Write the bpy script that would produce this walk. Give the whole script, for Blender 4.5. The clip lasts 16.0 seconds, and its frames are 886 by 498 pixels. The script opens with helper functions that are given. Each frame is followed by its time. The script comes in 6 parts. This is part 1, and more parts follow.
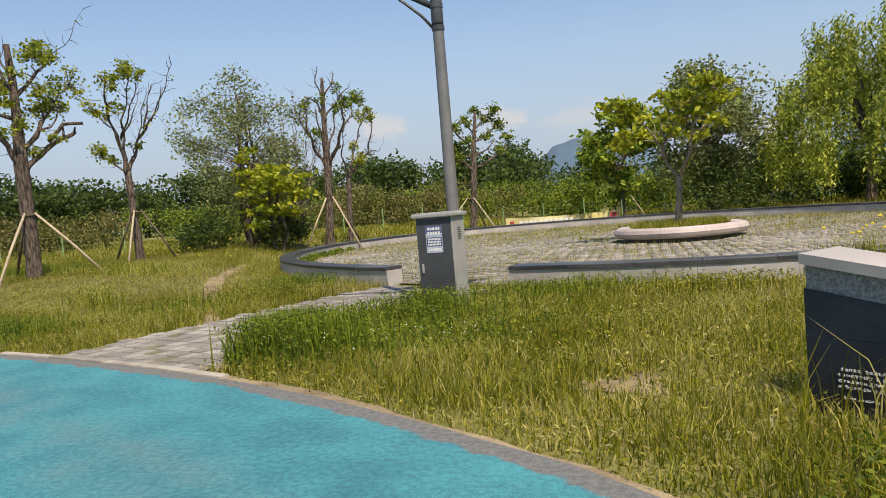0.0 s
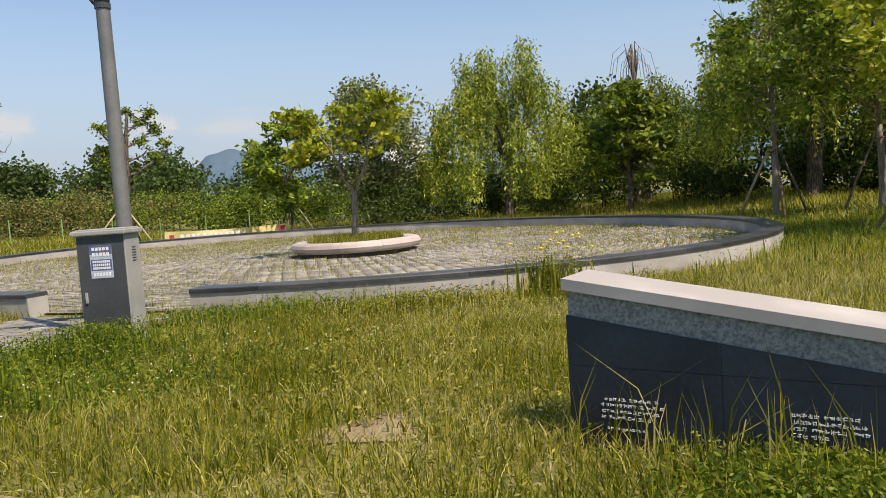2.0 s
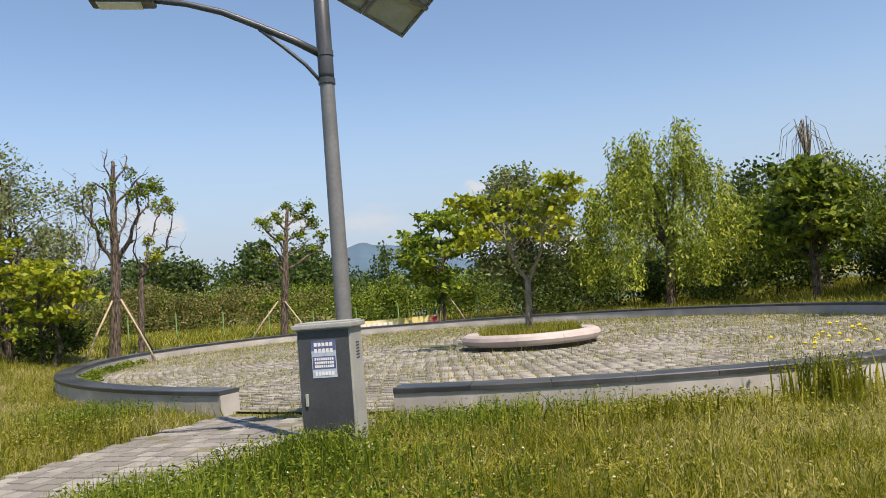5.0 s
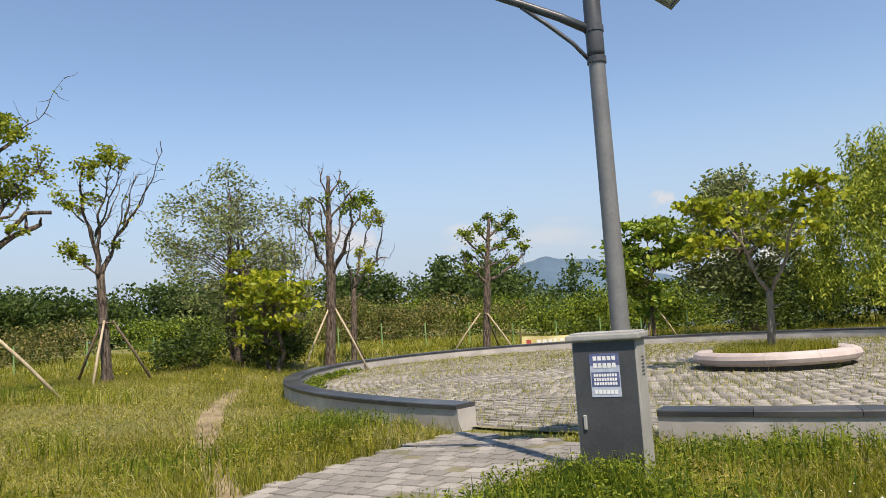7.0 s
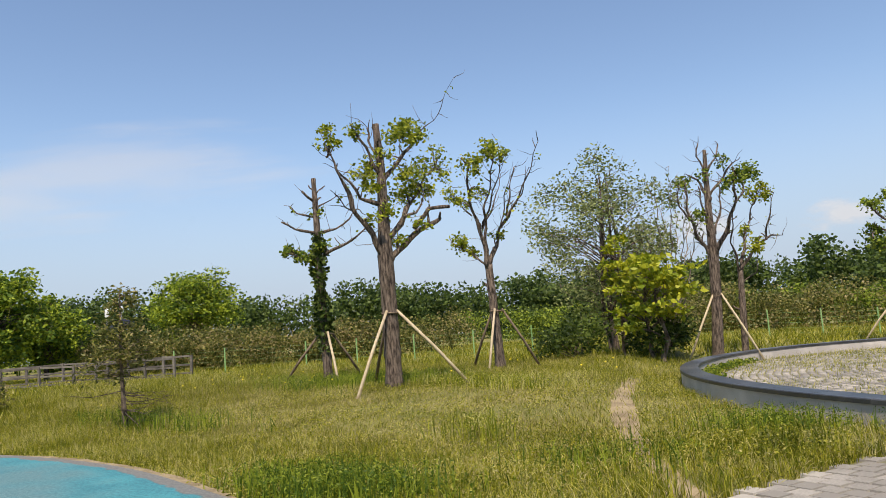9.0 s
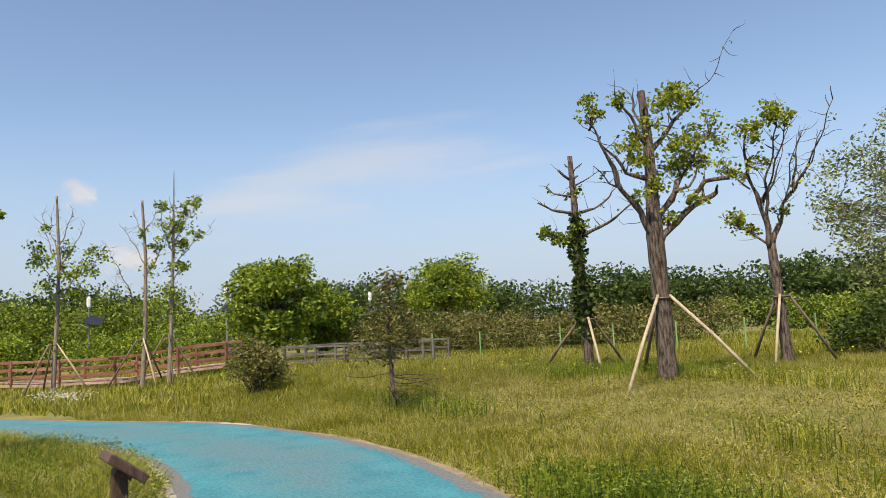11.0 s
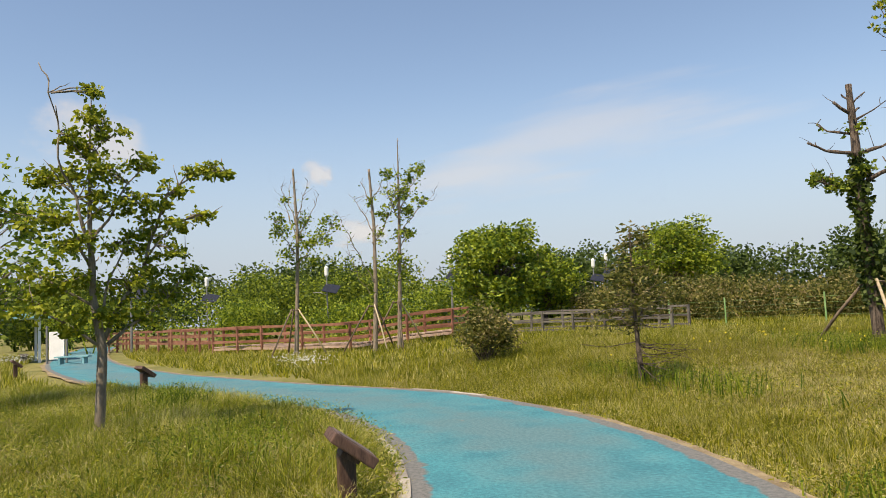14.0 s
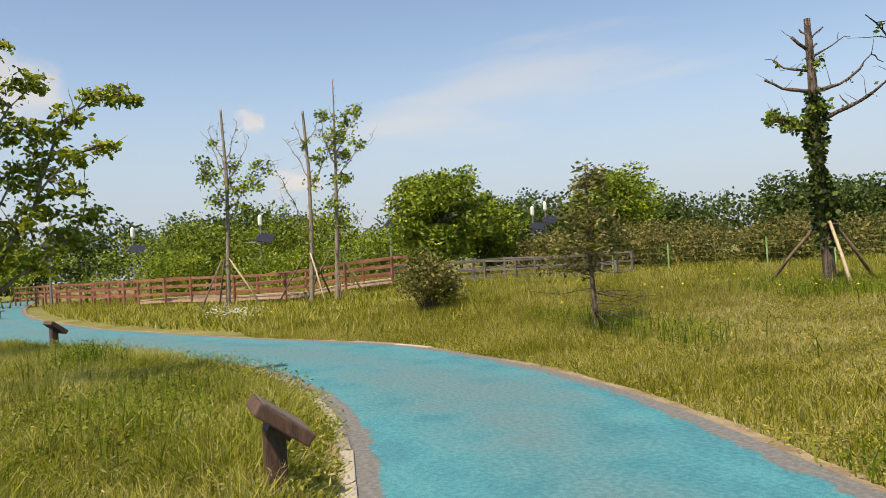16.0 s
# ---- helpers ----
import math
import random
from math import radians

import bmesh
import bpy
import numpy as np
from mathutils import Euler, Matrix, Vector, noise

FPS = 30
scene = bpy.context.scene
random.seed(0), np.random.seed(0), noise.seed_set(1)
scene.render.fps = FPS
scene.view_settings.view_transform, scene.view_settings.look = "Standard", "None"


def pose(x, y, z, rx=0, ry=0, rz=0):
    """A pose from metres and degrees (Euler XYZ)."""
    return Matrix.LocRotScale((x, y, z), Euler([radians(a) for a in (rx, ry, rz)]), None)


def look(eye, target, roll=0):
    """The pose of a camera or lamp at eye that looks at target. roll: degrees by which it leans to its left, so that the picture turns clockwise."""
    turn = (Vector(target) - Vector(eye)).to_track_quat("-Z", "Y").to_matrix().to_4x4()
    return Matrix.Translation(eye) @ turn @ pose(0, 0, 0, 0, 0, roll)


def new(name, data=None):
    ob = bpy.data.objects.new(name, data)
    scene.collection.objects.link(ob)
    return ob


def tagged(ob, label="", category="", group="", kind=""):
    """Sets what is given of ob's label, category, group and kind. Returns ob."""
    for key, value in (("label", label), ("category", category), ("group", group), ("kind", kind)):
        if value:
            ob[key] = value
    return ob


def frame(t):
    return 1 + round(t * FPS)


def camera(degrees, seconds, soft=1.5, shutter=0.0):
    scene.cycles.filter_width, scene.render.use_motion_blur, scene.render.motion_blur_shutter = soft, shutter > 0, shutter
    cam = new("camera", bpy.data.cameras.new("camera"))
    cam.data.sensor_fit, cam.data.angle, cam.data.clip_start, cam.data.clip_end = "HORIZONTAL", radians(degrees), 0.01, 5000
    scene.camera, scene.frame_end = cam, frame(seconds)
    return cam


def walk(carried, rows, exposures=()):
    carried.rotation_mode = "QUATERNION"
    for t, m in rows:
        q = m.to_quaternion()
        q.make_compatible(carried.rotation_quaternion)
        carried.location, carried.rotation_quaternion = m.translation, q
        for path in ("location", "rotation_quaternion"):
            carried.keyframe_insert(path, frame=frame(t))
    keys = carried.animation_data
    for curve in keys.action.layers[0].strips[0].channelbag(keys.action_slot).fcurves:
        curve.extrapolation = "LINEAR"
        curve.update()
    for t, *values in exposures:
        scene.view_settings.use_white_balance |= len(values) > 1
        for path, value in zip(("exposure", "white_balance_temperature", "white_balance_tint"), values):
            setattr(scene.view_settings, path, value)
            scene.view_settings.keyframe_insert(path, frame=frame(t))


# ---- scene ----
cam = camera(61.3, 16.0, 0.7)
PATH = [
    (0, (3.064, 1.492, 1.413), (2.545, 3.42, 1.3), -4.8),
    (0.5, (2.957, 1.738, 1.452), (2.69, 3.718, 1.352), -4.5),
    (1, (2.796, 1.903, 1.46), (2.89, 3.897, 1.345), -4.2),
    (1.5, (2.624, 2.071, 1.474), (2.917, 4.045, 1.33), -4.0),
    (2, (2.506, 2.369, 1.487), (2.881, 4.327, 1.337), -3.9),
    (2.5, (2.368, 2.576, 1.487), (3.028, 4.456, 1.32), -3.4),
    (3, (2.187, 2.762, 1.53), (2.92, 4.618, 1.4), -3.3),
    (3.5, (2.041, 3.057, 1.534), (2.664, 4.956, 1.467), -4.0),
    (4, (1.859, 3.305, 1.519), (2.434, 5.219, 1.46), -4.2),
    (4.5, (1.597, 3.485, 1.567), (2.003, 5.443, 1.578), -4.4),
    (5, (1.375, 3.773, 1.539), (1.438, 5.769, 1.654), -4.6),
    (5.2, (1.298, 3.876, 1.556), (1.315, 5.872, 1.673), -4.5),
    (7.3, (0.245, 4.666, 1.533), (-0.316, 6.575, 1.741), -3.8),
    (7.5, (0.107, 4.698, 1.515), (-0.579, 6.564, 1.735), -3.7),
    (8, (-0.191, 4.888, 1.498), (-1.263, 6.556, 1.758), -2.6),
    (8.5, (-0.531, 5.038, 1.481), (-1.667, 6.669, 1.705), -2.7),
    (9, (-0.821, 5.079, 1.512), (-2.052, 6.638, 1.739), -4.2),
    (9.5, (-1.084, 5.202, 1.507), (-2.555, 6.53, 1.775), -3.5),
    (9.7, (-1.175, 5.242, 1.516), (-2.685, 6.525, 1.784), -3.3),
    (11.8, (-2.346, 5.576, 1.575), (-4.053, 6.596, 1.786), -3.1),
    (12, (-2.452, 5.613, 1.558), (-4.169, 6.617, 1.771), -3.1),
    (12.5, (-2.709, 5.729, 1.554), (-4.5, 6.59, 1.781), -2.9),
    (13, (-3.014, 5.746, 1.52), (-4.81, 6.604, 1.715), -2.9),
    (13.5, (-3.282, 5.773, 1.511), (-5.102, 6.587, 1.673), -3.1),
    (14, (-3.527, 5.843, 1.515), (-5.438, 6.406, 1.689), -2.8),
    (14.5, (-3.828, 5.853, 1.494), (-5.735, 6.441, 1.625), -2.9),
    (15, (-4.117, 5.871, 1.479), (-6.026, 6.467, 1.535), -3.1),
    (15.5, (-4.383, 5.999, 1.482), (-6.296, 6.584, 1.527), -3.2),
    (16, (-4.655, 6.083, 1.458), (-6.522, 6.8, 1.49), -3.3),
]
walk(cam, [(t, look(e, g, r)) for t, e, g, r in PATH],
     exposures=[(0, 0.4, 7650, 15), (3, 0.52, 7750, 15), (5, 0.53, 7450, 15), (9, 0.54, 7450, 15), (12.5, 0.57, 8000, 15), (16, 0.57, 8350, 15)])

# ---- light ----
SHADE = Vector((-0.58, 0.815))          # the way that shadows fall
ELEV = radians(58)
sun = new("sun", bpy.data.lights.new("sun", "SUN"))
sun.data.energy, sun.data.angle, sun.data.color = 4.3, radians(0.55), (1.0, 0.955, 0.88)
sun.matrix_world = look((0, 0, 60), (SHADE.x * math.cos(ELEV), SHADE.y * math.cos(ELEV), 60 - math.sin(ELEV)))
world = bpy.data.worlds.new("sky")
scene.world = world
world.use_nodes = True
_w = world.node_tree
_sky = _w.nodes.new("ShaderNodeTexSky")
_sky.sky_type, _sky.sun_disc = "NISHITA", False
_sky.sun_elevation = ELEV
_sky.sun_rotation = math.atan2(-SHADE.x, -SHADE.y)
_sky.air_density, _sky.dust_density, _sky.ozone_density = 1.15, 0.1, 6.0
_bg = _w.nodes["Background"]
_bg.inputs["Strength"].default_value = 0.12
_w.links.new(_sky.outputs["Color"], _bg.inputs["Color"])

# ---- building helpers ----
RNG = np.random.default_rng(7)


def fast_mesh(name, verts, faces, mat=None, smooth=False):
    """A mesh from arrays: faces is an (n, 3) or (n, 4) array."""
    verts, faces = np.asarray(verts, np.float32), np.asarray(faces, np.int32)
    n, k = faces.shape
    me = bpy.data.meshes.new(name)
    me.vertices.add(len(verts))
    me.vertices.foreach_set("co", verts.ravel())
    me.loops.add(n * k)
    me.loops.foreach_set("vertex_index", faces.ravel())
    me.polygons.add(n)
    me.polygons.foreach_set("loop_start", np.arange(0, n * k, k, dtype=np.int32))
    if smooth:
        me.polygons.foreach_set("use_smooth", np.ones(n, bool))
    me.update(calc_edges=True)
    if mat:
        me.materials.append(mat)
    return me


class Geo:
    """Gathers boxes, tubes and sheets into one mesh."""

    def __init__(self):
        self.v, self.f = [], []

    def add(self, verts, faces):
        o = len(self.v)
        self.v += [tuple(p) for p in verts]
        self.f += [tuple(o + i for i in f) for f in faces]
        return self

    def box(self, c, s, rz=0.0, bev=0.0, tilt=None):
        m = Matrix.Translation(c) @ Matrix.Rotation(radians(rz), 4, "Z")
        if tilt:
            m = m @ Euler([radians(a) for a in tilt]).to_matrix().to_4x4()
        bm = bmesh.new()
        bmesh.ops.create_cube(bm, size=1, matrix=Matrix.Diagonal((*s, 1)))
        if bev:
            bmesh.ops.bevel(bm, geom=bm.edges[:], offset=bev, segments=2, affect="EDGES", profile=0.6)
        bm.transform(m)
        bm.verts.index_update()
        self.add([v.co[:] for v in bm.verts], [[v.index for v in f.verts] for f in bm.faces])
        bm.free()
        return self

    def tube(self, pts, radii, sides=7, cap=True):
        pts = [Vector(p) for p in pts]
        o = len(self.v)
        side = None
        for i, p in enumerate(pts):
            d = (pts[min(i + 1, len(pts) - 1)] - pts[max(i - 1, 0)])
            d = d.normalized() if d.length > 1e-9 else Vector((0, 0, 1))
            if side is None:
                side = d.orthogonal().normalized()
            side = side - d * side.dot(d)
            side = side.normalized() if side.length > 1e-6 else d.orthogonal().normalized()
            up = d.cross(side)
            r = radii[i] if hasattr(radii, "__len__") else radii
            for k in range(sides):
                a = 2 * math.pi * k / sides
                self.v.append(tuple(p + (side * math.cos(a) + up * math.sin(a)) * r))
        for i in range(len(pts) - 1):
            for k in range(sides):
                a, b = o + i * sides + k, o + i * sides + (k + 1) % sides
                self.f.append((a, b, b + sides, a + sides))
        if cap:
            self.f.append(tuple(o + k for k in range(sides))[::-1])
            self.f.append(tuple(o + (len(pts) - 1) * sides + k for k in range(sides)))
        return self

    def prism(self, outline, z0, z1):
        """An upright prism over a counter-clockwise outline."""
        n = len(outline)
        return self.add([(x, y, z0) for x, y in outline] + [(x, y, z1) for x, y in outline],
                        [tuple(range(n - 1, -1, -1)), tuple(range(n, 2 * n))] + [(i, (i + 1) % n, n + (i + 1) % n, n + i) for i in range(n)])

    def mesh(self, name, mat=None, smooth=False):
        me = bpy.data.meshes.new(name)
        me.from_pydata(self.v, [], self.f)
        me.update()
        if smooth:
            for p in me.polygons:
                p.use_smooth = True
        if mat:
            me.materials.append(mat)
        return me


def part(name, geo, mat, parent, label="", smooth=False):
    me = geo.mesh(name, mat, smooth) if isinstance(geo, Geo) else geo
    if not me.materials:
        me.materials.append(mat)
    ob = new(name, me)
    ob.parent = parent
    if label:
        ob["label"] = label
    return ob


def thing(name, at, label, category, group="", kind="", rz=0.0):
    ob = new(name)
    ob.empty_display_size = 0.1
    ob.matrix_basis = pose(*at, 0, 0, rz)
    return tagged(ob, label, category, group, kind)


# ---- materials ----
def material(name, a, b, scale=6.0, fine=60.0, rough=0.8, bump=0.3, metal=0.0, spec=0.4, leaf=0.0, island=0.0, obj=0.0, c=None, depth=0.01, stretch=None):
    m = bpy.data.materials.new(name)
    m.use_nodes = True
    nt = m.node_tree
    N, L = nt.nodes, nt.links
    p = N["Principled BSDF"]
    co = N.new("ShaderNodeTexCoord")
    mp = N.new("ShaderNodeMapping")
    mp.inputs["Scale"].default_value = stretch or (1, 1, 1)
    L.new(co.outputs["Object"], mp.inputs["Vector"])
    n1, n2 = N.new("ShaderNodeTexNoise"), N.new("ShaderNodeTexNoise")
    for n, s, d in ((n1, scale, 5), (n2, fine, 4)):
        n.inputs["Scale"].default_value, n.inputs["Detail"].default_value = s, d
        L.new(mp.outputs["Vector"], n.inputs["Vector"])
    r1 = N.new("ShaderNodeValToRGB")
    r1.color_ramp.elements[0].position, r1.color_ramp.elements[1].position = 0.35, 0.68
    r1.color_ramp.elements[0].color, r1.color_ramp.elements[1].color = (*a, 1), (*b, 1)
    if c:
        e = r1.color_ramp.elements.new(0.9)
        e.color = (*c, 1)
    add = N.new("ShaderNodeMath")
    add.operation = "MULTIPLY_ADD"
    add.inputs[1].default_value, add.inputs[2].default_value = 0.45, -0.22
    L.new(n2.outputs["Fac"], add.inputs[0])
    tot = N.new("ShaderNodeMath")
    tot.operation = "ADD"
    L.new(n1.outputs["Fac"], tot.inputs[0])
    L.new(add.outputs[0], tot.inputs[1])
    last = tot
    for amount, node, out in ((island, "ShaderNodeNewGeometry", "Random Per Island"), (obj, "ShaderNodeObjectInfo", "Random")):
        if amount:
            src = N.new(node)
            k = N.new("ShaderNodeMath")
            k.operation = "MULTIPLY_ADD"
            k.inputs[1].default_value, k.inputs[2].default_value = amount, -amount / 2
            L.new(src.outputs[out], k.inputs[0])
            s = N.new("ShaderNodeMath")
            s.operation = "ADD"
            L.new(last.outputs[0], s.inputs[0])
            L.new(k.outputs[0], s.inputs[1])
            last = s
    L.new(last.outputs[0], r1.inputs["Fac"])
    L.new(r1.outputs["Color"], p.inputs["Base Color"])
    p.inputs["Roughness"].default_value = rough
    p.inputs["Metallic"].default_value = metal
    p.inputs["Specular IOR Level"].default_value = spec
    if bump:
        bp = N.new("ShaderNodeBump")
        bp.inputs["Strength"].default_value, bp.inputs["Distance"].default_value = bump, depth
        L.new(n2.outputs["Fac"], bp.inputs["Height"])
        L.new(bp.outputs["Normal"], p.inputs["Normal"])
    if leaf:
        t = N.new("ShaderNodeBsdfTranslucent")
        mx = N.new("ShaderNodeMixShader")
        mx.inputs["Fac"].default_value = leaf
        L.new(r1.outputs["Color"], t.inputs["Color"])
        L.new(p.outputs[0], mx.inputs[1])
        L.new(t.outputs[0], mx.inputs[2])
        L.new(mx.outputs[0], N["Material Output"].inputs["Surface"])
    return m


def leaf_mat(name, a, b, c=None, t=0.4):
    return material(name, a, b, 0.7, 9, 0.55, 0, leaf=t, island=0.8, c=c, spec=0.3)


M_SOIL = material("meadow_soil", (0.11, 0.115, 0.02), (0.22, 0.195, 0.06), 0.5, 14, 0.95, 0.6, c=(0.26, 0.2, 0.1), depth=0.05)
M_DIRT = material("dry_dirt", (0.17, 0.125, 0.07), (0.33, 0.26, 0.15), 2.5, 40, 0.95, 0.6, depth=0.02)
M_GRASS = leaf_mat("grass_blade", (0.13, 0.152, 0.01), (0.41, 0.385, 0.032), (0.6, 0.53, 0.2), 0.5)
M_TALL = leaf_mat("meadow_blade", (0.13, 0.17, 0.012), (0.43, 0.43, 0.04), (0.62, 0.57, 0.22), 0.5)
M_LUSH = leaf_mat("lush_weed", (0.07, 0.125, 0.012), (0.29, 0.345, 0.034), None, 0.5)
M_DRY = leaf_mat("dry_grass", (0.21, 0.19, 0.05), (0.38, 0.32, 0.125), (0.52, 0.45, 0.24), 0.38)
M_LEAF = leaf_mat("leaf_green", (0.06, 0.105, 0.012), (0.26, 0.32, 0.032), None, 0.36)
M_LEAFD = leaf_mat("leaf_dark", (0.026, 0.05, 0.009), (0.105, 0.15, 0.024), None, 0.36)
M_LEAFY = leaf_mat("leaf_yellow", (0.17, 0.225, 0.012), (0.42, 0.43, 0.03), None, 0.36)
M_LEAFT = leaf_mat("leaf_tuft", (0.13, 0.18, 0.013), (0.36, 0.38, 0.03), None, 0.36)
M_LEAFB = leaf_mat("leaf_fresh", (0.075, 0.135, 0.013), (0.31, 0.38, 0.034), None, 0.36)
M_WILLOW = leaf_mat("leaf_willow", (0.13, 0.185, 0.02), (0.42, 0.46, 0.06), None, 0.36)
M_SILVER = leaf_mat("leaf_silver", (0.115, 0.15, 0.045), (0.28, 0.31, 0.11), None, 0.36)
M_OLIVE = leaf_mat("leaf_olive", (0.07, 0.085, 0.015), (0.23, 0.215, 0.048), (0.33, 0.26, 0.12), 0.36)
M_FAR = leaf_mat("leaf_far", (0.035, 0.065, 0.016), (0.105, 0.155, 0.03), None, 0.36)
M_BARK = material("bark", (0.03, 0.021, 0.015), (0.25, 0.19, 0.145), 6, 40, 0.95, 1.0, depth=0.03, stretch=(4, 4, 0.8))
M_BARKL = material("bark_light", (0.16, 0.13, 0.095), (0.3, 0.25, 0.19), 6, 50, 0.9, 0.7, depth=0.01, stretch=(4, 4, 0.7))
M_STAKE = material("stake_wood", (0.33, 0.26, 0.16), (0.48, 0.4, 0.27), 5, 40, 0.8, 0.3, stretch=(3, 3, 0.5))
# darker wood: painted shade of the back stakes; plain dark for band and sticks
M_SHADED_DARK = material("stake_shaded_dark", (0.09, 0.065, 0.045), (0.2, 0.15, 0.1), 5, 40, 0.85, 0.3, stretch=(3, 3, 0.5))
M_GRANITE = material("granite_pale", (0.36, 0.335, 0.31), (0.52, 0.49, 0.455), 1.5, 160, 0.75, 0.25, obj=0.25, depth=0.004)
M_PINK = material("granite_pink", (0.36, 0.3, 0.27), (0.5, 0.43, 0.4), 1.8, 150, 0.65, 0.2, obj=0.3, depth=0.004)
M_CAP = material("granite_dark", (0.028, 0.03, 0.034), (0.07, 0.071, 0.073), 2.2, 90, 0.4, 0.12, obj=0.35, depth=0.003, spec=0.5)
M_ROUGHG = material("granite_hammered", (0.2, 0.195, 0.185), (0.45, 0.44, 0.42), 55, 170, 0.85, 0.9, depth=0.012)
M_SLATE = material("slate_panel", (0.011, 0.015, 0.027), (0.026, 0.034, 0.055), 2, 25, 0.32, 0.08, obj=0.3, depth=0.003, spec=0.5)
M_LETTER = material("engraved_white", (0.72, 0.72, 0.7), (0.84, 0.84, 0.82), 8, 60, 0.8, 0)
M_PAVER = material("paver_stone", (0.20, 0.185, 0.16), (0.34, 0.315, 0.275), 1.1, 60, 0.85, 0.4, island=0.4, obj=0.4, depth=0.006)
M_JOINT = material("joint_sand", (0.12, 0.115, 0.06), (0.22, 0.2, 0.12), 0.8, 30, 0.95, 0.5, depth=0.02)
M_KERB = material("kerb_concrete", (0.22, 0.195, 0.16), (0.38, 0.345, 0.285), 3, 60, 0.9, 0.4, obj=0.4, depth=0.006)
M_STEEL = material("pole_grey", (0.17, 0.17, 0.165), (0.24, 0.238, 0.23), 2, 30, 0.45, 0.05, metal=0.3)
M_CAB = material("cabinet_dark", (0.05, 0.054, 0.06), (0.075, 0.08, 0.086), 3, 40, 0.42, 0.06)
M_CABL = material("cabinet_pale", (0.30, 0.30, 0.28), (0.39, 0.385, 0.36), 3, 40, 0.5, 0.08)
M_PAPER = material("notice_paper", (0.4, 0.45, 0.55), (0.5, 0.56, 0.64), 20, 60, 0.7, 0)
M_INK = material("notice_ink", (0.08, 0.1, 0.2), (0.12, 0.15, 0.3), 20, 60, 0.7, 0)
M_BLACK = material("black_plastic", (0.012, 0.012, 0.012), (0.03, 0.03, 0.03), 5, 40, 0.5, 0)
M_PANEL = material("solar_back", (0.32, 0.34, 0.3), (0.42, 0.44, 0.4), 4, 40, 0.6, 0)
M_CELL = material("solar_cell", (0.012, 0.014, 0.022), (0.022, 0.026, 0.04), 8, 60, 0.3, 0)
M_WHITE = material("white_paint", (0.7, 0.7, 0.68), (0.8, 0.8, 0.78), 2, 40, 0.5, 0.05)
M_BRIDGE = material("bridge_wood", (0.16, 0.062, 0.035), (0.3, 0.135, 0.085), 2, 30, 0.75, 0.2, obj=0.25)
M_DECK = material("deck_boards", (0.33, 0.225, 0.165), (0.47, 0.345, 0.265), 2, 30, 0.8, 0.2, obj=0.3)
M_GREYW = material("weathered_wood", (0.07, 0.062, 0.052), (0.16, 0.145, 0.12), 3, 30, 0.85, 0.3, obj=0.3)
M_SIGN = material("sign_wood", (0.05, 0.026, 0.018), (0.13, 0.072, 0.05), 6, 50, 0.6, 0.5, depth=0.01, stretch=(3, 3, 0.6))
M_SIGNT = material("sign_plate", (0.1, 0.066, 0.052), (0.19, 0.14, 0.115), 5, 60, 0.6, 0.3)
M_FENCE = material("fence_green", (0.16, 0.3, 0.1), (0.26, 0.42, 0.17), 3, 40, 0.6, 0)
M_BANNER = material("banner_yellow", (0.62, 0.5, 0.16), (0.75, 0.68, 0.4), 1.2, 20, 0.7, 0)
M_RED = material("banner_red", (0.4, 0.05, 0.05), (0.5, 0.09, 0.07), 2, 30, 0.7, 0)
M_TEALROOF = material("roof_teal", (0.12, 0.3, 0.33), (0.2, 0.42, 0.44), 2, 30, 0.5, 0.1)
# both hill colours have the blue of distant haze mixed in
M_HILL_HAZED = material("far_hill_hazed", (0.065, 0.115, 0.165), (0.095, 0.15, 0.2), 0.004, 0.05, 1, 0)
M_HILLF_HAZED = material("farther_hill_hazed", (0.2, 0.29, 0.41), (0.23, 0.32, 0.44), 0.003, 0.05, 1, 0)
M_WATER = material("river", (0.1, 0.14, 0.17), (0.14, 0.19, 0.22), 0.1, 3, 0.12, 0.1)
M_FLOWER = material("white_petal", (0.6, 0.6, 0.52), (0.75, 0.75, 0.68), 8, 40, 0.7, 0)
M_YPETAL = material("yellow_petal", (0.6, 0.48, 0.02), (0.75, 0.6, 0.03), 8, 40, 0.7, 0)


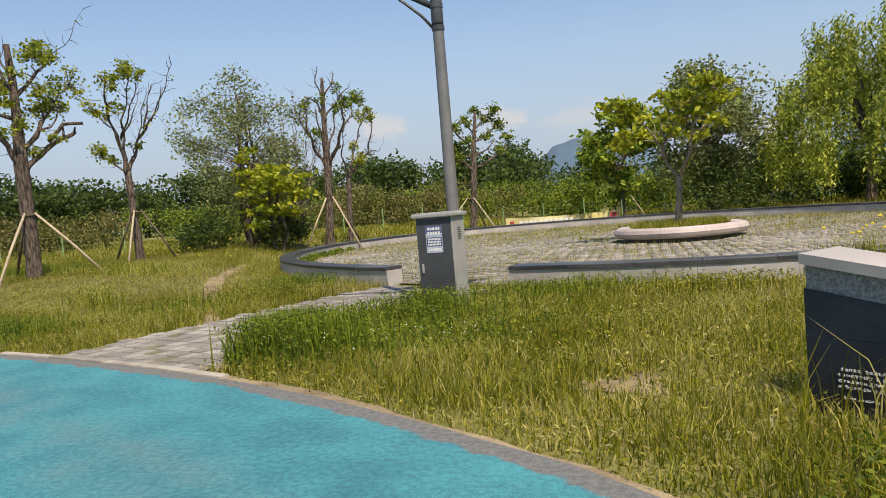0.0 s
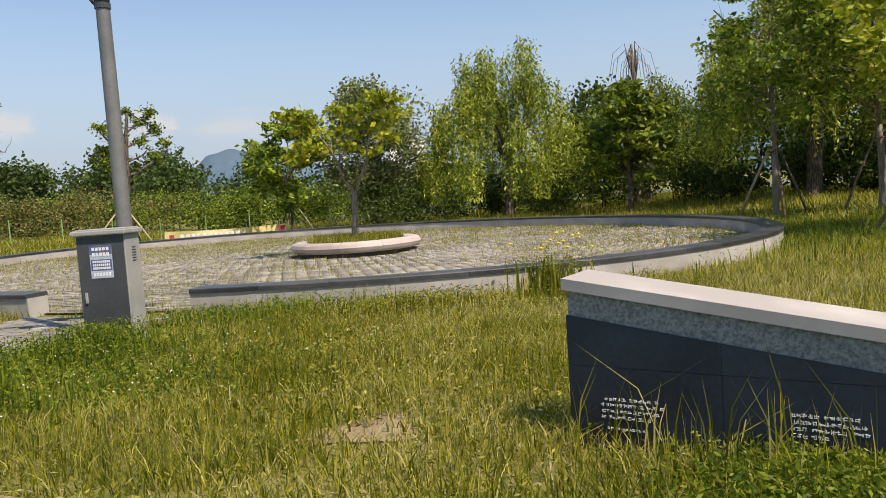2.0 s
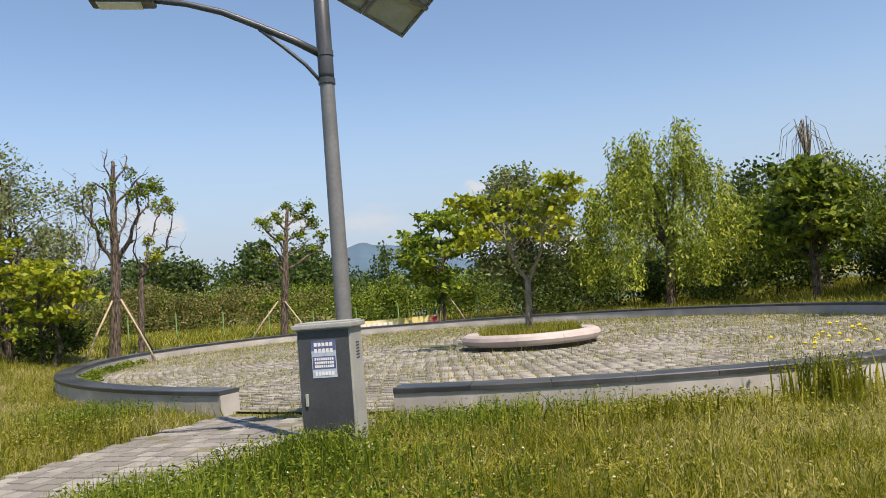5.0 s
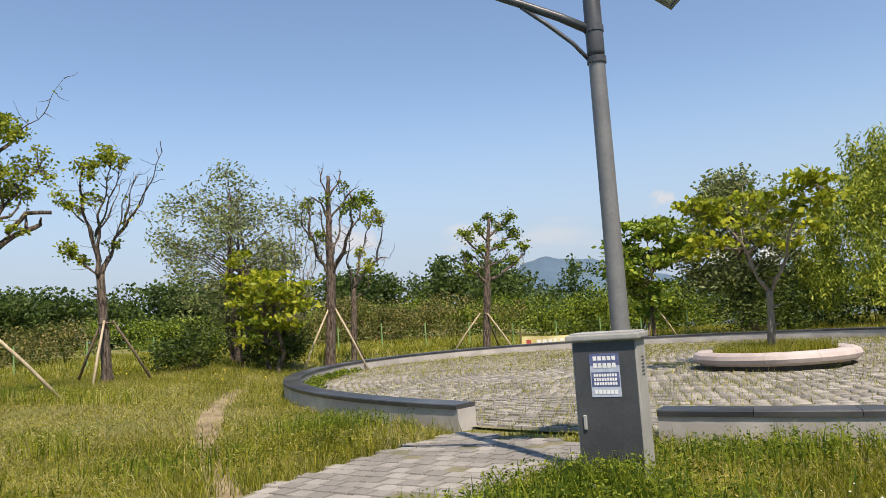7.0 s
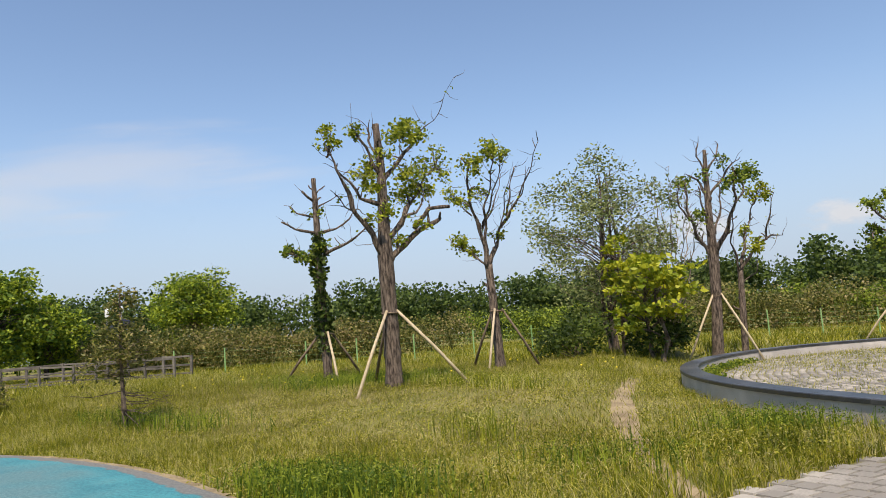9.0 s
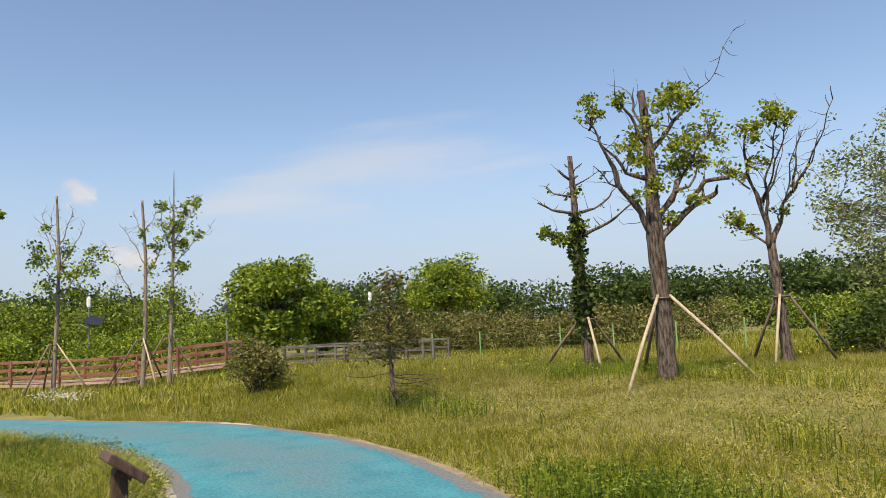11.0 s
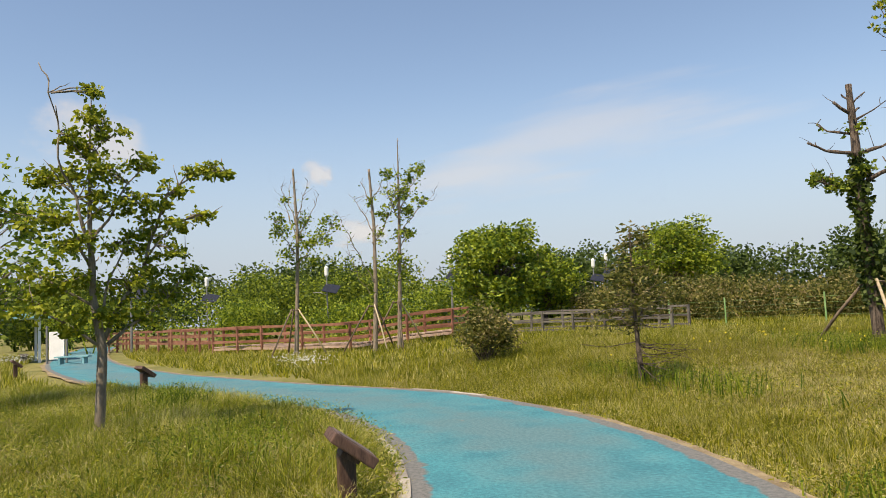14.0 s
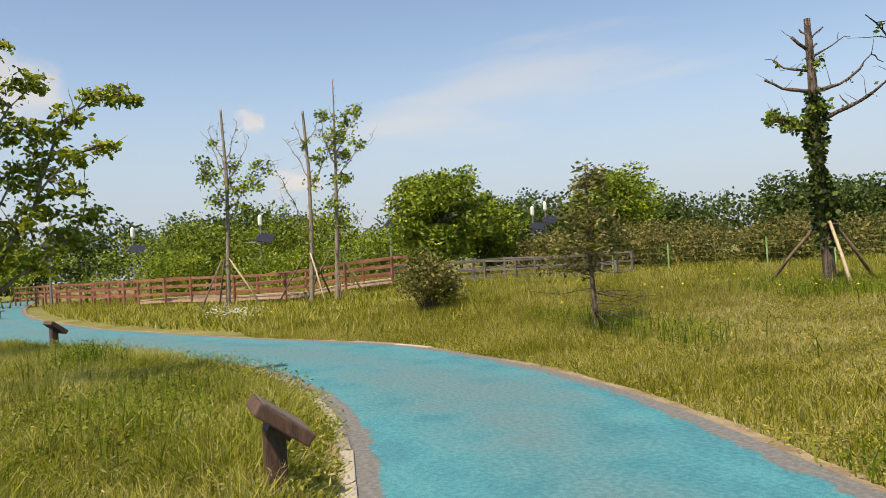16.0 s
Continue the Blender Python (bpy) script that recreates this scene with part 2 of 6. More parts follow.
def path_material():
    """Teal coat, bright at the sides and worn grey along the middle, with a bare asphalt margin."""
    m = bpy.data.materials.new("path_coat")
    m.use_nodes = True
    nt = m.node_tree
    N, L = nt.nodes, nt.links
    p = N["Principled BSDF"]
    uv = N.new("ShaderNodeUVMap")
    co = N.new("ShaderNodeTexCoord")
    sep = N.new("ShaderNodeSeparateXYZ")
    L.new(uv.outputs["UV"], sep.inputs[0])

    def noise_at(scale, detail, vec=None):
        n = N.new("ShaderNodeTexNoise")
        n.inputs["Scale"].default_value, n.inputs["Detail"].default_value = scale, detail
        L.new(vec or co.outputs["Object"], n.inputs["Vector"])
        return n.outputs["Fac"]

    def calc(op, a, b=None, c=None):
        n = N.new("ShaderNodeMath")
        n.operation = op
        for i, v in enumerate((a, b, c)):
            if v is None:
                continue
            if isinstance(v, (int, float)):
                n.inputs[i].default_value = v
            else:
                L.new(v, n.inputs[i])
        return n.outputs[0]

    def ramp(x, lo, hi):
        n = N.new("ShaderNodeMapRange")
        n.interpolation_type = "SMOOTHSTEP"
        n.inputs[1].default_value, n.inputs[2].default_value = lo, hi
        L.new(x, n.inputs[0])
        return n.outputs[0]

    def mix(f, a, b):
        n = N.new("ShaderNodeMix")
        n.data_type = "RGBA"
        L.new(f, n.inputs["Factor"])
        for k, v in (("A", a), ("B", b)):
            sock = [s for s in n.inputs if s.name == k and s.type == "RGBA"][0]
            if isinstance(v, tuple):
                sock.default_value = (*v, 1)
            else:
                L.new(v, sock)
        return [s for s in n.outputs if s.type == "RGBA"][0]

    mp = N.new("ShaderNodeMapping")
    mp.inputs["Scale"].default_value = (2.2, 0.55, 1)
    L.new(uv.outputs["UV"], mp.inputs["Vector"])
    streak = noise_at(2.2, 11, mp.outputs["Vector"])
    big, mid, fine, grit = noise_at(0.35, 3), noise_at(3.5, 9), noise_at(22, 3), noise_at(90, 5)
    late = ramp(sep.outputs[1], 17.0, 31.0)
    u = sep.outputs[0]
    side = calc("ABSOLUTE", calc("SUBTRACT", u, 0.5))              # 0 in the middle, 0.5 at the edges
    edge = calc("ADD", side, calc("MULTIPLY", calc("SUBTRACT", mid, 0.5), 0.1))
    bare = ramp(edge, 0.43, 0.445)
    worn = calc("ADD", calc("MULTIPLY", streak, 0.7), calc("ADD", calc("MULTIPLY", big, 0.7), calc("MULTIPLY", side, -0.6)))
    worn = calc("ADD", worn, calc("MULTIPLY", late, 0.16))
    wear = ramp(worn, 0.54, 0.9)
    teal = mix(ramp(calc("ADD", calc("MULTIPLY", fine, 0.5), calc("MULTIPLY", streak, 0.5)), 0.3, 0.7), (0.018, 0.125, 0.16), (0.042, 0.262, 0.295))
    dull = mix(ramp(fine, 0.3, 0.7), (0.05, 0.145, 0.165), (0.1, 0.195, 0.21))
    coat = mix(wear, teal, dull)
    tar = mix(ramp(fine, 0.3, 0.7), (0.10, 0.105, 0.10), (0.165, 0.165, 0.155))
    thin = calc("MULTIPLY", ramp(mid, 0.62, 0.72), ramp(worn, 0.75, 1.0))
    coat = mix(calc("MULTIPLY", thin, 0.7), coat, (0.17, 0.165, 0.14))
    col = mix(bare, coat, tar)
    dark = mix(ramp(grit, 0.3, 0.55), (0.66, 0.66, 0.66), (1.08, 1.08, 1.08))
    mul = N.new("ShaderNodeMix")
    mul.data_type, mul.blend_type = "RGBA", "MULTIPLY"
    mul.inputs["Factor"].default_value = 1
    ca = [s for s in mul.inputs if s.type == "RGBA"]
    L.new(col, ca[0])
    L.new(dark, ca[1])
    L.new([s for s in mul.outputs if s.type == "RGBA"][0], p.inputs["Base Color"])
    p.inputs["Roughness"].default_value = 0.85
    b = N.new("ShaderNodeBump")
    b.inputs["Strength"].default_value, b.inputs["Distance"].default_value = 0.5, 0.006
    L.new(grit, b.inputs["Height"])
    L.new(b.outputs["Normal"], p.inputs["Normal"])
    return m


M_PATH = path_material()

# ---- plan ----
def smooth(t):
    t = np.clip(t, 0, 1)
    return t * t * (3 - 2 * t)


RC, RX, RY, TURN = np.array((2.74, 24.15)), 12.55, 9.95, -0.82     # the plaza's ring wall: middle, half widths outside, and turn
CT, ST = math.cos(TURN), math.sin(TURN)


def ring_local(x, y):
    """Place along the ring's own two axes."""
    return (x - RC[0]) * CT + (y - RC[1]) * ST, (y - RC[1]) * CT - (x - RC[0]) * ST


def ring_point(u, v):
    return RC[0] + u * CT - v * ST, RC[1] + u * ST + v * CT


def ring_angle(x, y):
    u, v = ring_local(x, y)
    return math.atan2(v / RY, u / RX)


GAP0, GAP1 = ring_angle(-1.9, 14.65), ring_angle(0.84, 13.35)
RIGHT = [(9.5, -6.0), (6.3, 0.5), (4.6, 3.0), (3.05, 4.98), (2.07, 5.78), (1.3, 6.33), (0.06, 7.1), (-1.86, 8.05), (-5.0, 9.2), (-8.1, 9.95),
         (-10.5, 10.48), (-12.7, 10.68), (-14.9, 10.58), (-17.0, 10.25), (-18.85, 9.5), (-22.0, 7.8), (-25.3, 6.3), (-30.8, 4.0), (-42.0, 0.9), (-57.0, -1.6), (-80.0, -4.0)]


def spline(pts, step=0.35):
    pts = [np.array(p, float) for p in pts]
    out = []
    for i in range(len(pts) - 1):
        p0, p1, p2, p3 = pts[max(i - 1, 0)], pts[i], pts[i + 1], pts[min(i + 2, len(pts) - 1)]
        n = max(2, int(np.linalg.norm(p2 - p1) / step))
        for k in range(n):
            t = k / n
            out.append(0.5 * (2 * p1 + (p2 - p0) * t + (2 * p0 - 5 * p1 + 4 * p2 - p3) * t * t + (3 * p1 - p0 - 3 * p2 + p3) * t ** 3))
    return np.array(out + [pts[-1]])


PATH_W = 2.98
EDGE_R = spline(RIGHT)
_d = np.gradient(EDGE_R, axis=0)
_d /= np.linalg.norm(_d, axis=1)[:, None]
NORM = np.stack((-_d[:, 1], _d[:, 0]), 1)           # points across the path, from the plaza's side
EDGE_L = EDGE_R + NORM * PATH_W
MID = (EDGE_R + EDGE_L) / 2


def path_distance(x, y):
    """Metres from the path's middle line."""
    x, y = np.atleast_1d(np.asarray(x, float)), np.atleast_1d(np.asarray(y, float))
    best = np.full(x.shape, 1e9)
    for px, py in MID[::2]:
        np.minimum(best, (x - px) ** 2 + (y - py) ** 2, out=best)
    return np.sqrt(best)


def in_ring(x, y, grow=0.0):
    u, v = ring_local(x, y)
    return (u / (RX + grow)) ** 2 + (v / (RY + grow)) ** 2 < 1


APRON = [(-3.95, 8.78), (-1.2, 7.72), (-1.2, 9.1), (-0.75, 10.5), (-0.45, 11.9), (0.55, 13.3), (-1.7, 14.85), (-2.5, 13.1), (-3.05, 11.5)]


def in_poly(x, y, poly):
    x, y = np.asarray(x, float), np.asarray(y, float)
    hit = np.zeros(x.shape, bool)
    for (x0, y0), (x1, y1) in zip(poly, poly[1:] + poly[:1]):
        if y0 == y1:
            continue
        c = ((y0 > y) != (y1 > y)) & (x < (x1 - x0) * (y - y0) / (y1 - y0) + x0)
        hit ^= c
    return hit


TRAIL = spline([(-2.9, 10.6), (-3.45, 11.6), (-4.6, 13.35), (-5.85, 15.5), (-7.3, 18.5), (-8.6, 22.0)])


def ground(x, y):
    """Height of the ground."""
    x, y = np.asarray(x, float), np.asarray(y, float)
    h = 0.4 * smooth((-x - 3.5) / 7) * smooth((y - 11.5) / 6)
    h = h + 0.1 * smooth((-x - 14) / 10) * smooth((y - 11) / 3) * smooth((60 + x) / 30)
    h = h + 0.3 * smooth((x - 14) / 8) * smooth((y - 8) / 10)
    ru, rv = ring_local(x, y)
    rho = np.sqrt((ru / RX) ** 2 + (rv / RY) ** 2)
    h = h * smooth((rho - 1.0) / 0.22)
    far = smooth((np.hypot(x, y - 10) - 45) / 60)
    h = h - 2.6 * smooth((y - 62) / 14) * smooth((185 - y) / 20) * smooth((x + 15) / 30)
    near = smooth((path_distance(x.ravel(), y.ravel()).reshape(x.shape) - 2.2) / 2.5)
    bumps = 0.05 * np.sin(x * 0.9 + 1.3 * np.sin(y * 0.5)) * np.sin(y * 0.8 + np.sin(x * 0.6)) * near
    bumps = np.where(in_ring(x, y, 0.6), 0, bumps)
    return h * near + bumps * (1 - far) - 0.035 - 0.02 * (1 - near)


def gz(x, y):
    return float(ground(np.array([x]), np.array([y]))[0])


# ---- ground, one sheet to the horizon ----
def spread(lo, hi, a, b, step):
    core = np.arange(a, b + step, step)
    low, high, s = [], [], step
    p = a
    while p > lo:
        s *= 1.22
        p -= s
        low.append(max(p, lo))
    p, s = b, step
    while p < hi:
        s *= 1.22
        p += s
        high.append(min(p, hi))
    return np.array(low[::-1] + list(core) + high)


_gx, _gy = spread(-4000, 4000, -45, 22, 0.5), spread(-4000, 4000, -6, 42, 0.5)
_X, _Y = np.meshgrid(_gx, _gy)
_Z = ground(_X, _Y)
_n, _m = _X.shape
_i = np.arange(_n * _m).reshape(_n, _m)
_F = np.stack((_i[:-1, :-1], _i[:-1, 1:], _i[1:, 1:], _i[1:, :-1]), -1).reshape(-1, 4)
tagged(new("ground", fast_mesh("ground", np.stack((_X, _Y, _Z), -1).reshape(-1, 3), _F, M_SOIL, True)), "meadow ground of soil, thatch and dry grass", "ground", kind="structure")


def strip(left, right, z, mat, name, rows=5):
    """A ribbon between two lines, with UV: across, and metres along."""
    n = len(left)
    along = np.r_[0, np.cumsum(np.linalg.norm(np.diff((left + right) / 2, axis=0), axis=1))]
    v, uv = [], []
    for i in range(n):
        for k in range(rows):
            s = k / (rows - 1)
            p = left[i] * (1 - s) + right[i] * s
            v.append((p[0], p[1], z(p[0], p[1]) if callable(z) else z))
            uv.append((s, along[i]))
    i = np.arange(n * rows).reshape(n, rows)
    f = np.stack((i[:-1, :-1], i[:-1, 1:], i[1:, 1:], i[1:, :-1]), -1).reshape(-1, 4)
    a, b, c = (np.array(v[j]) for j in f[0][:3])
    if np.cross(b - a, c - b)[2] < 0:
        f = f[:, ::-1]
    me = fast_mesh(name, v, f, mat, True)
    lay = me.uv_layers.new(name="UVMap")
    lay.data.foreach_set("uv", np.array(uv, np.float32)[f.ravel()].ravel())
    return me


tagged(new("path", strip(EDGE_R, EDGE_L, 0.0, M_PATH, "path", 7)), "teal-coated cycle path with worn grey middle and bare margins", "path", kind="structure")

# dry verge beside both edges, ragged on its outer side
_w = 0.2 + 0.16 * np.sin(np.arange(len(EDGE_R)) * 0.37) * np.sin(np.arange(len(EDGE_R)) * 0.11 + 1) + RNG.uniform(-0.06, 0.1, len(EDGE_R))
tagged(new("verge_right", strip(EDGE_R + NORM * 0.02, EDGE_R - NORM * (0.02 + 0.38 * _w)[:, None], -0.004, M_DIRT, "verge_right", 3)), "strip of dry dirt along the path's edge", "verge", kind="structure")
tagged(new("verge_left", strip(EDGE_L - NORM * 0.02, EDGE_L + NORM * (0.06 + _w * 0.5)[:, None], -0.004, M_DIRT, "verge_left", 3)), "strip of dry dirt along the path's edge", "verge", kind="structure")
_tw = 0.09 + RNG.uniform(0, 0.13, len(TRAIL))
_td = np.gradient(TRAIL, axis=0)
_td /= np.linalg.norm(_td, axis=1)[:, None]
_tn = np.stack((-_td[:, 1], _td[:, 0]), 1)
tagged(new("trail", strip(TRAIL - _tn * _tw[:, None], TRAIL + _tn * _tw[::-1, None], lambda x, y: gz(x, y) + 0.012, M_DIRT, "trail", 3)), "trodden dirt trail through the grass", "trail", kind="structure")


def dirt_patch(x, y, r, ry):
    n = 22
    ph = RNG.uniform(0, 6, 3)
    v = [(x, y, gz(x, y) + 0.015)]
    for k in range(n):
        a = 2 * math.pi * k / n
        s = 1 + 0.25 * math.sin(3 * a + ph[0]) + 0.12 * math.sin(7 * a + ph[1])
        px, py = x + r * s * math.cos(a), y + ry * s * math.sin(a)
        v.append((px, py, gz(px, py) + 0.012))
    g = Geo().add(v, [(0, 1 + k, 1 + (k + 1) % n) for k in range(n)])
    tagged(new("dirt_patch", g.mesh("dirt_patch", M_DIRT)), "bare patch of dry earth in the grass", "dirt", "bare patches", "structure")


for _a in ((2.85, 7.2, 0.34, 0.26), (2.45, 10.3, 0.25, 0.3), (-20.9, 9.75, 1.3, 0.5), (1.6, 9.4, 0.2, 0.2)):
    dirt_patch(*_a)

# river behind the plaza, hills beyond
_wg = Geo().add([(-15, 64, -1.35), (90, 64, -1.35), (220, 190, -1.35), (-40, 190, -1.35)], [(0, 1, 2, 3)])
tagged(new("water", _wg.mesh("water", M_WATER)), "calm grey-blue river behind the trees", "river", kind="structure")


def ridge(name, dist, az0, az1, heights, mat, label):
    """A hill line: heights in metres at even steps of bearing (degrees from +y to +x)."""
    v, f = [], []
    n = 60
    xs = np.linspace(0, len(heights) - 1, n)
    for k in range(n):
        a = radians(az0 + (az1 - az0) * k / (n - 1))
        h = np.interp(xs[k], range(len(heights)), heights) * (1 + 0.03 * math.sin(k * 0.45) + 0.012 * math.sin(k * 1.1))
        for d, z in ((dist * 0.9, -3), (dist * 0.96, h * 0.55), (dist, h), (dist * 1.1, -3)):
            v.append((d * math.sin(a), d * math.cos(a), z))
    for k in range(n - 1):
        for j in range(3):
            f.append((4 * k + j, 4 * k + 4 + j, 4 * k + 5 + j, 4 * k + 1 + j))
    tagged(new(name, Geo().add(v, f).mesh(name, mat, True)), label, "hill", "distant hills", "structure")


ridge("backdrop_hill", 1500, -10, 8, [0, 58, 102, 110, 106, 92, 75, 60, 50, 35], M_HILL_HAZED, "wooded hill, distance haze painted in as blue")
ridge("backdrop_ridge", 3200, -50, 2, [30, 60, 80, 62, 90, 78, 70, 100, 110, 90, 130, 120], M_HILLF_HAZED, "ridge on the horizon, distance haze painted in as pale blue")
ridge("backdrop_bank", 1000, 8, 40, [25, 40, 30, 45, 60, 70, 50], M_HILL_HAZED, "far river bank, distance haze painted in as blue")

# ---- plants: leaves and limbs ----
def ball(rng, n):
    """Points of a soft ball with no stray tails; radius about 1.9."""
    d = rng.normal(size=(n, 3))
    d /= np.linalg.norm(d, axis=1)[:, None] + 1e-9
    return d * (1.9 * rng.uniform(0, 1, n) ** 0.45)[:, None]


def leaf_cards(pts, size, rng, wide=0.5, droop=0.0, vary=0.4):
    """Diamond leaves, one at each point."""
    pts = np.asarray(pts, float)
    n = len(pts)
    d = rng.normal(size=(n, 3))
    d[:, 2] = d[:, 2] * 0.6 - droop
    d /= np.linalg.norm(d, axis=1)[:, None]
    u = rng.normal(size=(n, 3))
    u[:, 2] *= 0.5
    s = np.cross(d, u)
    s /= np.linalg.norm(s, axis=1)[:, None] + 1e-9
    k = size * (1 + vary * rng.uniform(-1, 1, n))[:, None]
    v = np.stack((pts, pts + d * k * 0.5 + s * k * wide * 0.5, pts + d * k, pts + d * k * 0.5 - s * k * wide * 0.5), 1).reshape(-1, 3)
    return v, np.arange(4 * n).reshape(n, 4)


def limb(g, p, d, length, r0, r1, rng, n=6, wander=0.2, up=0.0, sides=6):
    p, d = Vector(p), Vector(d).normalized()
    pts, rad = [p.copy()], [r0]
    for i in range(1, n + 1):
        d = (d + Vector(rng.normal(size=3)) * wander + Vector((0, 0, up))).normalized()
        p = p + d * (length / n)
        pts.append(p.copy())
        rad.append(r0 + (r1 - r0) * i / n)
    g.tube(pts, rad, sides)
    return pts


def root_flare(g, base, lean, h, r0, r1, rng, sides=9):
    """A trunk with a flared foot and a slightly wavering line."""
    x, y, z = base
    pts, rad = [], []
    for i in range(9):
        s = i / 8
        pts.append((x + lean[0] * s + 0.02 * math.sin(5 * s + x), y + lean[1] * s + 0.02 * math.cos(4 * s + y), z - 0.08 + (h + 0.08) * s))
        rad.append((r0 + (r1 - r0) * s) * (1 + 0.35 * math.exp(-s * 14)) * (1 + 0.05 * math.sin(9 * s + y)))
    g.tube(pts, rad, sides)
    return Vector(pts[-1])


def finish_tree(name, at, wood, bark, crowns, label, group="", category="tree"):
    top = thing(name, (at[0], at[1], gz(*at)), label, category, group)
    inv = Vector((at[0], at[1], gz(*at)))
    wood.v = [(a - inv.x, b - inv.y, c - inv.z) for a, b, c in wood.v]
    part("trunk", wood, bark, top, smooth=True)
    for cname, v, f, mat in crowns:
        if len(v):
            part(cname, fast_mesh(cname, np.asarray(v) - np.array(inv), f, mat), mat, top)
    return top


def pollard(at, facing, label, seed, trunk, limbs, tufts, mat, ivy=0, size=0.12, twigs=3, bark=None, group="pruned roadside trees", plumb=0.058, slim=0.82, name="pruned_tree", flat=0.85, lift=0.0, full=2.4, depth=0.7):
    """A topped tree. Trunk and limbs are lines of (across, up, radius) in the plane that its viewing side faces; each limb also leans towards or away from that side.
    Limbs are knuckled and carry stubs and bare twigs; tufts are (across, up, radius, leaves) bunches of new growth on the nearest limb."""
    rng = np.random.default_rng(seed)
    g = Geo()
    base = Vector((at[0], at[1], gz(*at) + lift))
    deep = Vector((facing[0], facing[1], 0)).normalized()
    across = Vector((deep.y, -deep.x, 0))
    trunk = [(u + plumb * w, w, r * slim) for u, w, r in trunk]
    limbs = [[(u + plumb * w, w, r * slim * (0.78 if k else 0.9)) for k, (u, w, r) in enumerate(spec)] for spec in limbs]
    knots = []

    def place(u, w, d):
        return base + across * u + deep * d + Vector((0, 0, w))

    def line(spec, slope, sides, lumps):
        pts, rad = [], []
        keys = [(u, w, r) for u, w, r in spec]
        run = 0.0
        for (u0, w0, r0), (u1, w1, r1) in zip(keys, keys[1:]):
            step = math.hypot(u1 - u0, w1 - w0)
            n = max(2, int(step / 0.16))
            for k in range(n):
                q = k / n
                bend = 0.035 * math.sin(7 * (run + step * q) + slope * 9) if lumps > 0.5 else 0.0
                d = slope * (run + step * q) + bend
                pts.append(place(u0 + (u1 - u0) * q + bend, w0 + (w1 - w0) * q, d))
                rad.append((r0 + (r1 - r0) * q) * (1 + lumps * rng.uniform(-0.18, 0.3)))
                knots.append((u0 + (u1 - u0) * q, w0 + (w1 - w0) * q, d, r0 + (r1 - r0) * q))
            run += step
        u, w, r = keys[-1]
        pts.append(place(u, w, slope * run))
        rad.append(r * (1.0 + 0.2 * lumps))
        g.tube(pts, rad, sides)
        return pts

    foot = [(u, w - 0.1 if i == 0 else w, r * (1.25 if i == 0 else 1.0)) for i, (u, w, r) in enumerate(trunk)]
    line([foot[0], (foot[0][0] * 0.8 + foot[1][0] * 0.2, 0.3, trunk[0][2])] + foot[1:], 0.0, 10, 0.25)
    for u, w, d, r in knots[len(knots) * 3 // 5::2]:             # cut stubs round the head
        a = rng.uniform(0, 6.28)
        limb(g, place(u, w, d), (math.cos(a), math.sin(a), 0.6), rng.uniform(0.12, 0.35), r * 0.4, r * 0.25, rng, 3, 0.25, 0.1, 5)
    knots.clear()
    for i, spec in enumerate(limbs):
        slope = depth * (0.25 + 0.45 * rng.random()) * (1 if i % 2 else -1)
        pts = line(spec, slope, 7, 1.0)
        thick = spec[0][2]
        for p in pts[2:]:
            if thick > 0.025 and rng.random() < 0.3:              # stubs of cut shoots
                d = rng.normal(size=3)
                limb(g, p, (d[0], d[1], abs(d[2]) + 0.3), rng.uniform(0.12, 0.4), thick * 0.4, thick * 0.22, rng, 3, 0.25, 0.1, 5)
            if rng.random() < 0.2 * twigs:
                d = rng.normal(size=3)
                limb(g, p, (d[0], d[1], d[2] * 0.7 + 0.5), rng.uniform(0.25, 0.8), 0.011, 0.003, rng, 4, 0.22, 0.03, 3)
    near = np.array(knots)
    bunches = []
    for u, w, r, n in tufts:
        u, n = u + plumb * w, int(n * full)
        k = np.argmin((near[:, 0] - u) ** 2 + (near[:, 1] - w) ** 2)
        mid = np.array(place(u, w, near[k, 2]))
        root = place(*near[k, :3])
        for _ in range(5):                                       # shoots that carry the leaves
            tip = Vector(mid + ball(rng, 1)[0] * np.array((r, r, r * flat)) * 0.6)
            g.tube([root, root.lerp(tip, 0.5) + Vector((0, 0, 0.03)), tip], [0.012, 0.009, 0.004], 4)
            bunches.append(np.array(tip) + ball(rng, max(3, n // 7)) * np.array((r * 0.34, r * 0.34, r * 0.34 * flat)) * rng.uniform(0.6, 1.25))
        bunches.append(mid + ball(rng, max(3, n // 4)) * np.array((r, r, r * flat)) * 0.78)
    for u, w, d, r in knots[::3]:                                # single leaves along the limbs
        if r < 0.05 and rng.random() < 0.6:
            bunches.append(np.array(place(u, w, d)) + ball(rng, 4) * 0.09)
    crowns = [("crown", *leaf_cards(np.concatenate(bunches), size, rng, 0.62, 0.15, 0.5), mat)]
    if ivy:
        hh = rng.uniform(0.9, 4.3, ivy)
        lines = np.array([(u, w, r) for u, w, r in trunk])
        uu, rr = np.interp(hh, lines[:, 1], lines[:, 0]), np.interp(hh, lines[:, 1], lines[:, 2]) * rng.uniform(0.9, 1.9, ivy) * (1 + 0.35 * np.sin(hh * 4.1))
        aa = rng.uniform(0, 6.28, ivy)
        c = np.array(base)[None, :] + np.outer(uu + rr * np.cos(aa), np.array(across)) + np.outer(rr * np.sin(aa), np.array(deep))
        c[:, 2] += hh
        crowns.append(("ivy", *leaf_cards(c, 0.12, rng, 0.8, 0.3), M_LEAFD))
    return finish_tree(name, at, g, bark or M_BARK, crowns, label, group)


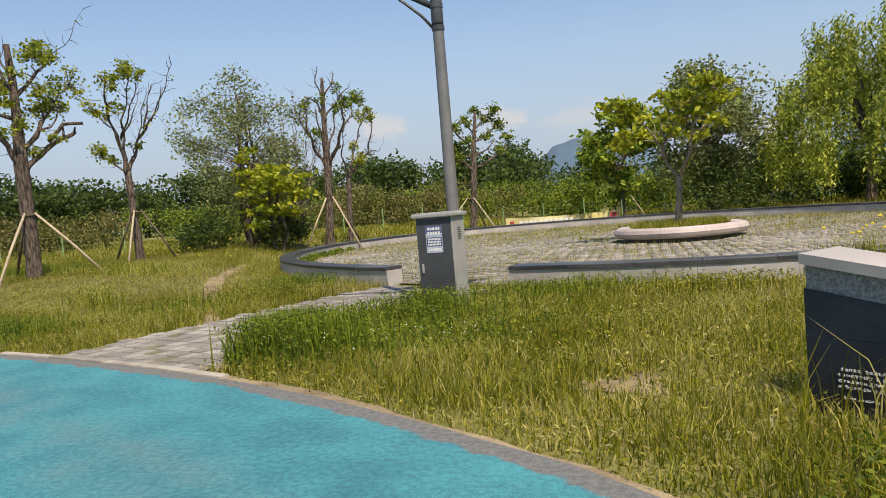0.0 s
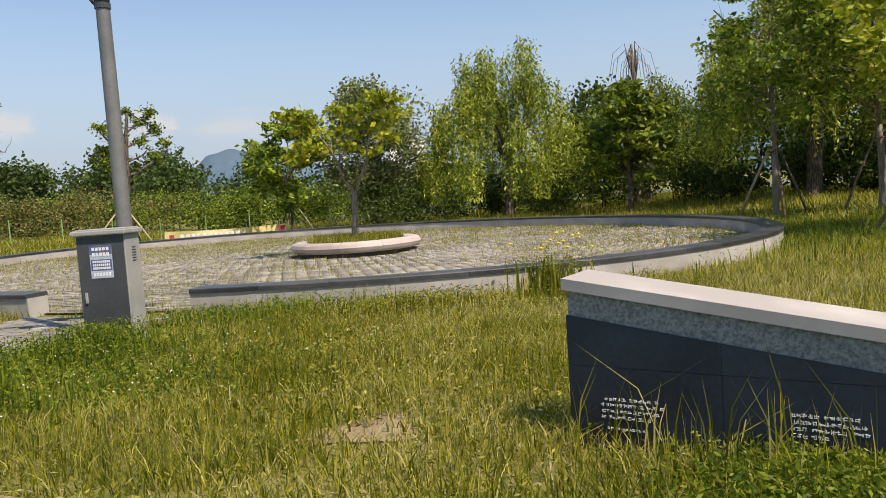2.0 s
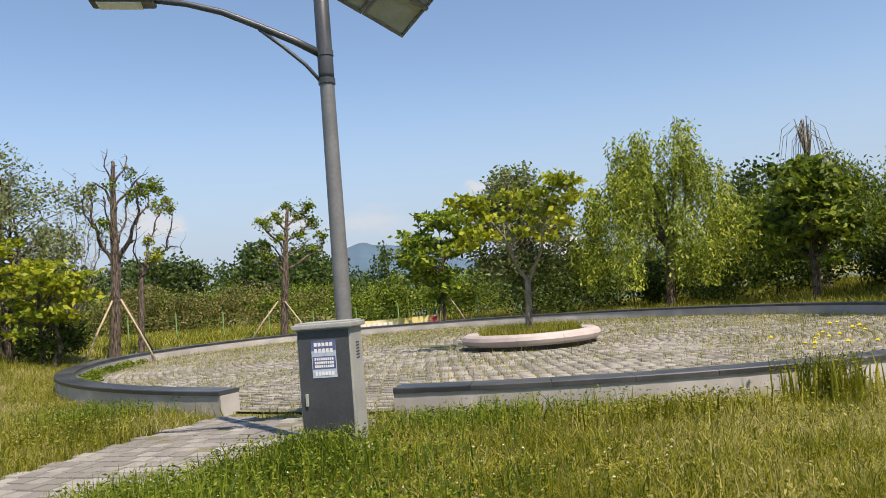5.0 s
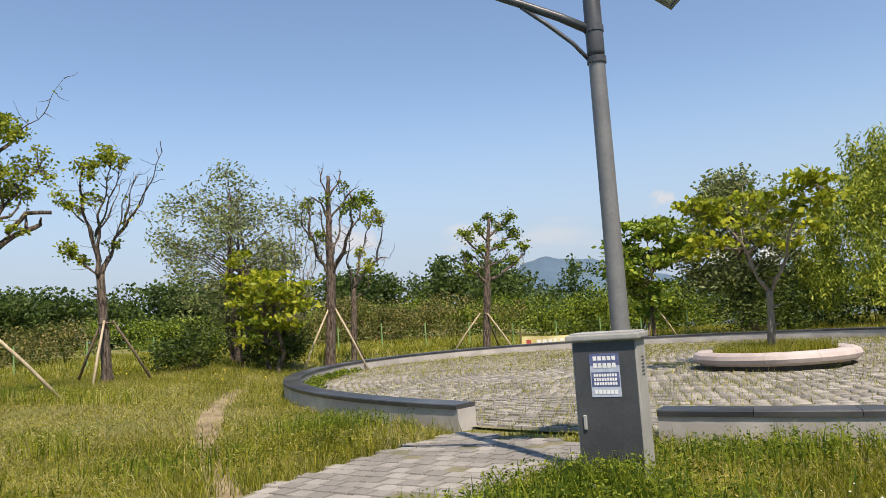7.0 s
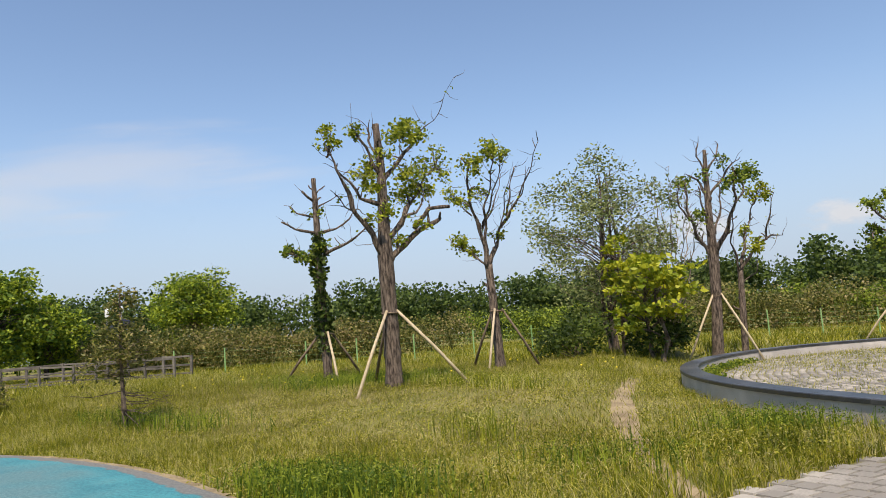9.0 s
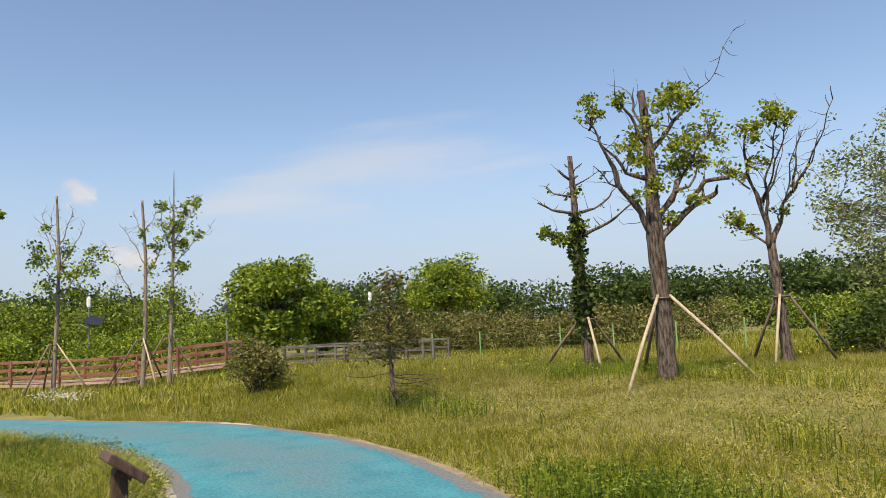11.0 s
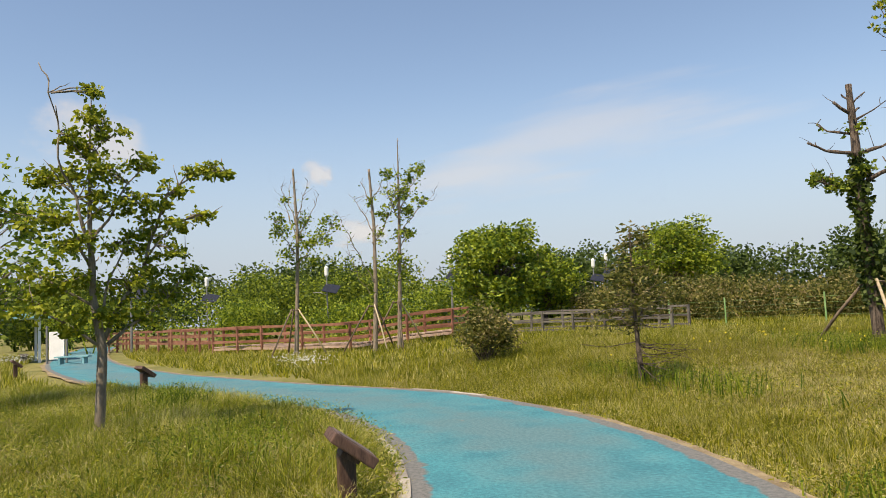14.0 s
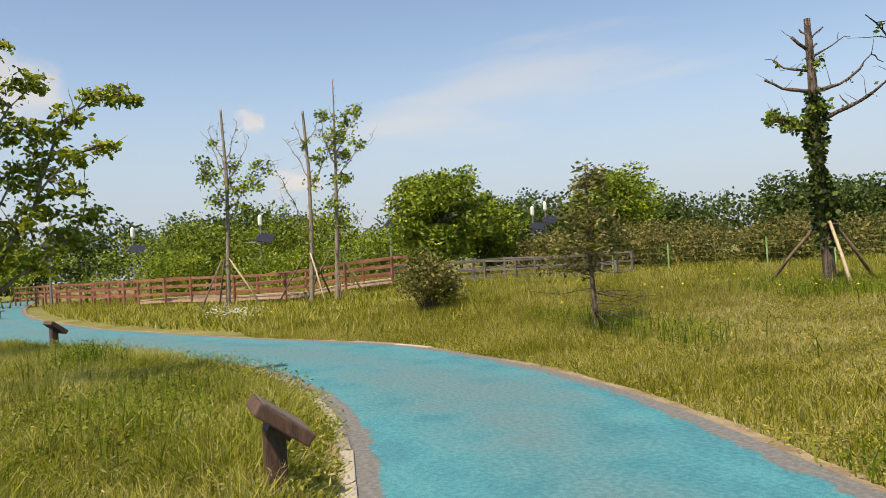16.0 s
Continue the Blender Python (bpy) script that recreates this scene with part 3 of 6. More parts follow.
def leafy_tree(at, h, w, r, fork, mat, label, seed, clumps=26, leaves=6000, size=0.16, flat=0.7, low=0.35, bark=None, dense=0.36, name="tree", group="", lean=(0, 0), category="tree", stems=1, thin=1.0):
    """A trunk that forks into limbs, each ending in an uneven clump of leaves."""
    rng = np.random.default_rng(seed)
    g = Geo()
    z0 = gz(*at)
    tops = []
    for s in range(stems):
        o = (0, 0) if stems == 1 else (0.18 * math.cos(s * 2.4), 0.18 * math.sin(s * 2.4))
        tops.append(root_flare(g, (at[0] + o[0], at[1] + o[1], z0), (lean[0] + 1.2 * o[0], lean[1] + 1.2 * o[1]), fork, r, r * 0.75, rng))
    pts = []
    zc, hz = (low * h + h) / 2, (h - low * h) / 2
    tips = []
    for t0 in tops:
        e = Vector((at[0] + lean[0] + 0.4 * (t0.x - at[0]), at[1] + lean[1] + 0.4 * (t0.y - at[1]), z0 + h * 0.86))
        m0 = t0.lerp(e, 0.5) + Vector((rng.normal() * 0.1, rng.normal() * 0.1, 0))
        g.tube([t0 - Vector((0, 0, 0.05)), t0.lerp(m0, 0.5), m0, m0.lerp(e, 0.5), e], [r * 0.72, r * 0.58, r * 0.42, r * 0.25, r * 0.08], 6)
        tips.append((t0, m0, e))
    for q in range(clumps):
        d = rng.normal(size=3)
        d /= np.linalg.norm(d)
        k = rng.uniform(0.45, 0.95)
        c = Vector((at[0] + lean[0] + d[0] * k * w / 2, at[1] + lean[1] + d[1] * k * w / 2, z0 + zc + d[2] * k * hz))
        b0, b1, b2 = tips[q % stems]
        s0 = min(0.92, max(0.0, (c.z - 0.45 * math.hypot(c.x - b0.x, c.y - b0.y) - b0.z) / max(0.1, b2.z - b0.z)))
        t0 = b0.lerp(b1, s0 * 2) if s0 < 0.5 else b1.lerp(b2, s0 * 2 - 1)
        mid = t0.lerp(c, 0.5) + Vector((rng.normal() * 0.05, rng.normal() * 0.05, 0.1 * (c - t0).length))
        rr = r * 0.3 * thin * (1 - 0.5 * s0)
        g.tube([t0 - Vector((0, 0, 0.04)), t0.lerp(mid, 0.5), mid, mid.lerp(c, 0.6), c], [rr, rr * 0.8, rr * 0.55, rr * 0.35, rr * 0.12], 5)
        n = int(leaves / clumps * rng.uniform(0.5, 1.5))
        s = dense * rng.uniform(0.7, 1.3) * w / 3.2
        pts.append(np.array(c) + ball(rng, n) * np.array((s, s, s * flat)))
        for _ in range(3):
            e = Vector(np.array(c) + rng.normal(size=3) * s * 0.9)
            g.tube([c, c.lerp(e, 0.5) + Vector((0, 0, 0.03)), e], [0.012, 0.008, 0.004], 3)
    return finish_tree(name, at, g, bark or M_BARK, [("crown", *leaf_cards(np.concatenate(pts), size, rng), mat)], label, group, category)


def willow(at, h, w, r, label, seed, strands=420, leaves=26, mat=None, group="weeping willows", low=0.12, size=0.2):
    """A willow: leaning limbs, and long hanging strands of narrow leaves."""
    rng = np.random.default_rng(seed)
    g = Geo()
    z0 = gz(*at)
    top = root_flare(g, (*at, z0), (0.3, 0.1), h * 0.3, r, r * 0.75, rng)
    limbs_ = []
    for q in range(9):
        a = 2 * math.pi * q / 9 + rng.uniform(-0.3, 0.3)
        out = rng.uniform(0.25, 0.6)
        limbs_.append(limb(g, top, (math.cos(a) * out, math.sin(a) * out, 1), h * rng.uniform(0.36, 0.5), r * 0.5, r * 0.08, rng, 8, 0.12, 0.02))
    pts = []
    heads = []
    for k in range(48):                                  # bunches that the strands hang from
        a, q = rng.uniform(0, 6.28), math.sqrt(rng.uniform(0.02, 1))
        heads.append((at[0] + w / 2 * q * math.cos(a), at[1] + w / 2 * q * math.sin(a), z0 + h * (1 - 0.55 * q ** 2.0) * rng.uniform(0.72, 1.0)))
    for k in range(strands):
        hx, hy, hz = heads[rng.integers(len(heads))]
        x, y, z = hx + np.clip(rng.normal(), -1.8, 1.8) * 0.036 * w, hy + np.clip(rng.normal(), -1.8, 1.8) * 0.036 * w, hz + np.clip(rng.normal(), -1.5, 1.5) * 0.25
        L = min(rng.uniform(0.7, 3.0) * h / 8, z - z0 - low * h)
        if L < 0.4:
            continue
        n = int(leaves * L / 2.2) + 3
        s = np.linspace(0, 1, n)
        dx, dy = rng.normal() * 0.25, rng.normal() * 0.25
        pts.append(np.stack((x + dx * s + rng.normal(size=n) * 0.05, y + dy * s + rng.normal(size=n) * 0.05, z - L * s + rng.normal(size=n) * 0.05), 1))
    v, f = leaf_cards(np.concatenate(pts), size, rng, 0.34, 1.2)
    return finish_tree("willow_tree", at, g, M_BARK, [("crown", v, f, mat or M_WILLOW)], label, group)


def tree_support(at, h, reach, seed, mat=None, spin=0.0, turns=None, label="tripod of pale wooden stakes tied round a trunk", group="tree supports"):
    """Three stakes leaning on a trunk, bound with a band."""
    z0 = gz(*at)
    top = thing("tree_support", (at[0], at[1], z0), label, "tree support", group)
    for k in range(3):
        a = turns[k] if turns else spin + 2 * math.pi * k / 3
        x, y = reach * math.cos(a), reach * math.sin(a)
        zz = gz(at[0] + x, at[1] + y) - z0
        c, s = 0.16 * math.cos(a), 0.16 * math.sin(a)
        # the back stakes get the darker wood, their shade put into the colour
        part("stake", Geo().tube([(x, y, zz - 0.1), ((x + c) / 2, (y + s) / 2, (zz + h) / 2), (c, s, h)], [0.038, 0.036, 0.032], 8), mat or (M_STAKE if k < (2 if turns else 1) else M_SHADED_DARK), top, smooth=True)
    ring_ = [(0.19 * math.cos(q), 0.19 * math.sin(q), h - 0.06) for q in np.linspace(0, 2 * math.pi, 13)]
    part("band", Geo().tube(ring_, 0.022, 5, False), M_SHADED_DARK, top, "dark rubber band")
    return top


def bush(at, w, h, mat, label, seed, leaves=2500, size=0.14, group="shrubs", name="shrub", clumps=14):
    rng = np.random.default_rng(seed)
    g = Geo()
    z0 = gz(*at)
    pts = []
    for k in range(clumps):
        a, q = rng.uniform(0, 6.28), math.sqrt(rng.uniform(0, 1))
        c = Vector((at[0] + w * 0.4 * q * math.cos(a), at[1] + w * 0.4 * q * math.sin(a), z0 + h * rng.uniform(0.25, 0.85) * (1 - 0.35 * q)))
        limb(g, (at[0] + rng.normal() * 0.08, at[1] + rng.normal() * 0.08, z0), c - Vector((at[0], at[1], z0)), (c - Vector((at[0], at[1], z0))).length, 0.025, 0.006, rng, 5, 0.05, 0, 4)
        n = leaves // clumps
        pts.append(np.array(c) + ball(rng, n) * np.array((w * 0.12, w * 0.12, h * 0.11)))
    p = np.concatenate(pts)
    p[:, 2] = np.maximum(p[:, 2], z0 + 0.05)
    return finish_tree(name, at, g, M_BARK, [("foliage", *leaf_cards(p, size, rng), mat)], label, group, "shrub")


def woods(name, spots, mat, label, seed, size=0.35, leaves=900, trunks=True):
    """Far growth, as one piece: spots of (x, y, width, height)."""
    rng = np.random.default_rng(seed)
    pts, g = [], Geo()
    for x, y, w, h in spots:
        z0 = float(ground(np.array([x]), np.array([y]))[0])
        k = 15
        for _ in range(k):
            c = np.array((x + np.clip(rng.normal(), -1.8, 1.8) * w * 0.22, y + np.clip(rng.normal(), -1.8, 1.8) * w * 0.22, z0 + h * (0.1 + 0.74 * rng.random() ** 0.8)))
            pts.append(c + ball(rng, leaves // k) * np.array((w * 0.115, w * 0.115, h * 0.085)))
        if trunks:
            for _ in range(2):
                limb(g, (x + rng.normal() * 0.2, y + rng.normal() * 0.2, z0 - 0.1), (rng.normal() * 0.15, rng.normal() * 0.15, 1), h * 0.75, 0.02 * h, 0.01, rng, 4, 0.08, 0, 4)
    p = np.concatenate(pts)
    v, f = leaf_cards(p, size, rng, 0.7)
    if trunks:
        o = len(v)
        v = np.concatenate((v, np.array(g.v)))
        quads = [q for q in g.f if len(q) == 4]
        f = np.concatenate((f, np.array(quads) + o))
    me = fast_mesh(name, v, f, mat)
    return tagged(new(name, me), label, "woods", kind="stuff")


# ---- plaza: ring wall, floor, planter ----
def ell(a, inset):
    return ring_point((RX - inset) * math.cos(a), (RY - inset) * math.sin(a))


WALL_Z, CAP_Z = 0.277, 0.345
ring = thing("ring_wall", (0, 0, 0), "low curved granite wall with dark cap around the plaza", "wall", kind="structure")
_span = (GAP0 - GAP1) % (2 * math.pi)
_N = 150
_g = Geo()
_v = []
for _k in range(_N + 1):
    _a = GAP1 + _span * _k / _N
    for _ins, _z in ((0.02, -0.15), (0.02, WALL_Z), (0.405, WALL_Z), (0.405, -0.15)):
        _v.append((*ell(_a, _ins), _z))
_f = [(4 * k + j, 4 * k + 4 + j, 4 * k + 4 + (j + 1) % 4, 4 * k + (j + 1) % 4) for k in range(_N) for j in range(4)]
_f += [(0, 1, 2, 3), (4 * _N + 3, 4 * _N + 2, 4 * _N + 1, 4 * _N)]
part("wall_body", _g.add(_v, _f), M_GRANITE, ring)
_caps = 68
for _k in range(_caps):
    _v, _a0, _a1 = [], GAP1 + _span * _k / _caps, GAP1 + _span * (_k + 1) / _caps - 0.0007
    for _j in range(4):
        _a = _a0 + (_a1 - _a0) * _j / 3
        for _ins, _z in ((0, WALL_Z), (0, CAP_Z - 0.012), (0.012, CAP_Z), (0.408, CAP_Z), (0.42, CAP_Z - 0.012), (0.42, WALL_Z)):
            _v.append((*ell(_a, _ins), _z))
    _f = [(6 * i + j, 6 * i + 6 + j, 6 * i + 6 + (j + 1) % 6, 6 * i + (j + 1) % 6) for i in range(3) for j in range(6)]
    part("cap_stone", Geo().add(_v, _f + [(0, 1, 2, 3, 4, 5), (23, 22, 21, 20, 19, 18)]), M_CAP, ring)

_n = 96
_g = Geo().add([(RC[0], RC[1], 0.0)] + [(*ell(2 * math.pi * k / _n, 0.3), 0.0) for k in range(_n)], [(0, 1 + k, 1 + (k + 1) % _n) for k in range(_n)])
tagged(new("plaza_floor", _g.mesh("plaza_floor", M_JOINT)), "sandy joints beneath the plaza's stone setts", "floor", kind="structure")
_g = Geo().add([(x, y, -0.003) for x, y in APRON], [tuple(range(len(APRON)))])
apron = tagged(new("pavement", _g.mesh("pavement", M_JOINT)), "paved apron between the path and the plaza", "pavement", kind="structure")


def sett_mesh(corners, z0, z1):
    """One stone over four corners, its top a little smaller."""
    c = np.mean(corners, 0)
    low = [(x, y, z0) for x, y in corners]
    top = [(c[0] + (x - c[0]) * 0.9, c[1] + (y - c[1]) * 0.9, z1) for x, y in corners]
    return low + top, [(4, 5, 6, 7), (0, 1, 5, 4), (1, 2, 6, 5), (2, 3, 7, 6), (3, 0, 4, 7)]


PLANTER = np.array((4.04, 22.9))

planter = thing("planter", (*PLANTER, 0), "round planter of pale bullnose granite blocks", "planter")
part("base", Geo().tube([(0, 0, -0.02), (0, 0, 0.14)], 1.5, 40), M_CAP, planter, "dark recessed base")
part("soil", Geo().tube([(0, 0, 0.14), (0, 0, 0.33), (0, 0, 0.38)], [1.42, 1.42, 0.3], 36), M_SOIL, planter, "earth mound")
for _k in range(10):
    _v, _f = [], []
    _prof = ((1.34, 0.12), (1.66, 0.12), (1.74, 0.18), (1.77, 0.26), (1.73, 0.345), (1.64, 0.39), (1.44, 0.395), (1.36, 0.36))
    for _j in range(6):
        _a = 2 * math.pi * (_k + 0.004 + 0.992 * _j / 5) / 10
        for _r, _z in _prof:
            _v.append((_r * math.cos(_a), _r * math.sin(_a), _z))
    _m = len(_prof)
    for _j in range(5):
        _f += [(_j * _m + q, _j * _m + (q + 1) % _m, (_j + 1) * _m + (q + 1) % _m, (_j + 1) * _m + q) for q in range(_m)]
    _f += [tuple(range(_m))[::-1], tuple(5 * _m + q for q in range(_m))]
    part("granite_block", Geo().add(_v, _f), M_PINK, planter)

# ---- inscribed wall ----
BD = Vector((0.729, -0.686)).normalized()
BA = Vector((3.99, 6.47))
BL, BT = 3.5, 0.40
stone = thing("inscribed_wall", (BA.x, BA.y, gz(BA.x, BA.y)), "sloping granite wall with dark engraved panels and pale cap", "monument", rz=math.degrees(math.atan2(BD.y, BD.x)))


def slab(x0, x1, y0, y1, lows, tops, n=12):
    """A slab along x whose underside and top follow two functions of x."""
    v, f = [], []
    for i in range(n + 1):
        x = x0 + (x1 - x0) * i / n
        v += [(x, y0, lows(x)), (x, y1, lows(x)), (x, y1, tops(x)), (x, y0, tops(x))]
    for i in range(n):
        f += [(4 * i + j, 4 * i + (j + 1) % 4, 4 * i + 4 + (j + 1) % 4, 4 * i + 4 + j)[::-1] for j in range(4)]
    return Geo().add(v, f + [(0, 1, 2, 3), (4 * n + 3, 4 * n + 2, 4 * n + 1, 4 * n)])


def b_top(x):
    return 0.99 - 0.143 * x


def b_dark(x):
    return 0.775 - 0.147 * x


part("core", slab(0.012, BL, 0.012, BT, lambda x: -0.15, lambda x: b_top(x) - 0.06), M_ROUGHG, stone, "hammered pale granite")
part("cap", slab(-0.012, BL + 0.02, -0.018, BT + 0.02, lambda x: b_top(x) - 0.066, b_top), M_GRANITE, stone, "smooth pale granite cap")
_xs = [0.0, 0.86, 1.76, 2.66, BL]
for _x0, _x1 in zip(_xs, _xs[1:]):
    part("panel", slab(_x0 + 0.001, _x1 - 0.001, 0.0, 0.03, lambda x: min(0.482, b_dark(x) - 0.004), b_dark), M_SLATE, stone, "polished near-black stone panel")
    part("panel", slab(_x0 + 0.001, _x1 - 0.001, 0.0, 0.03, lambda x: -0.15, lambda x: min(0.479, b_dark(x) - 0.004)), M_SLATE, stone, "polished near-black stone panel")


def lettering(x0, z0, lines, seed):
    """Unreadable engraved lines: rows of small stroke groups."""
    rng = np.random.default_rng(seed)
    g = Geo()
    for k, (dx, n, s) in enumerate(lines):
        x = x0 + dx
        z = z0 - k * 0.035 - (0.03 if s < 0.02 else 0)
        for q in range(n):
            if rng.random() < 0.18:
                x += s * 0.7
            for _ in range(5):
                if rng.random() < 0.55:
                    g.box((x + rng.uniform(0.2, 0.8) * s, -0.002, z + rng.uniform(-0.4, 0.4) * s), (s * 0.72, 0.003, s * 0.115))
                else:
                    g.box((x + rng.uniform(0.1, 0.9) * s, -0.002, z), (s * 0.115, 0.003, s * rng.uniform(0.4, 0.95)))
            x += s * 1.15
    part("engraving", g, M_LETTER, stone, "white engraved lines of verse")


lettering(0.19, 0.3, [(0, 11, 0.0225), (0, 12, 0.0225), (0, 13, 0.0225), (0, 10, 0.0225), (0.03, 11, 0.0165)], 3)
lettering(1.18, 0.305, [(0, 11, 0.0235), (0, 12, 0.0235), (0, 12, 0.0235), (0, 6, 0.0235), (0.015, 17, 0.0175)], 4)

# ---- control cabinet and lamp pole ----
cab = thing("control_cabinet", (0.42, 11.25, 0), "grey steel control cabinet with notice, at a lamp pole", "cabinet", rz=-14)
part("body", Geo().box((0, 0, 0.66), (0.55, 0.34, 1.27), 0, 0.008), M_CABL, cab)
part("plinth", Geo().box((0, 0, 0.02), (0.66, 0.42, 0.14), 0, 0.01), M_KERB, cab, "concrete plinth")
part("lid", Geo().box((0, -0.01, 1.305), (0.62, 0.43, 0.05), 0, 0.012).box((0, -0.01, 1.335), (0.56, 0.37, 0.02), 0, 0.006), M_CABL, cab, "overhanging pale lid")
door_ = part("door", Geo().box((0, -0.176, 0.68), (0.52, 0.014, 1.17), 0, 0.004), M_CAB, cab, "dark grey door")
part("handle", Geo().box((-0.2, -0.19, 0.6), (0.028, 0.02, 0.12), 0, 0.006), M_CABL, door_, "small metal handle")
part("notice", Geo().box((0.0, -0.185, 0.99), (0.25, 0.003, 0.36)), M_PAPER, cab, "faded bluish paper notice")
for _z, _n2, _s in ((1.13, 5, 0.035), (1.07, 5, 0.04), (0.99, 9, 0.024), (0.955, 9, 0.024), (0.92, 9, 0.024), (0.85, 6, 0.035)):
    for _k in range(_n2):
        part("print_mark", Geo().box((-0.1 + 0.2 * (_k + 0.5) / _n2, -0.188, _z), (0.15 / _n2, 0.002, _s)), M_LETTER, cab)
part("notice_head", Geo().box((0.0, -0.1872, 1.12), (0.25, 0.002, 0.1)), M_INK, cab, "blue printed band")
part("notice_band", Geo().box((0, -0.1872, 0.955), (0.235, 0.002, 0.12)), M_INK, cab, "blue printed band")
for _z in (1.12, 0.24):
    for _k in range(6):
        part("vent_slot", Geo().box((0.276, 0.02, _z - 0.03 * _k), (0.004, 0.09, 0.011)), M_BLACK, cab)

pole = thing("street_lamp", (0.54, 11.58, 0.13), "grey steel solar street lamp with curved arm", "street lamp")
_zs = np.linspace(-0.25, 6.2, 12)
part("pole", Geo().tube([(0, 0, z) for z in _zs], [0.09 - 0.0035 * z for z in _zs], 20), M_STEEL, pole, smooth=True)
part("base_flange", Geo().tube([(0, 0, -0.17), (0, 0, -0.1)], 0.17, 16), M_STEEL, pole)
part("upper_sleeve", Geo().tube([(0, 0, 3.75), (0, 0, 3.8), (0, 0, 6.1)], [0.078, 0.083, 0.074], 20), M_CAB, pole, "dark upper sleeve", smooth=True)
_arm = [(-0.05, -0.02, 4.02), (-0.3, -0.06, 4.16), (-0.65, -0.12, 4.32), (-1.0, -0.18, 4.47), (-1.35, -0.24, 4.56), (-1.7, -0.3, 4.6)]
part("arm", Geo().tube(_arm, [0.045, 0.042, 0.038, 0.035, 0.032, 0.03], 10), M_CAB, pole, smooth=True)
part("brace", Geo().tube([(-0.06, -0.02, 3.72), (-0.2, -0.04, 3.9), (-0.42, -0.08, 4.1), (-0.65, -0.12, 4.29)], 0.02, 8), M_CAB, pole, smooth=True)
_head = part("lamp_head", Geo().box((-1.95, -0.34, 4.6), (0.62, 0.24, 0.1), 10, 0.03), M_CAB, pole, "flat dark lamp head")
part("lens", Geo().box((-1.98, -0.345, 4.545), (0.42, 0.18, 0.015), 10, 0.004), M_WHITE, _head, "pale glass lens")
for _z in (3.72, 4.02):
    part("collar", Geo().tube([(0, 0, _z - 0.03), (0, 0, _z + 0.03)], 0.09, 16), M_CAB, pole)
for _s in (-1, 1):
    _p = new("solar_panel")
    _p.parent = pole
    _p["label"] = "framed solar panel"
    _p.matrix_basis = pose(0.8 + 0.225 * _s, 0.3 + 0.225 * _s, 5.0 - 0.076 * _s, -34, 14, 45)
    part("cells", Geo().box((0, 0, 0.018), (0.6, 1.2, 0.008)), M_CELL, _p, "dark blue cells")
    part("backing", Geo().box((0, 0, 0.004), (0.6, 1.2, 0.01)), M_PANEL, _p)
    for _q in (-1, 1):
        part("frame_bar", Geo().box((0.3 * _q, 0, 0), (0.035, 1.235, 0.05), 0, 0.004), M_STEEL, _p)
        part("frame_bar", Geo().box((0, 0.6 * _q, 0), (0.565, 0.035, 0.05), 0, 0.004), M_STEEL, _p)
    part("rail", Geo().box((0, 0.15, -0.04), (0.62, 0.05, 0.04)), M_STEEL, _p)
part("panel_bracket", Geo().tube([(0, 0, 4.72), (0.4, 0.15, 4.8), (0.8, 0.3, 4.99)], 0.035, 8), M_STEEL, pole)

# ---- trees by the trail: each limb as (across, up, radius) in metres, seen across the way that it faces ----
pollard((-12.5, 17.75), (-0.67, 0.74), "big topped tree with stubby limbs and fresh leaf tufts, staked", 11,
        [(0, 0, 0.235), (-0.12, 1.9, 0.215), (-0.2, 3.0, 0.215), (-0.25, 4.1, 0.15), (-0.3, 5.1, 0.12), (-0.42, 6.15, 0.095)],
        [[(-0.2, 2.95, 0.12), (-0.5, 3.5, 0.1), (-0.92, 4.1, 0.085), (-1.15, 4.75, 0.045), (-1.5, 5.4, 0.02)],
         [(-0.1, 2.9, 0.13), (0.33, 3.4, 0.105), (0.8, 3.75, 0.09), (1.12, 3.92, 0.06)], [(0.5, 3.6, 0.07), (0.78, 4.05, 0.065), (1.3, 4.05, 0.055)],
         [(-0.15, 3.3, 0.12), (0.22, 3.95, 0.095), (0.48, 4.45, 0.06), (0.8, 5.0, 0.035), (1.15, 5.35, 0.015)],
         [(-0.25, 4.2, 0.08), (-0.75, 4.35, 0.06), (-1.0, 4.7, 0.04), (-1.3, 5.0, 0.015)], [(-0.28, 4.7, 0.085), (0.05, 5.25, 0.07), (0.4, 5.65, 0.055), (0.55, 5.95, 0.03)],
         [(-0.3, 4.9, 0.06), (-0.66, 5.55, 0.05), (-0.9, 5.9, 0.045)], [(-0.3, 5.3, 0.05), (-0.6, 5.8, 0.04), (-0.62, 6.15, 0.035)], [(0.5, 5.8, 0.02), (0.95, 6.1, 0.014), (1.4, 6.95, 0.005)],
         [(0.2, 3.9, 0.05), (0.55, 4.0, 0.035), (0.7, 4.4, 0.02)], [(-0.9, 4.1, 0.035), (-1.1, 4.2, 0.03), (-1.45, 4.6, 0.01)]],
        [(0.2, 6.05, 0.34, 300), (0.5, 5.85, 0.28, 170), (-0.9, 5.9, 0.2, 90), (-1.45, 5.6, 0.24, 80), (-1.5, 5.85, 0.16, 40), (-0.65, 5.05, 0.28, 170), (-0.45, 4.7, 0.26, 130), (0.35, 5.05, 0.34, 190),
         (0.45, 4.6, 0.36, 220), (0.15, 4.55, 0.26, 90), (0.85, 5.3, 0.32, 130), (1.1, 5.55, 0.26, 50), (1.25, 5.1, 0.24, 40), (-0.1, 4.1, 0.22, 70), (0.1, 3.4, 0.18, 60), (-0.5, 3.9, 0.18, 40), (0.6, 3.75, 0.2, 50), (-0.3, 5.4, 0.25, 80)], M_LEAFT, size=0.085)
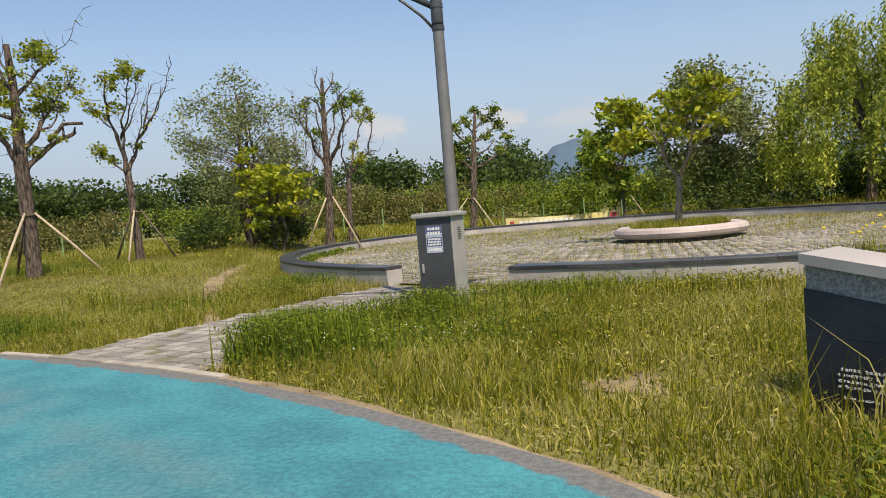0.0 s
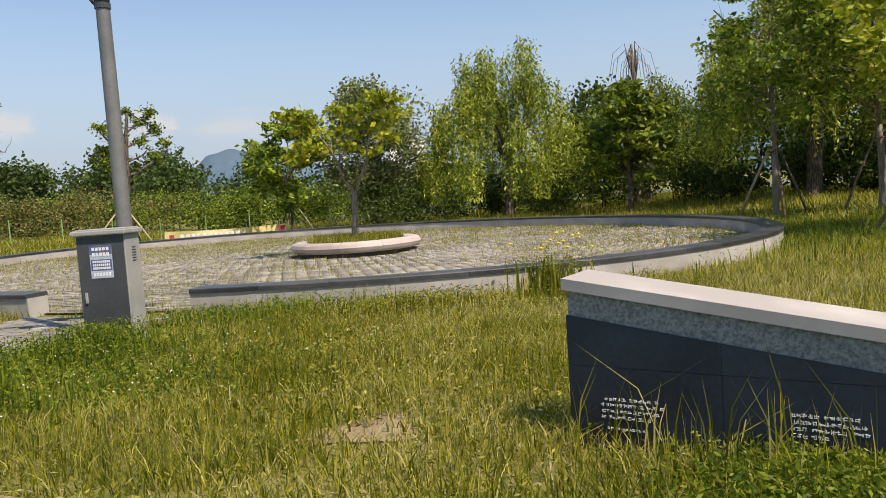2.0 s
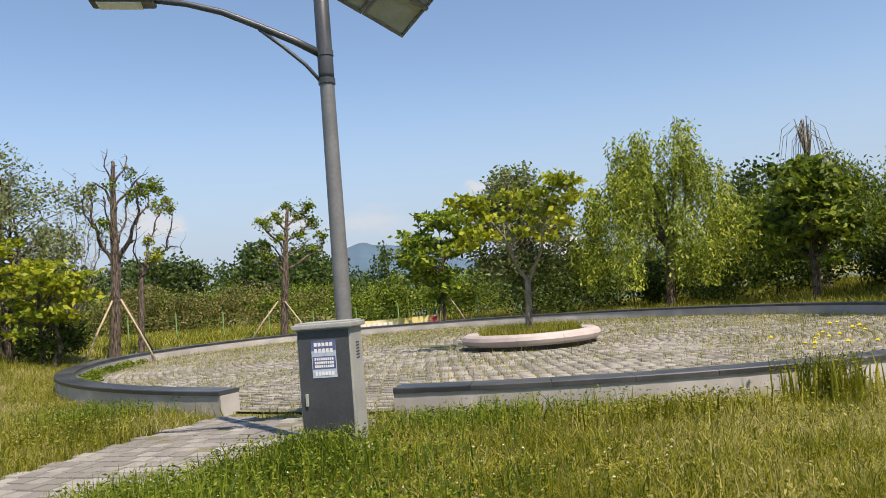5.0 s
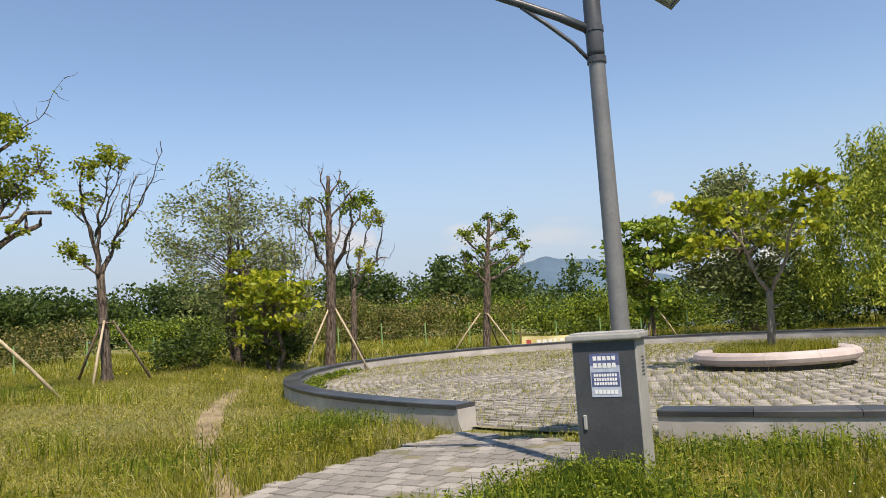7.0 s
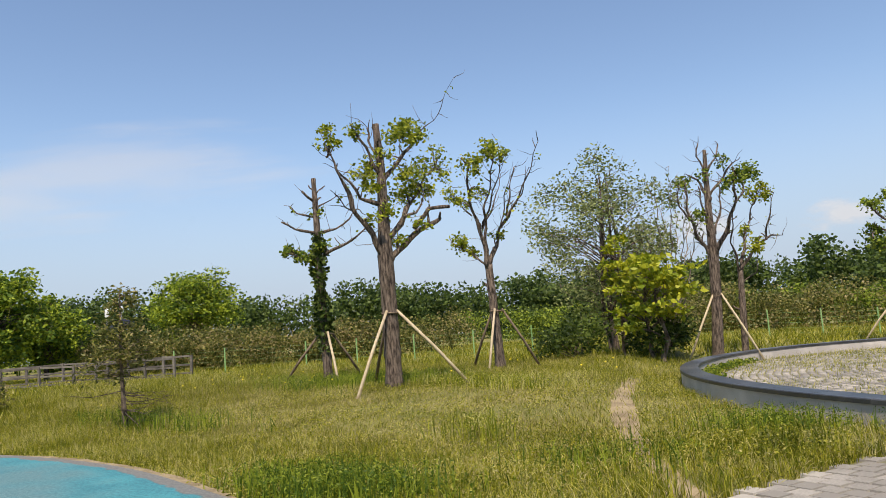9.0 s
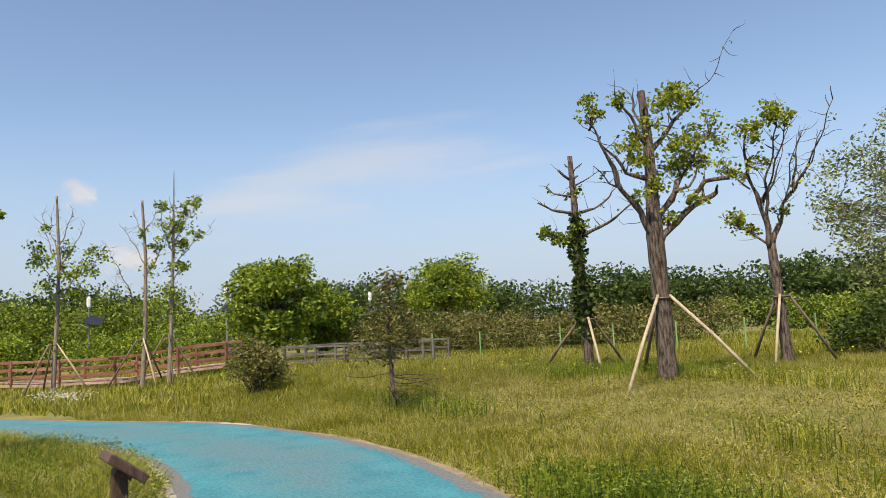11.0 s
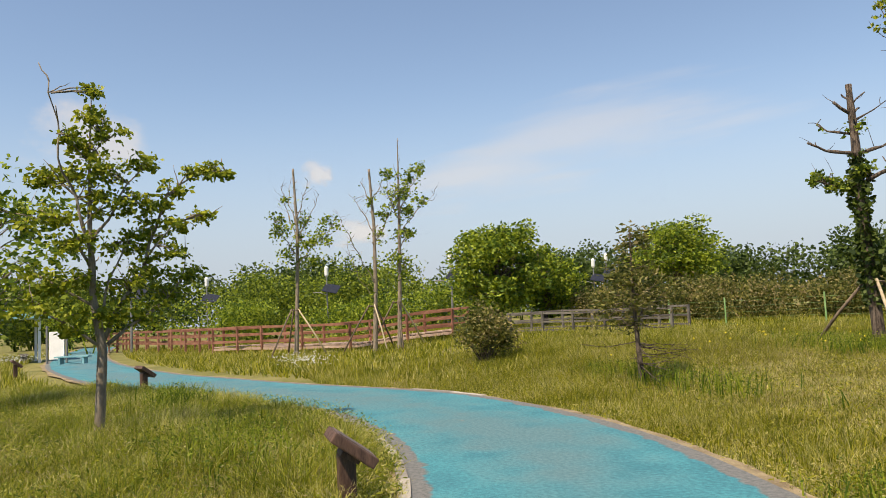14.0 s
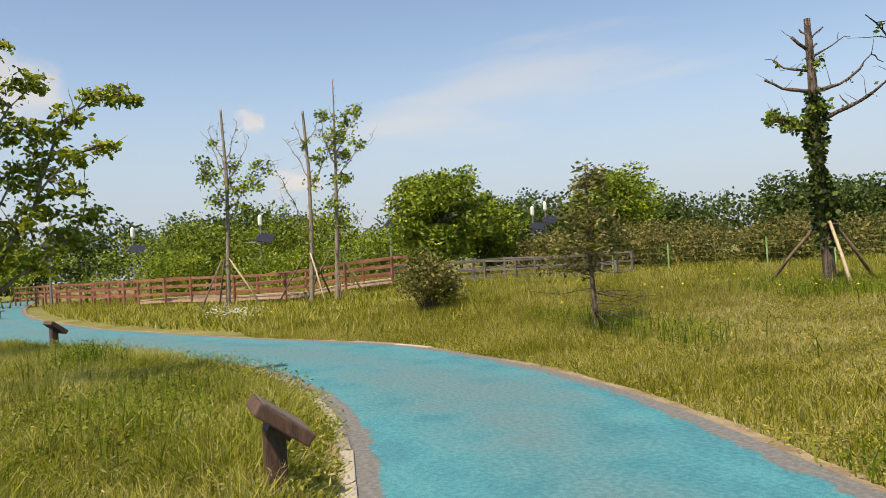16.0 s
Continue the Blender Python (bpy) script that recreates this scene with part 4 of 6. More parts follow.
tree_support((-12.5, 17.75), 1.75, 1.85, 1, turns=(-1.29, 0.42, 2.6))
pollard((-16.8, 19.7), (-0.74, 0.67), "topped tree with bare arms and an ivy-covered trunk", 12,
        [(0, 0, 0.16), (-0.15, 1.5, 0.15), (-0.3, 3.3, 0.13), (-0.37, 4.5, 0.11), (-0.48, 5.9, 0.08)],
        [[(-0.25, 3.6, 0.07), (0.3, 3.85, 0.06), (0.75, 4.05, 0.05), (1.1, 4.35, 0.035)], [(-0.3, 4.3, 0.06), (0.2, 4.4, 0.045), (0.55, 4.7, 0.035), (0.8, 5.0, 0.015)],
         [(-0.4, 4.3, 0.06), (-1.0, 4.4, 0.05), (-1.35, 4.6, 0.035)], [(-0.42, 4.75, 0.045), (-0.9, 4.9, 0.035), (-1.15, 5.1, 0.025)], [(-0.45, 5.2, 0.05), (-0.8, 5.5, 0.045)],
         [(-0.4, 5.0, 0.035), (0.0, 5.3, 0.025), (0.3, 5.5, 0.012)], [(-0.3, 3.5, 0.05), (-0.8, 3.6, 0.04), (-1.1, 3.7, 0.025)], [(-0.45, 5.4, 0.03), (-0.15, 5.7, 0.02)]],
        [(-1.0, 3.72, 0.22, 90), (-0.7, 3.62, 0.18, 60), (-1.2, 3.8, 0.14, 30), (-0.2, 3.9, 0.18, 50), (-0.3, 4.9, 0.2, 30)], M_LEAF, ivy=1700, size=0.1, twigs=4)
tree_support((-16.8, 19.7), 1.45, 1.45, 2, spin=-0.55)
pollard((-13.1, 22.9), (-0.67, 0.74), "topped tree with thin upright shoots and few leaves", 13,
        [(0, 0, 0.175), (-0.15, 1.5, 0.15), (-0.3, 3.05, 0.135)],
        [[(-0.3, 2.95, 0.11), (-0.5, 3.9, 0.085), (-0.75, 4.5, 0.065), (-0.95, 5.3, 0.045), (-0.85, 6.0, 0.02)], [(-0.3, 2.95, 0.1), (-0.05, 3.6, 0.08), (0.1, 4.1, 0.065), (0.3, 4.4, 0.06)],
         [(-0.45, 4.1, 0.05), (-0.1, 5.3, 0.03), (0.1, 6.1, 0.014)], [(0.28, 4.35, 0.05), (0.4, 5.2, 0.03), (0.6, 6.0, 0.014)], [(0.25, 4.3, 0.05), (0.8, 5.4, 0.03), (1.1, 6.4, 0.012)],
         [(-0.4, 4.2, 0.04), (0.0, 5.0, 0.025), (0.25, 5.9, 0.012)], [(-0.35, 3.4, 0.07), (-0.45, 4.6, 0.045), (-0.3, 5.3, 0.03), (-0.25, 6.0, 0.02)], [(-0.3, 3.0, 0.055), (-0.7, 3.35, 0.045), (-1.2, 3.7, 0.025)],
         [(0.3, 4.4, 0.04), (0.65, 5.0, 0.025), (0.85, 5.7, 0.012)], [(-0.75, 4.5, 0.04), (-1.2, 5.0, 0.025), (-1.35, 5.5, 0.012)], [(0.1, 4.1, 0.03), (0.2, 5.0, 0.02), (0.35, 5.7, 0.01)]],
        [(-0.35, 6.15, 0.32, 170), (-0.8, 5.8, 0.34, 180), (-0.05, 6.15, 0.24, 70), (-1.25, 5.25, 0.26, 80), (-1.0, 4.9, 0.2, 50), (-1.1, 3.72, 0.28, 130), (-0.75, 3.45, 0.18, 60), (0.05, 3.9, 0.18, 50), (-0.6, 5.0, 0.24, 60)], M_LEAFT, size=0.095, twigs=3)
tree_support((-13.1, 22.9), 1.75, 1.25, 3, spin=-1.25)
pollard((-9.15, 29.4), (-0.38, 0.92), "gnarled topped tree with dense bare knuckled limbs", 14,
        [(0, 0, 0.215), (0, 1.7, 0.2), (-0.05, 3.2, 0.2), (-0.15, 4.5, 0.14), (-0.2, 5.5, 0.11), (-0.25, 6.8, 0.07)],
        [[(-0.05, 3.2, 0.1), (-0.5, 3.9, 0.08), (-0.8, 4.7, 0.065), (-0.9, 5.5, 0.045)], [(-0.2, 5.3, 0.06), (-0.5, 5.9, 0.05), (-0.75, 6.1, 0.04)], [(0, 3.3, 0.1), (0.4, 4.2, 0.085), (0.6, 5.0, 0.065), (0.5, 5.9, 0.045)],
         [(-0.1, 5.3, 0.06), (0.4, 6.0, 0.05), (0.65, 6.35, 0.04)], [(-0.2, 5.9, 0.05), (-0.5, 6.6, 0.04), (-0.45, 7.0, 0.03)], [(-0.2, 6.0, 0.05), (0.1, 6.6, 0.04), (0.2, 7.0, 0.03)],
         [(-0.7, 4.5, 0.05), (-1.1, 5.0, 0.04), (-1.1, 5.7, 0.02)], [(0.5, 4.6, 0.05), (0.9, 5.3, 0.04), (1.0, 6.0, 0.02)], [(-0.1, 3.8, 0.07), (-0.35, 4.8, 0.05), (-0.5, 5.5, 0.03)], [(0.0, 4.0, 0.07), (0.25, 5.0, 0.05), (0.2, 5.7, 0.03)]],
        [(0.7, 5.7, 0.26, 110), (1.0, 6.0, 0.3, 150), (1.2, 5.85, 0.22, 70), (-0.95, 5.7, 0.24, 70), (-0.5, 4.6, 0.24, 60), (0.4, 5.4, 0.24, 80), (-0.3, 6.0, 0.2, 40), (0.3, 6.4, 0.2, 40)], M_LEAF, size=0.1, twigs=5, plumb=0.08)
pollard((-8.5, 30.1), (-0.35, 0.93), "smaller topped tree with leafy stubs beside another trunk", 15,
        [(0, 0, 0.135), (-0.05, 1.6, 0.12), (-0.1, 2.95, 0.11)],
        [[(-0.1, 2.85, 0.085), (0.3, 3.5, 0.07), (0.8, 3.9, 0.05), (1.15, 3.85, 0.015)], [(-0.05, 2.9, 0.08), (0.1, 4.0, 0.055), (0.35, 4.9, 0.035), (0.55, 5.5, 0.02)], [(0.7, 3.8, 0.045), (0.8, 4.6, 0.03), (0.92, 5.2, 0.012)],
         [(0.0, 2.5, 0.03), (0.4, 2.8, 0.025), (0.52, 3.5, 0.012)], [(-0.1, 2.9, 0.06), (-0.35, 3.8, 0.04), (-0.3, 4.7, 0.02)]],
        [(0.3, 3.6, 0.26, 110), (0.5, 5.55, 0.3, 130), (0.85, 5.4, 0.24, 70), (0.1, 4.2, 0.2, 50)], M_LEAFT, size=0.1, twigs=4, plumb=0.08)
tree_support((-9.0, 29.5), 2.1, 1.5, 4, turns=(-2.0, -0.3, 0.9))
pollard((-4.75, 36.4), (-0.19, 0.98), "topped tree with a small round head of leafy stubs", 16,
        [(0, 0, 0.2), (0, 1.7, 0.18), (0, 3.0, 0.18), (0, 4.4, 0.12), (0.06, 5.8, 0.07)],
        [[(0, 3.0, 0.08), (-0.4, 3.4, 0.07), (-0.8, 3.6, 0.05), (-1.0, 4.0, 0.03)], [(0, 3.1, 0.1), (0.5, 3.3, 0.085), (1.2, 3.8, 0.07), (1.7, 4.25, 0.05)], [(0, 4.0, 0.08), (-0.6, 4.6, 0.065), (-1.0, 5.0, 0.045)],
         [(0, 4.3, 0.08), (0.6, 4.7, 0.06), (1.2, 5.2, 0.045)], [(0, 4.8, 0.06), (-0.5, 5.4, 0.045)], [(0, 4.9, 0.06), (0.5, 5.4, 0.045), (0.9, 5.9, 0.035)], [(0, 3.7, 0.06), (0.7, 4.0, 0.045), (1.0, 4.35, 0.03)], [(0, 3.5, 0.07), (-0.5, 4.1, 0.05), (-0.9, 4.4, 0.035)]],
        [(-1.0, 4.2, 0.3, 150), (-0.9, 5.1, 0.3, 150), (-0.4, 5.4, 0.26, 110), (0.9, 5.9, 0.3, 150), (1.2, 5.2, 0.3, 150), (1.6, 4.6, 0.26, 110), (1.3, 3.95, 0.26, 100), (0.5, 5.4, 0.26, 100), (0.05, 5.9, 0.22, 90), (-0.8, 3.65, 0.26, 110), (0.6, 4.6, 0.28, 120), (-0.3, 4.5, 0.24, 80)], M_LEAF, size=0.115, plumb=0.08)
tree_support((-4.75, 36.4), 1.75, 1.6, 5, turns=(-2.6, -0.5, 1.3))
leafy_tree((-12.9, 30.1), 7.6, 6.2, 0.12, 1.3, M_SILVER, "tall airy willow shrub with silvery leaves and many stems", 21, clumps=100, leaves=12500, size=0.125, low=0.14, stems=5, dense=0.2, thin=1.0, group="airy willows")
pollard((-11.0, 30.6), (-0.4, 0.92), "tall shrub of bare upright stems with few leaves", 26, [(0, 0, 0.06), (0.0, 0.5, 0.055)],
        [[(0, 0.4, 0.03), (0.12 * k, 2.2, 0.024), (0.22 * k + 0.05 * (k % 2), 4.4, 0.016), (0.26 * k, 6.2 - 0.12 * k * k, 0.005)] for k in range(-4, 5)],
        [(-0.9, 4.2, 0.4, 22), (0.2, 5.4, 0.4, 26), (0.8, 4.0, 0.4, 22), (-0.3, 3.4, 0.4, 22), (0.4, 6.2, 0.24, 20)], M_SILVER, size=0.12, twigs=3, bark=M_BARKL, group="airy willows", name="shrub", slim=1.0)
leafy_tree((-10.2, 27.1), 3.3, 3.3, 0.09, 0.6, M_LEAFY, "bushy young tree with bright yellow-green leaves", 22, clumps=46, leaves=2700, size=0.21, low=0.24, flat=0.22, dense=0.2, stems=2)
leafy_tree((-11.4, 27.4), 4.6, 0.9, 0.05, 1.0, M_LEAFY, "slender upright shoot with yellow-green leaves", 23, clumps=9, leaves=500, size=0.18, low=0.4, flat=0.6, dense=0.5)
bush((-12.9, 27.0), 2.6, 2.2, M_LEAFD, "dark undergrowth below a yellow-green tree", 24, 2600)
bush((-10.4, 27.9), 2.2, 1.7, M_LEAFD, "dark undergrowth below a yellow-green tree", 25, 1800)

# ---- trees round the plaza ----
pollard((4.04, 23.0), (0.14, 0.99), "young tree with spreading yellow-green layers in the planter", 31,
        [(0, -0.1, 0.1), (-0.02, 0.7, 0.085), (-0.05, 1.3, 0.08)],
        [[(-0.05, 1.25, 0.06), (-0.4, 1.8, 0.048), (-0.6, 2.4, 0.036), (-1.1, 2.9, 0.022), (-1.85, 3.3, 0.008)], [(-0.4, 1.8, 0.036), (-0.55, 2.6, 0.028), (-0.5, 3.4, 0.018), (-0.55, 3.9, 0.006)],
         [(-0.03, 1.25, 0.055), (0.2, 1.7, 0.044), (0.35, 2.4, 0.034), (0.45, 3.1, 0.022), (0.9, 3.6, 0.007)], [(0.3, 2.2, 0.028), (0.7, 2.7, 0.018), (1.0, 3.0, 0.007)], [(-0.45, 2.1, 0.03), (-0.1, 2.9, 0.02), (0.0, 3.5, 0.007)],
         [(-0.6, 2.3, 0.024), (-1.2, 2.4, 0.015), (-1.7, 2.3, 0.006)]],
        [(-1.85, 3.3, 0.3, 45), (-1.5, 3.35, 0.32, 55), (-1.1, 3.2, 0.34, 60), (-1.5, 2.6, 0.34, 60), (-1.75, 2.3, 0.28, 40), (-1.0, 2.5, 0.3, 50), (-0.7, 3.0, 0.34, 60), (-0.5, 3.6, 0.3, 45), (-0.1, 3.3, 0.3, 50), (0.3, 3.4, 0.34, 60), (0.6, 3.7, 0.34, 60),
         (0.9, 3.6, 0.34, 60), (1.0, 3.2, 0.34, 60), (0.6, 3.0, 0.34, 60), (0.2, 2.8, 0.3, 45), (0.85, 2.7, 0.28, 45), (-0.3, 2.5, 0.28, 40), (0.4, 2.35, 0.24, 30), (-1.3, 2.95, 0.3, 50)],
        M_LEAFY, size=0.15, twigs=2, bark=M_BARKL, plumb=0.08, slim=0.95, group="young trees", name="tree", flat=0.4, lift=0.44)
leafy_tree((2.3, 37.6), 5.7, 4.0, 0.09, 1.4, M_LEAFB, "young maple with fresh green layered leaves behind the wall", 32, clumps=56, leaves=5200, size=0.26, low=0.2, flat=0.3, dense=0.25)
tree_support((2.3, 37.6), 1.5, 1.1, 6, spin=0.2)
leafy_tree((6.4, 39.5), 7.6, 5.6, 0.16, 1.3, M_SILVER, "round bushy willow with silvery-green leaves", 33, clumps=72, leaves=18000, size=0.19, low=0.12, dense=0.3, stems=3, group="airy willows")
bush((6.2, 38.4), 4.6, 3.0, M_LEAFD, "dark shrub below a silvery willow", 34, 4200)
willow((13.0, 39.0), 9.2, 8.6, 0.24, "weeping willow with hanging yellow-green strands", 35, 1150, 30)
leafy_tree((16.7, 32.6), 5.9, 4.1, 0.15, 1.7, M_LEAF, "leafy tree with layered dark green sprays", 36, clumps=64, leaves=5600, size=0.3, low=0.2, flat=0.25, dense=0.22)
willow((22.5, 28.5), 11.8, 8.8, 0.32, "tall weeping willow with dark twin trunks", 37, 1250, 28)
willow((29.0, 30.5), 12.5, 9.5, 0.34, "tall weeping willow in a grove", 38, 1000, 26)
willow((20.3, 38.5), 7.0, 7.5, 0.25, "dark green weeping willow in a grove", 39, 800, 26, mat=M_LEAF)
leafy_tree((16.2, 21.9), 7.6, 4.2, 0.1, 2.2, M_LEAFB, "slim staked tree with open light foliage", 40, clumps=60, leaves=5200, size=0.17, low=0.3, flat=0.3, dense=0.24, bark=M_BARKL, group="staked young trees")
tree_support((16.2, 21.9), 2.1, 1.2, 7, spin=2.2)
leafy_tree((18.6, 20.6), 8.4, 5.0, 0.11, 2.4, M_LEAFB, "slim staked tree with open light foliage", 41, clumps=66, leaves=6200, size=0.18, low=0.28, flat=0.3, dense=0.24, bark=M_BARKL, group="staked young trees")
tree_support((18.6, 20.6), 2.1, 1.2, 8, spin=0.9)
leafy_tree((14.9, 15.0), 6.6, 4.0, 0.1, 1.9, M_LEAFY, "staked tree with yellow-green spreading leaves", 42, clumps=54, leaves=4600, size=0.19, low=0.33, flat=0.3, dense=0.24, group="staked young trees")
tree_support((14.6, 15.0), 1.2, 1.0, 9, spin=0.5)
leafy_tree((21.0, 15.6), 8.0, 5.4, 0.16, 2.2, M_LEAF, "leafy tree with green crown", 43, clumps=46, leaves=6500, size=0.22, low=0.25, group="staked young trees")
_g = Geo()
_r2 = np.random.default_rng(5)
_z0 = gz(18.7, 36.0)
_tp = root_flare(_g, (18.7, 36.0, _z0), (0.1, 0), 5.7, 0.13, 0.06, _r2)
bare = finish_tree("bare_willow", (18.7, 36.0), _g, M_BARKL, [], "leafless weeping tree with hanging pale twigs")
_tp = _tp - Vector((18.7, 36.0, _z0))
for _k in range(26):
    _a, _q, _hz = _r2.uniform(0, 6.28), _r2.uniform(0.3, 1.1), 7.5 + _r2.uniform(-0.5, 0.4)
    _line = [_tp] + [(_m * _q * math.cos(_a), _m * _q * math.sin(_a), _hz - _d) for _m, _d in ((0.3, 0), (0.8, 0.4), (1.15, 2.2))]
    part("twig", Geo().tube(_line, [0.024, 0.018, 0.014, 0.006], 4), M_BARKL, bare)

# ---- trees and shrubs by the path's far end ----
pollard((-14.25, 4.24), (-0.985, -0.175), "young tree with open crown of small green leaves beside the path", 51,
        [(0, 0, 0.078), (-0.02, 1.3, 0.068), (-0.17, 2.0, 0.05), (-0.25, 2.9, 0.035), (-0.3, 3.8, 0.02), (-0.32, 4.75, 0.006)],
        [[(-0.15, 2.1, 0.034), (-0.3, 2.9, 0.03), (-0.6, 3.6, 0.022), (-0.82, 4.75, 0.01)], [(-0.05, 1.4, 0.04), (0.2, 1.9, 0.034), (0.5, 2.5, 0.028), (0.6, 3.1, 0.022), (0.75, 3.4, 0.018), (1.05, 3.72, 0.014), (1.55, 3.82, 0.006)],
         [(0.5, 2.5, 0.02), (0.75, 2.95, 0.015), (1.12, 3.05, 0.006)], [(0, 1.35, 0.03), (0.5, 1.7, 0.024), (0.9, 2.1, 0.016), (1.1, 2.35, 0.007)], [(-0.05, 1.35, 0.03), (-0.35, 1.55, 0.024), (-0.85, 1.9, 0.008)],
         [(-0.1, 1.8, 0.026), (-0.5, 2.1, 0.02), (-0.85, 2.3, 0.008)], [(-0.2, 2.4, 0.026), (-0.5, 2.9, 0.018), (-0.85, 3.1, 0.007)], [(-0.28, 3.2, 0.02), (-0.6, 3.5, 0.014), (-0.85, 3.6, 0.006)],
         [(-0.23, 2.7, 0.026), (0.1, 3.3, 0.018), (0.4, 3.8, 0.006)], [(-0.3, 3.8, 0.014), (-0.05, 4.2, 0.006)], [(-0.3, 3.8, 0.014), (-0.6, 4.1, 0.006)], [(-0.1, 1.7, 0.024), (0.1, 2.4, 0.018), (0.2, 2.9, 0.008)]],
        [(-0.32, 4.65, 0.12, 40), (-0.3, 4.4, 0.18, 60), (-0.1, 4.2, 0.2, 60), (-0.55, 4.1, 0.18, 50), (-0.3, 3.9, 0.24, 80), (0.0, 3.6, 0.26, 90), (0.35, 3.8, 0.18, 60), (-0.6, 3.55, 0.26, 90), (-0.85, 3.6, 0.2, 60), (0.2, 3.2, 0.24, 80), (-0.2, 3.2, 0.24, 80),
         (0.6, 3.3, 0.18, 50), (0.8, 3.5, 0.16, 50), (1.1, 3.75, 0.16, 55), (1.35, 3.82, 0.16, 55), (1.55, 3.76, 0.12, 40), (0.6, 2.9, 0.24, 80), (0.85, 2.95, 0.16, 50), (1.12, 3.05, 0.14, 45), (0.5, 2.4, 0.24, 70), (0.1, 2.7, 0.28, 90), (-0.4, 2.7, 0.28, 90),
         (-0.8, 3.0, 0.24, 70), (-0.7, 2.25, 0.28, 100), (-0.3, 2.2, 0.28, 100), (0.2, 2.1, 0.3, 100), (0.75, 2.0, 0.24, 70), (1.05, 2.3, 0.2, 60), (-0.85, 1.9, 0.26, 80), (-0.4, 1.7, 0.28, 90), (0.1, 1.7, 0.24, 80), (0.5, 1.75, 0.24, 70), (0.85, 2.55, 0.18, 40)],
        M_LEAFT, size=0.068, twigs=1, bark=M_BARKL, plumb=0.056, slim=0.9, group="young trees", name="tree", flat=0.6, full=4.4, depth=0.4)
leafy_tree((-19.6, 1.6), 5.0, 3.0, 0.08, 1.5, M_LEAFB, "young tree with open crown of small green leaves", 52, clumps=26, leaves=2600, size=0.14, low=0.3, flat=0.5, bark=M_BARKL)
pollard((-36.7, 8.75), (-0.99, 0.1), "tall slim topped tree with sparse leaves, staked", 61,
        [(0, 0, 0.13), (0, 3.0, 0.11), (-0.05, 5.5, 0.09), (-0.3, 8.3, 0.06)],
        [[(0, 4.4, 0.04), (-0.7, 5.3, 0.03), (-1.1, 6.0, 0.015)], [(0, 5.0, 0.045), (-0.5, 6.4, 0.03), (-0.85, 7.7, 0.012)], [(0, 4.0, 0.04), (0.6, 4.8, 0.03), (1.2, 5.2, 0.02), (1.6, 5.9, 0.01)],
         [(0, 5.2, 0.045), (0.5, 6.2, 0.03), (0.85, 7.2, 0.012)], [(-0.1, 6, 0.04), (0.2, 7, 0.025), (0.35, 7.7, 0.012)], [(-0.1, 5.8, 0.04), (-0.5, 7.0, 0.025), (-0.4, 8.0, 0.012)]],
        [(0.3, 5.0, 0.5, 170), (0.9, 5.2, 0.45, 130), (-0.7, 5.3, 0.42, 120), (0.2, 6, 0.4, 90), (-1.0, 6, 0.3, 60), (1.3, 5.7, 0.35, 70), (0.5, 4.2, 0.36, 90), (-0.4, 4.4, 0.4, 90), (-0.6, 7, 0.26, 40)], M_LEAFB, size=0.12, bark=M_BARKL, plumb=0.05, slim=0.72, group="slim staked trees", twigs=2)
tree_support((-36.7, 8.75), 2.1, 1.5, 61, spin=1.2)
pollard((-35.3, 11.95), (-0.98, 0.18), "tall slim topped tree, almost bare, staked", 62,
        [(0, 0, 0.135), (0, 3.0, 0.115), (-0.1, 5.5, 0.095), (-0.35, 8.0, 0.07)],
        [[(0, 3.0, 0.045), (-0.6, 4.0, 0.03), (-1.65, 6.0, 0.012)], [(-0.1, 5.2, 0.045), (-0.6, 6.2, 0.03), (-1.1, 6.9, 0.012)], [(0, 4.8, 0.045), (0.6, 6.0, 0.03), (0.8, 7.0, 0.012)], [(-0.2, 6.4, 0.04), (-0.7, 7.5, 0.02)],
         [(0, 2.3, 0.03), (-0.7, 3.2, 0.02), (-1.2, 4.5, 0.01)], [(-0.2, 6.6, 0.035), (0.3, 7.6, 0.014)]],
        [(0.1, 5, 0.3, 50), (0.35, 6, 0.32, 60), (-0.3, 6.6, 0.22, 30)], M_LEAFB, size=0.12, bark=M_BARKL, plumb=0.05, slim=0.72, group="slim staked trees", twigs=3)
tree_support((-35.3, 11.95), 2.1, 1.5, 62, spin=0.2)
pollard((-35.0, 12.95), (-0.98, 0.2), "tall slim tree with a long bare leader, staked", 63,
        [(0, 0, 0.13), (0, 3.0, 0.11), (-0.05, 6.0, 0.08), (-0.15, 9.2, 0.02)],
        [[(0, 5, 0.045), (0.6, 5.8, 0.03), (1.4, 6.5, 0.012)], [(0, 6, 0.045), (0.4, 7, 0.03), (1.0, 8, 0.012)], [(0, 5.5, 0.04), (-0.5, 6.5, 0.03), (-0.7, 7.6, 0.012)], [(0, 4.4, 0.04), (0.5, 5.2, 0.02)], [(0, 6.8, 0.03), (-0.3, 8, 0.012)]],
        [(0.0, 4, 0.36, 110), (0.1, 5, 0.4, 130), (0, 6, 0.44, 140), (0.3, 6.8, 0.4, 120), (0.5, 7.6, 0.4, 110), (0.9, 8, 0.3, 70), (-0.5, 7.4, 0.28, 60), (-0.2, 6.8, 0.36, 80), (0.8, 6.3, 0.26, 50), (0.1, 3.2, 0.3, 70)], M_LEAFB, size=0.12, bark=M_BARKL, plumb=0.05, slim=0.72, group="slim staked trees", twigs=2)
tree_support((-35.0, 12.95), 2.1, 1.5, 63, spin=2.0)
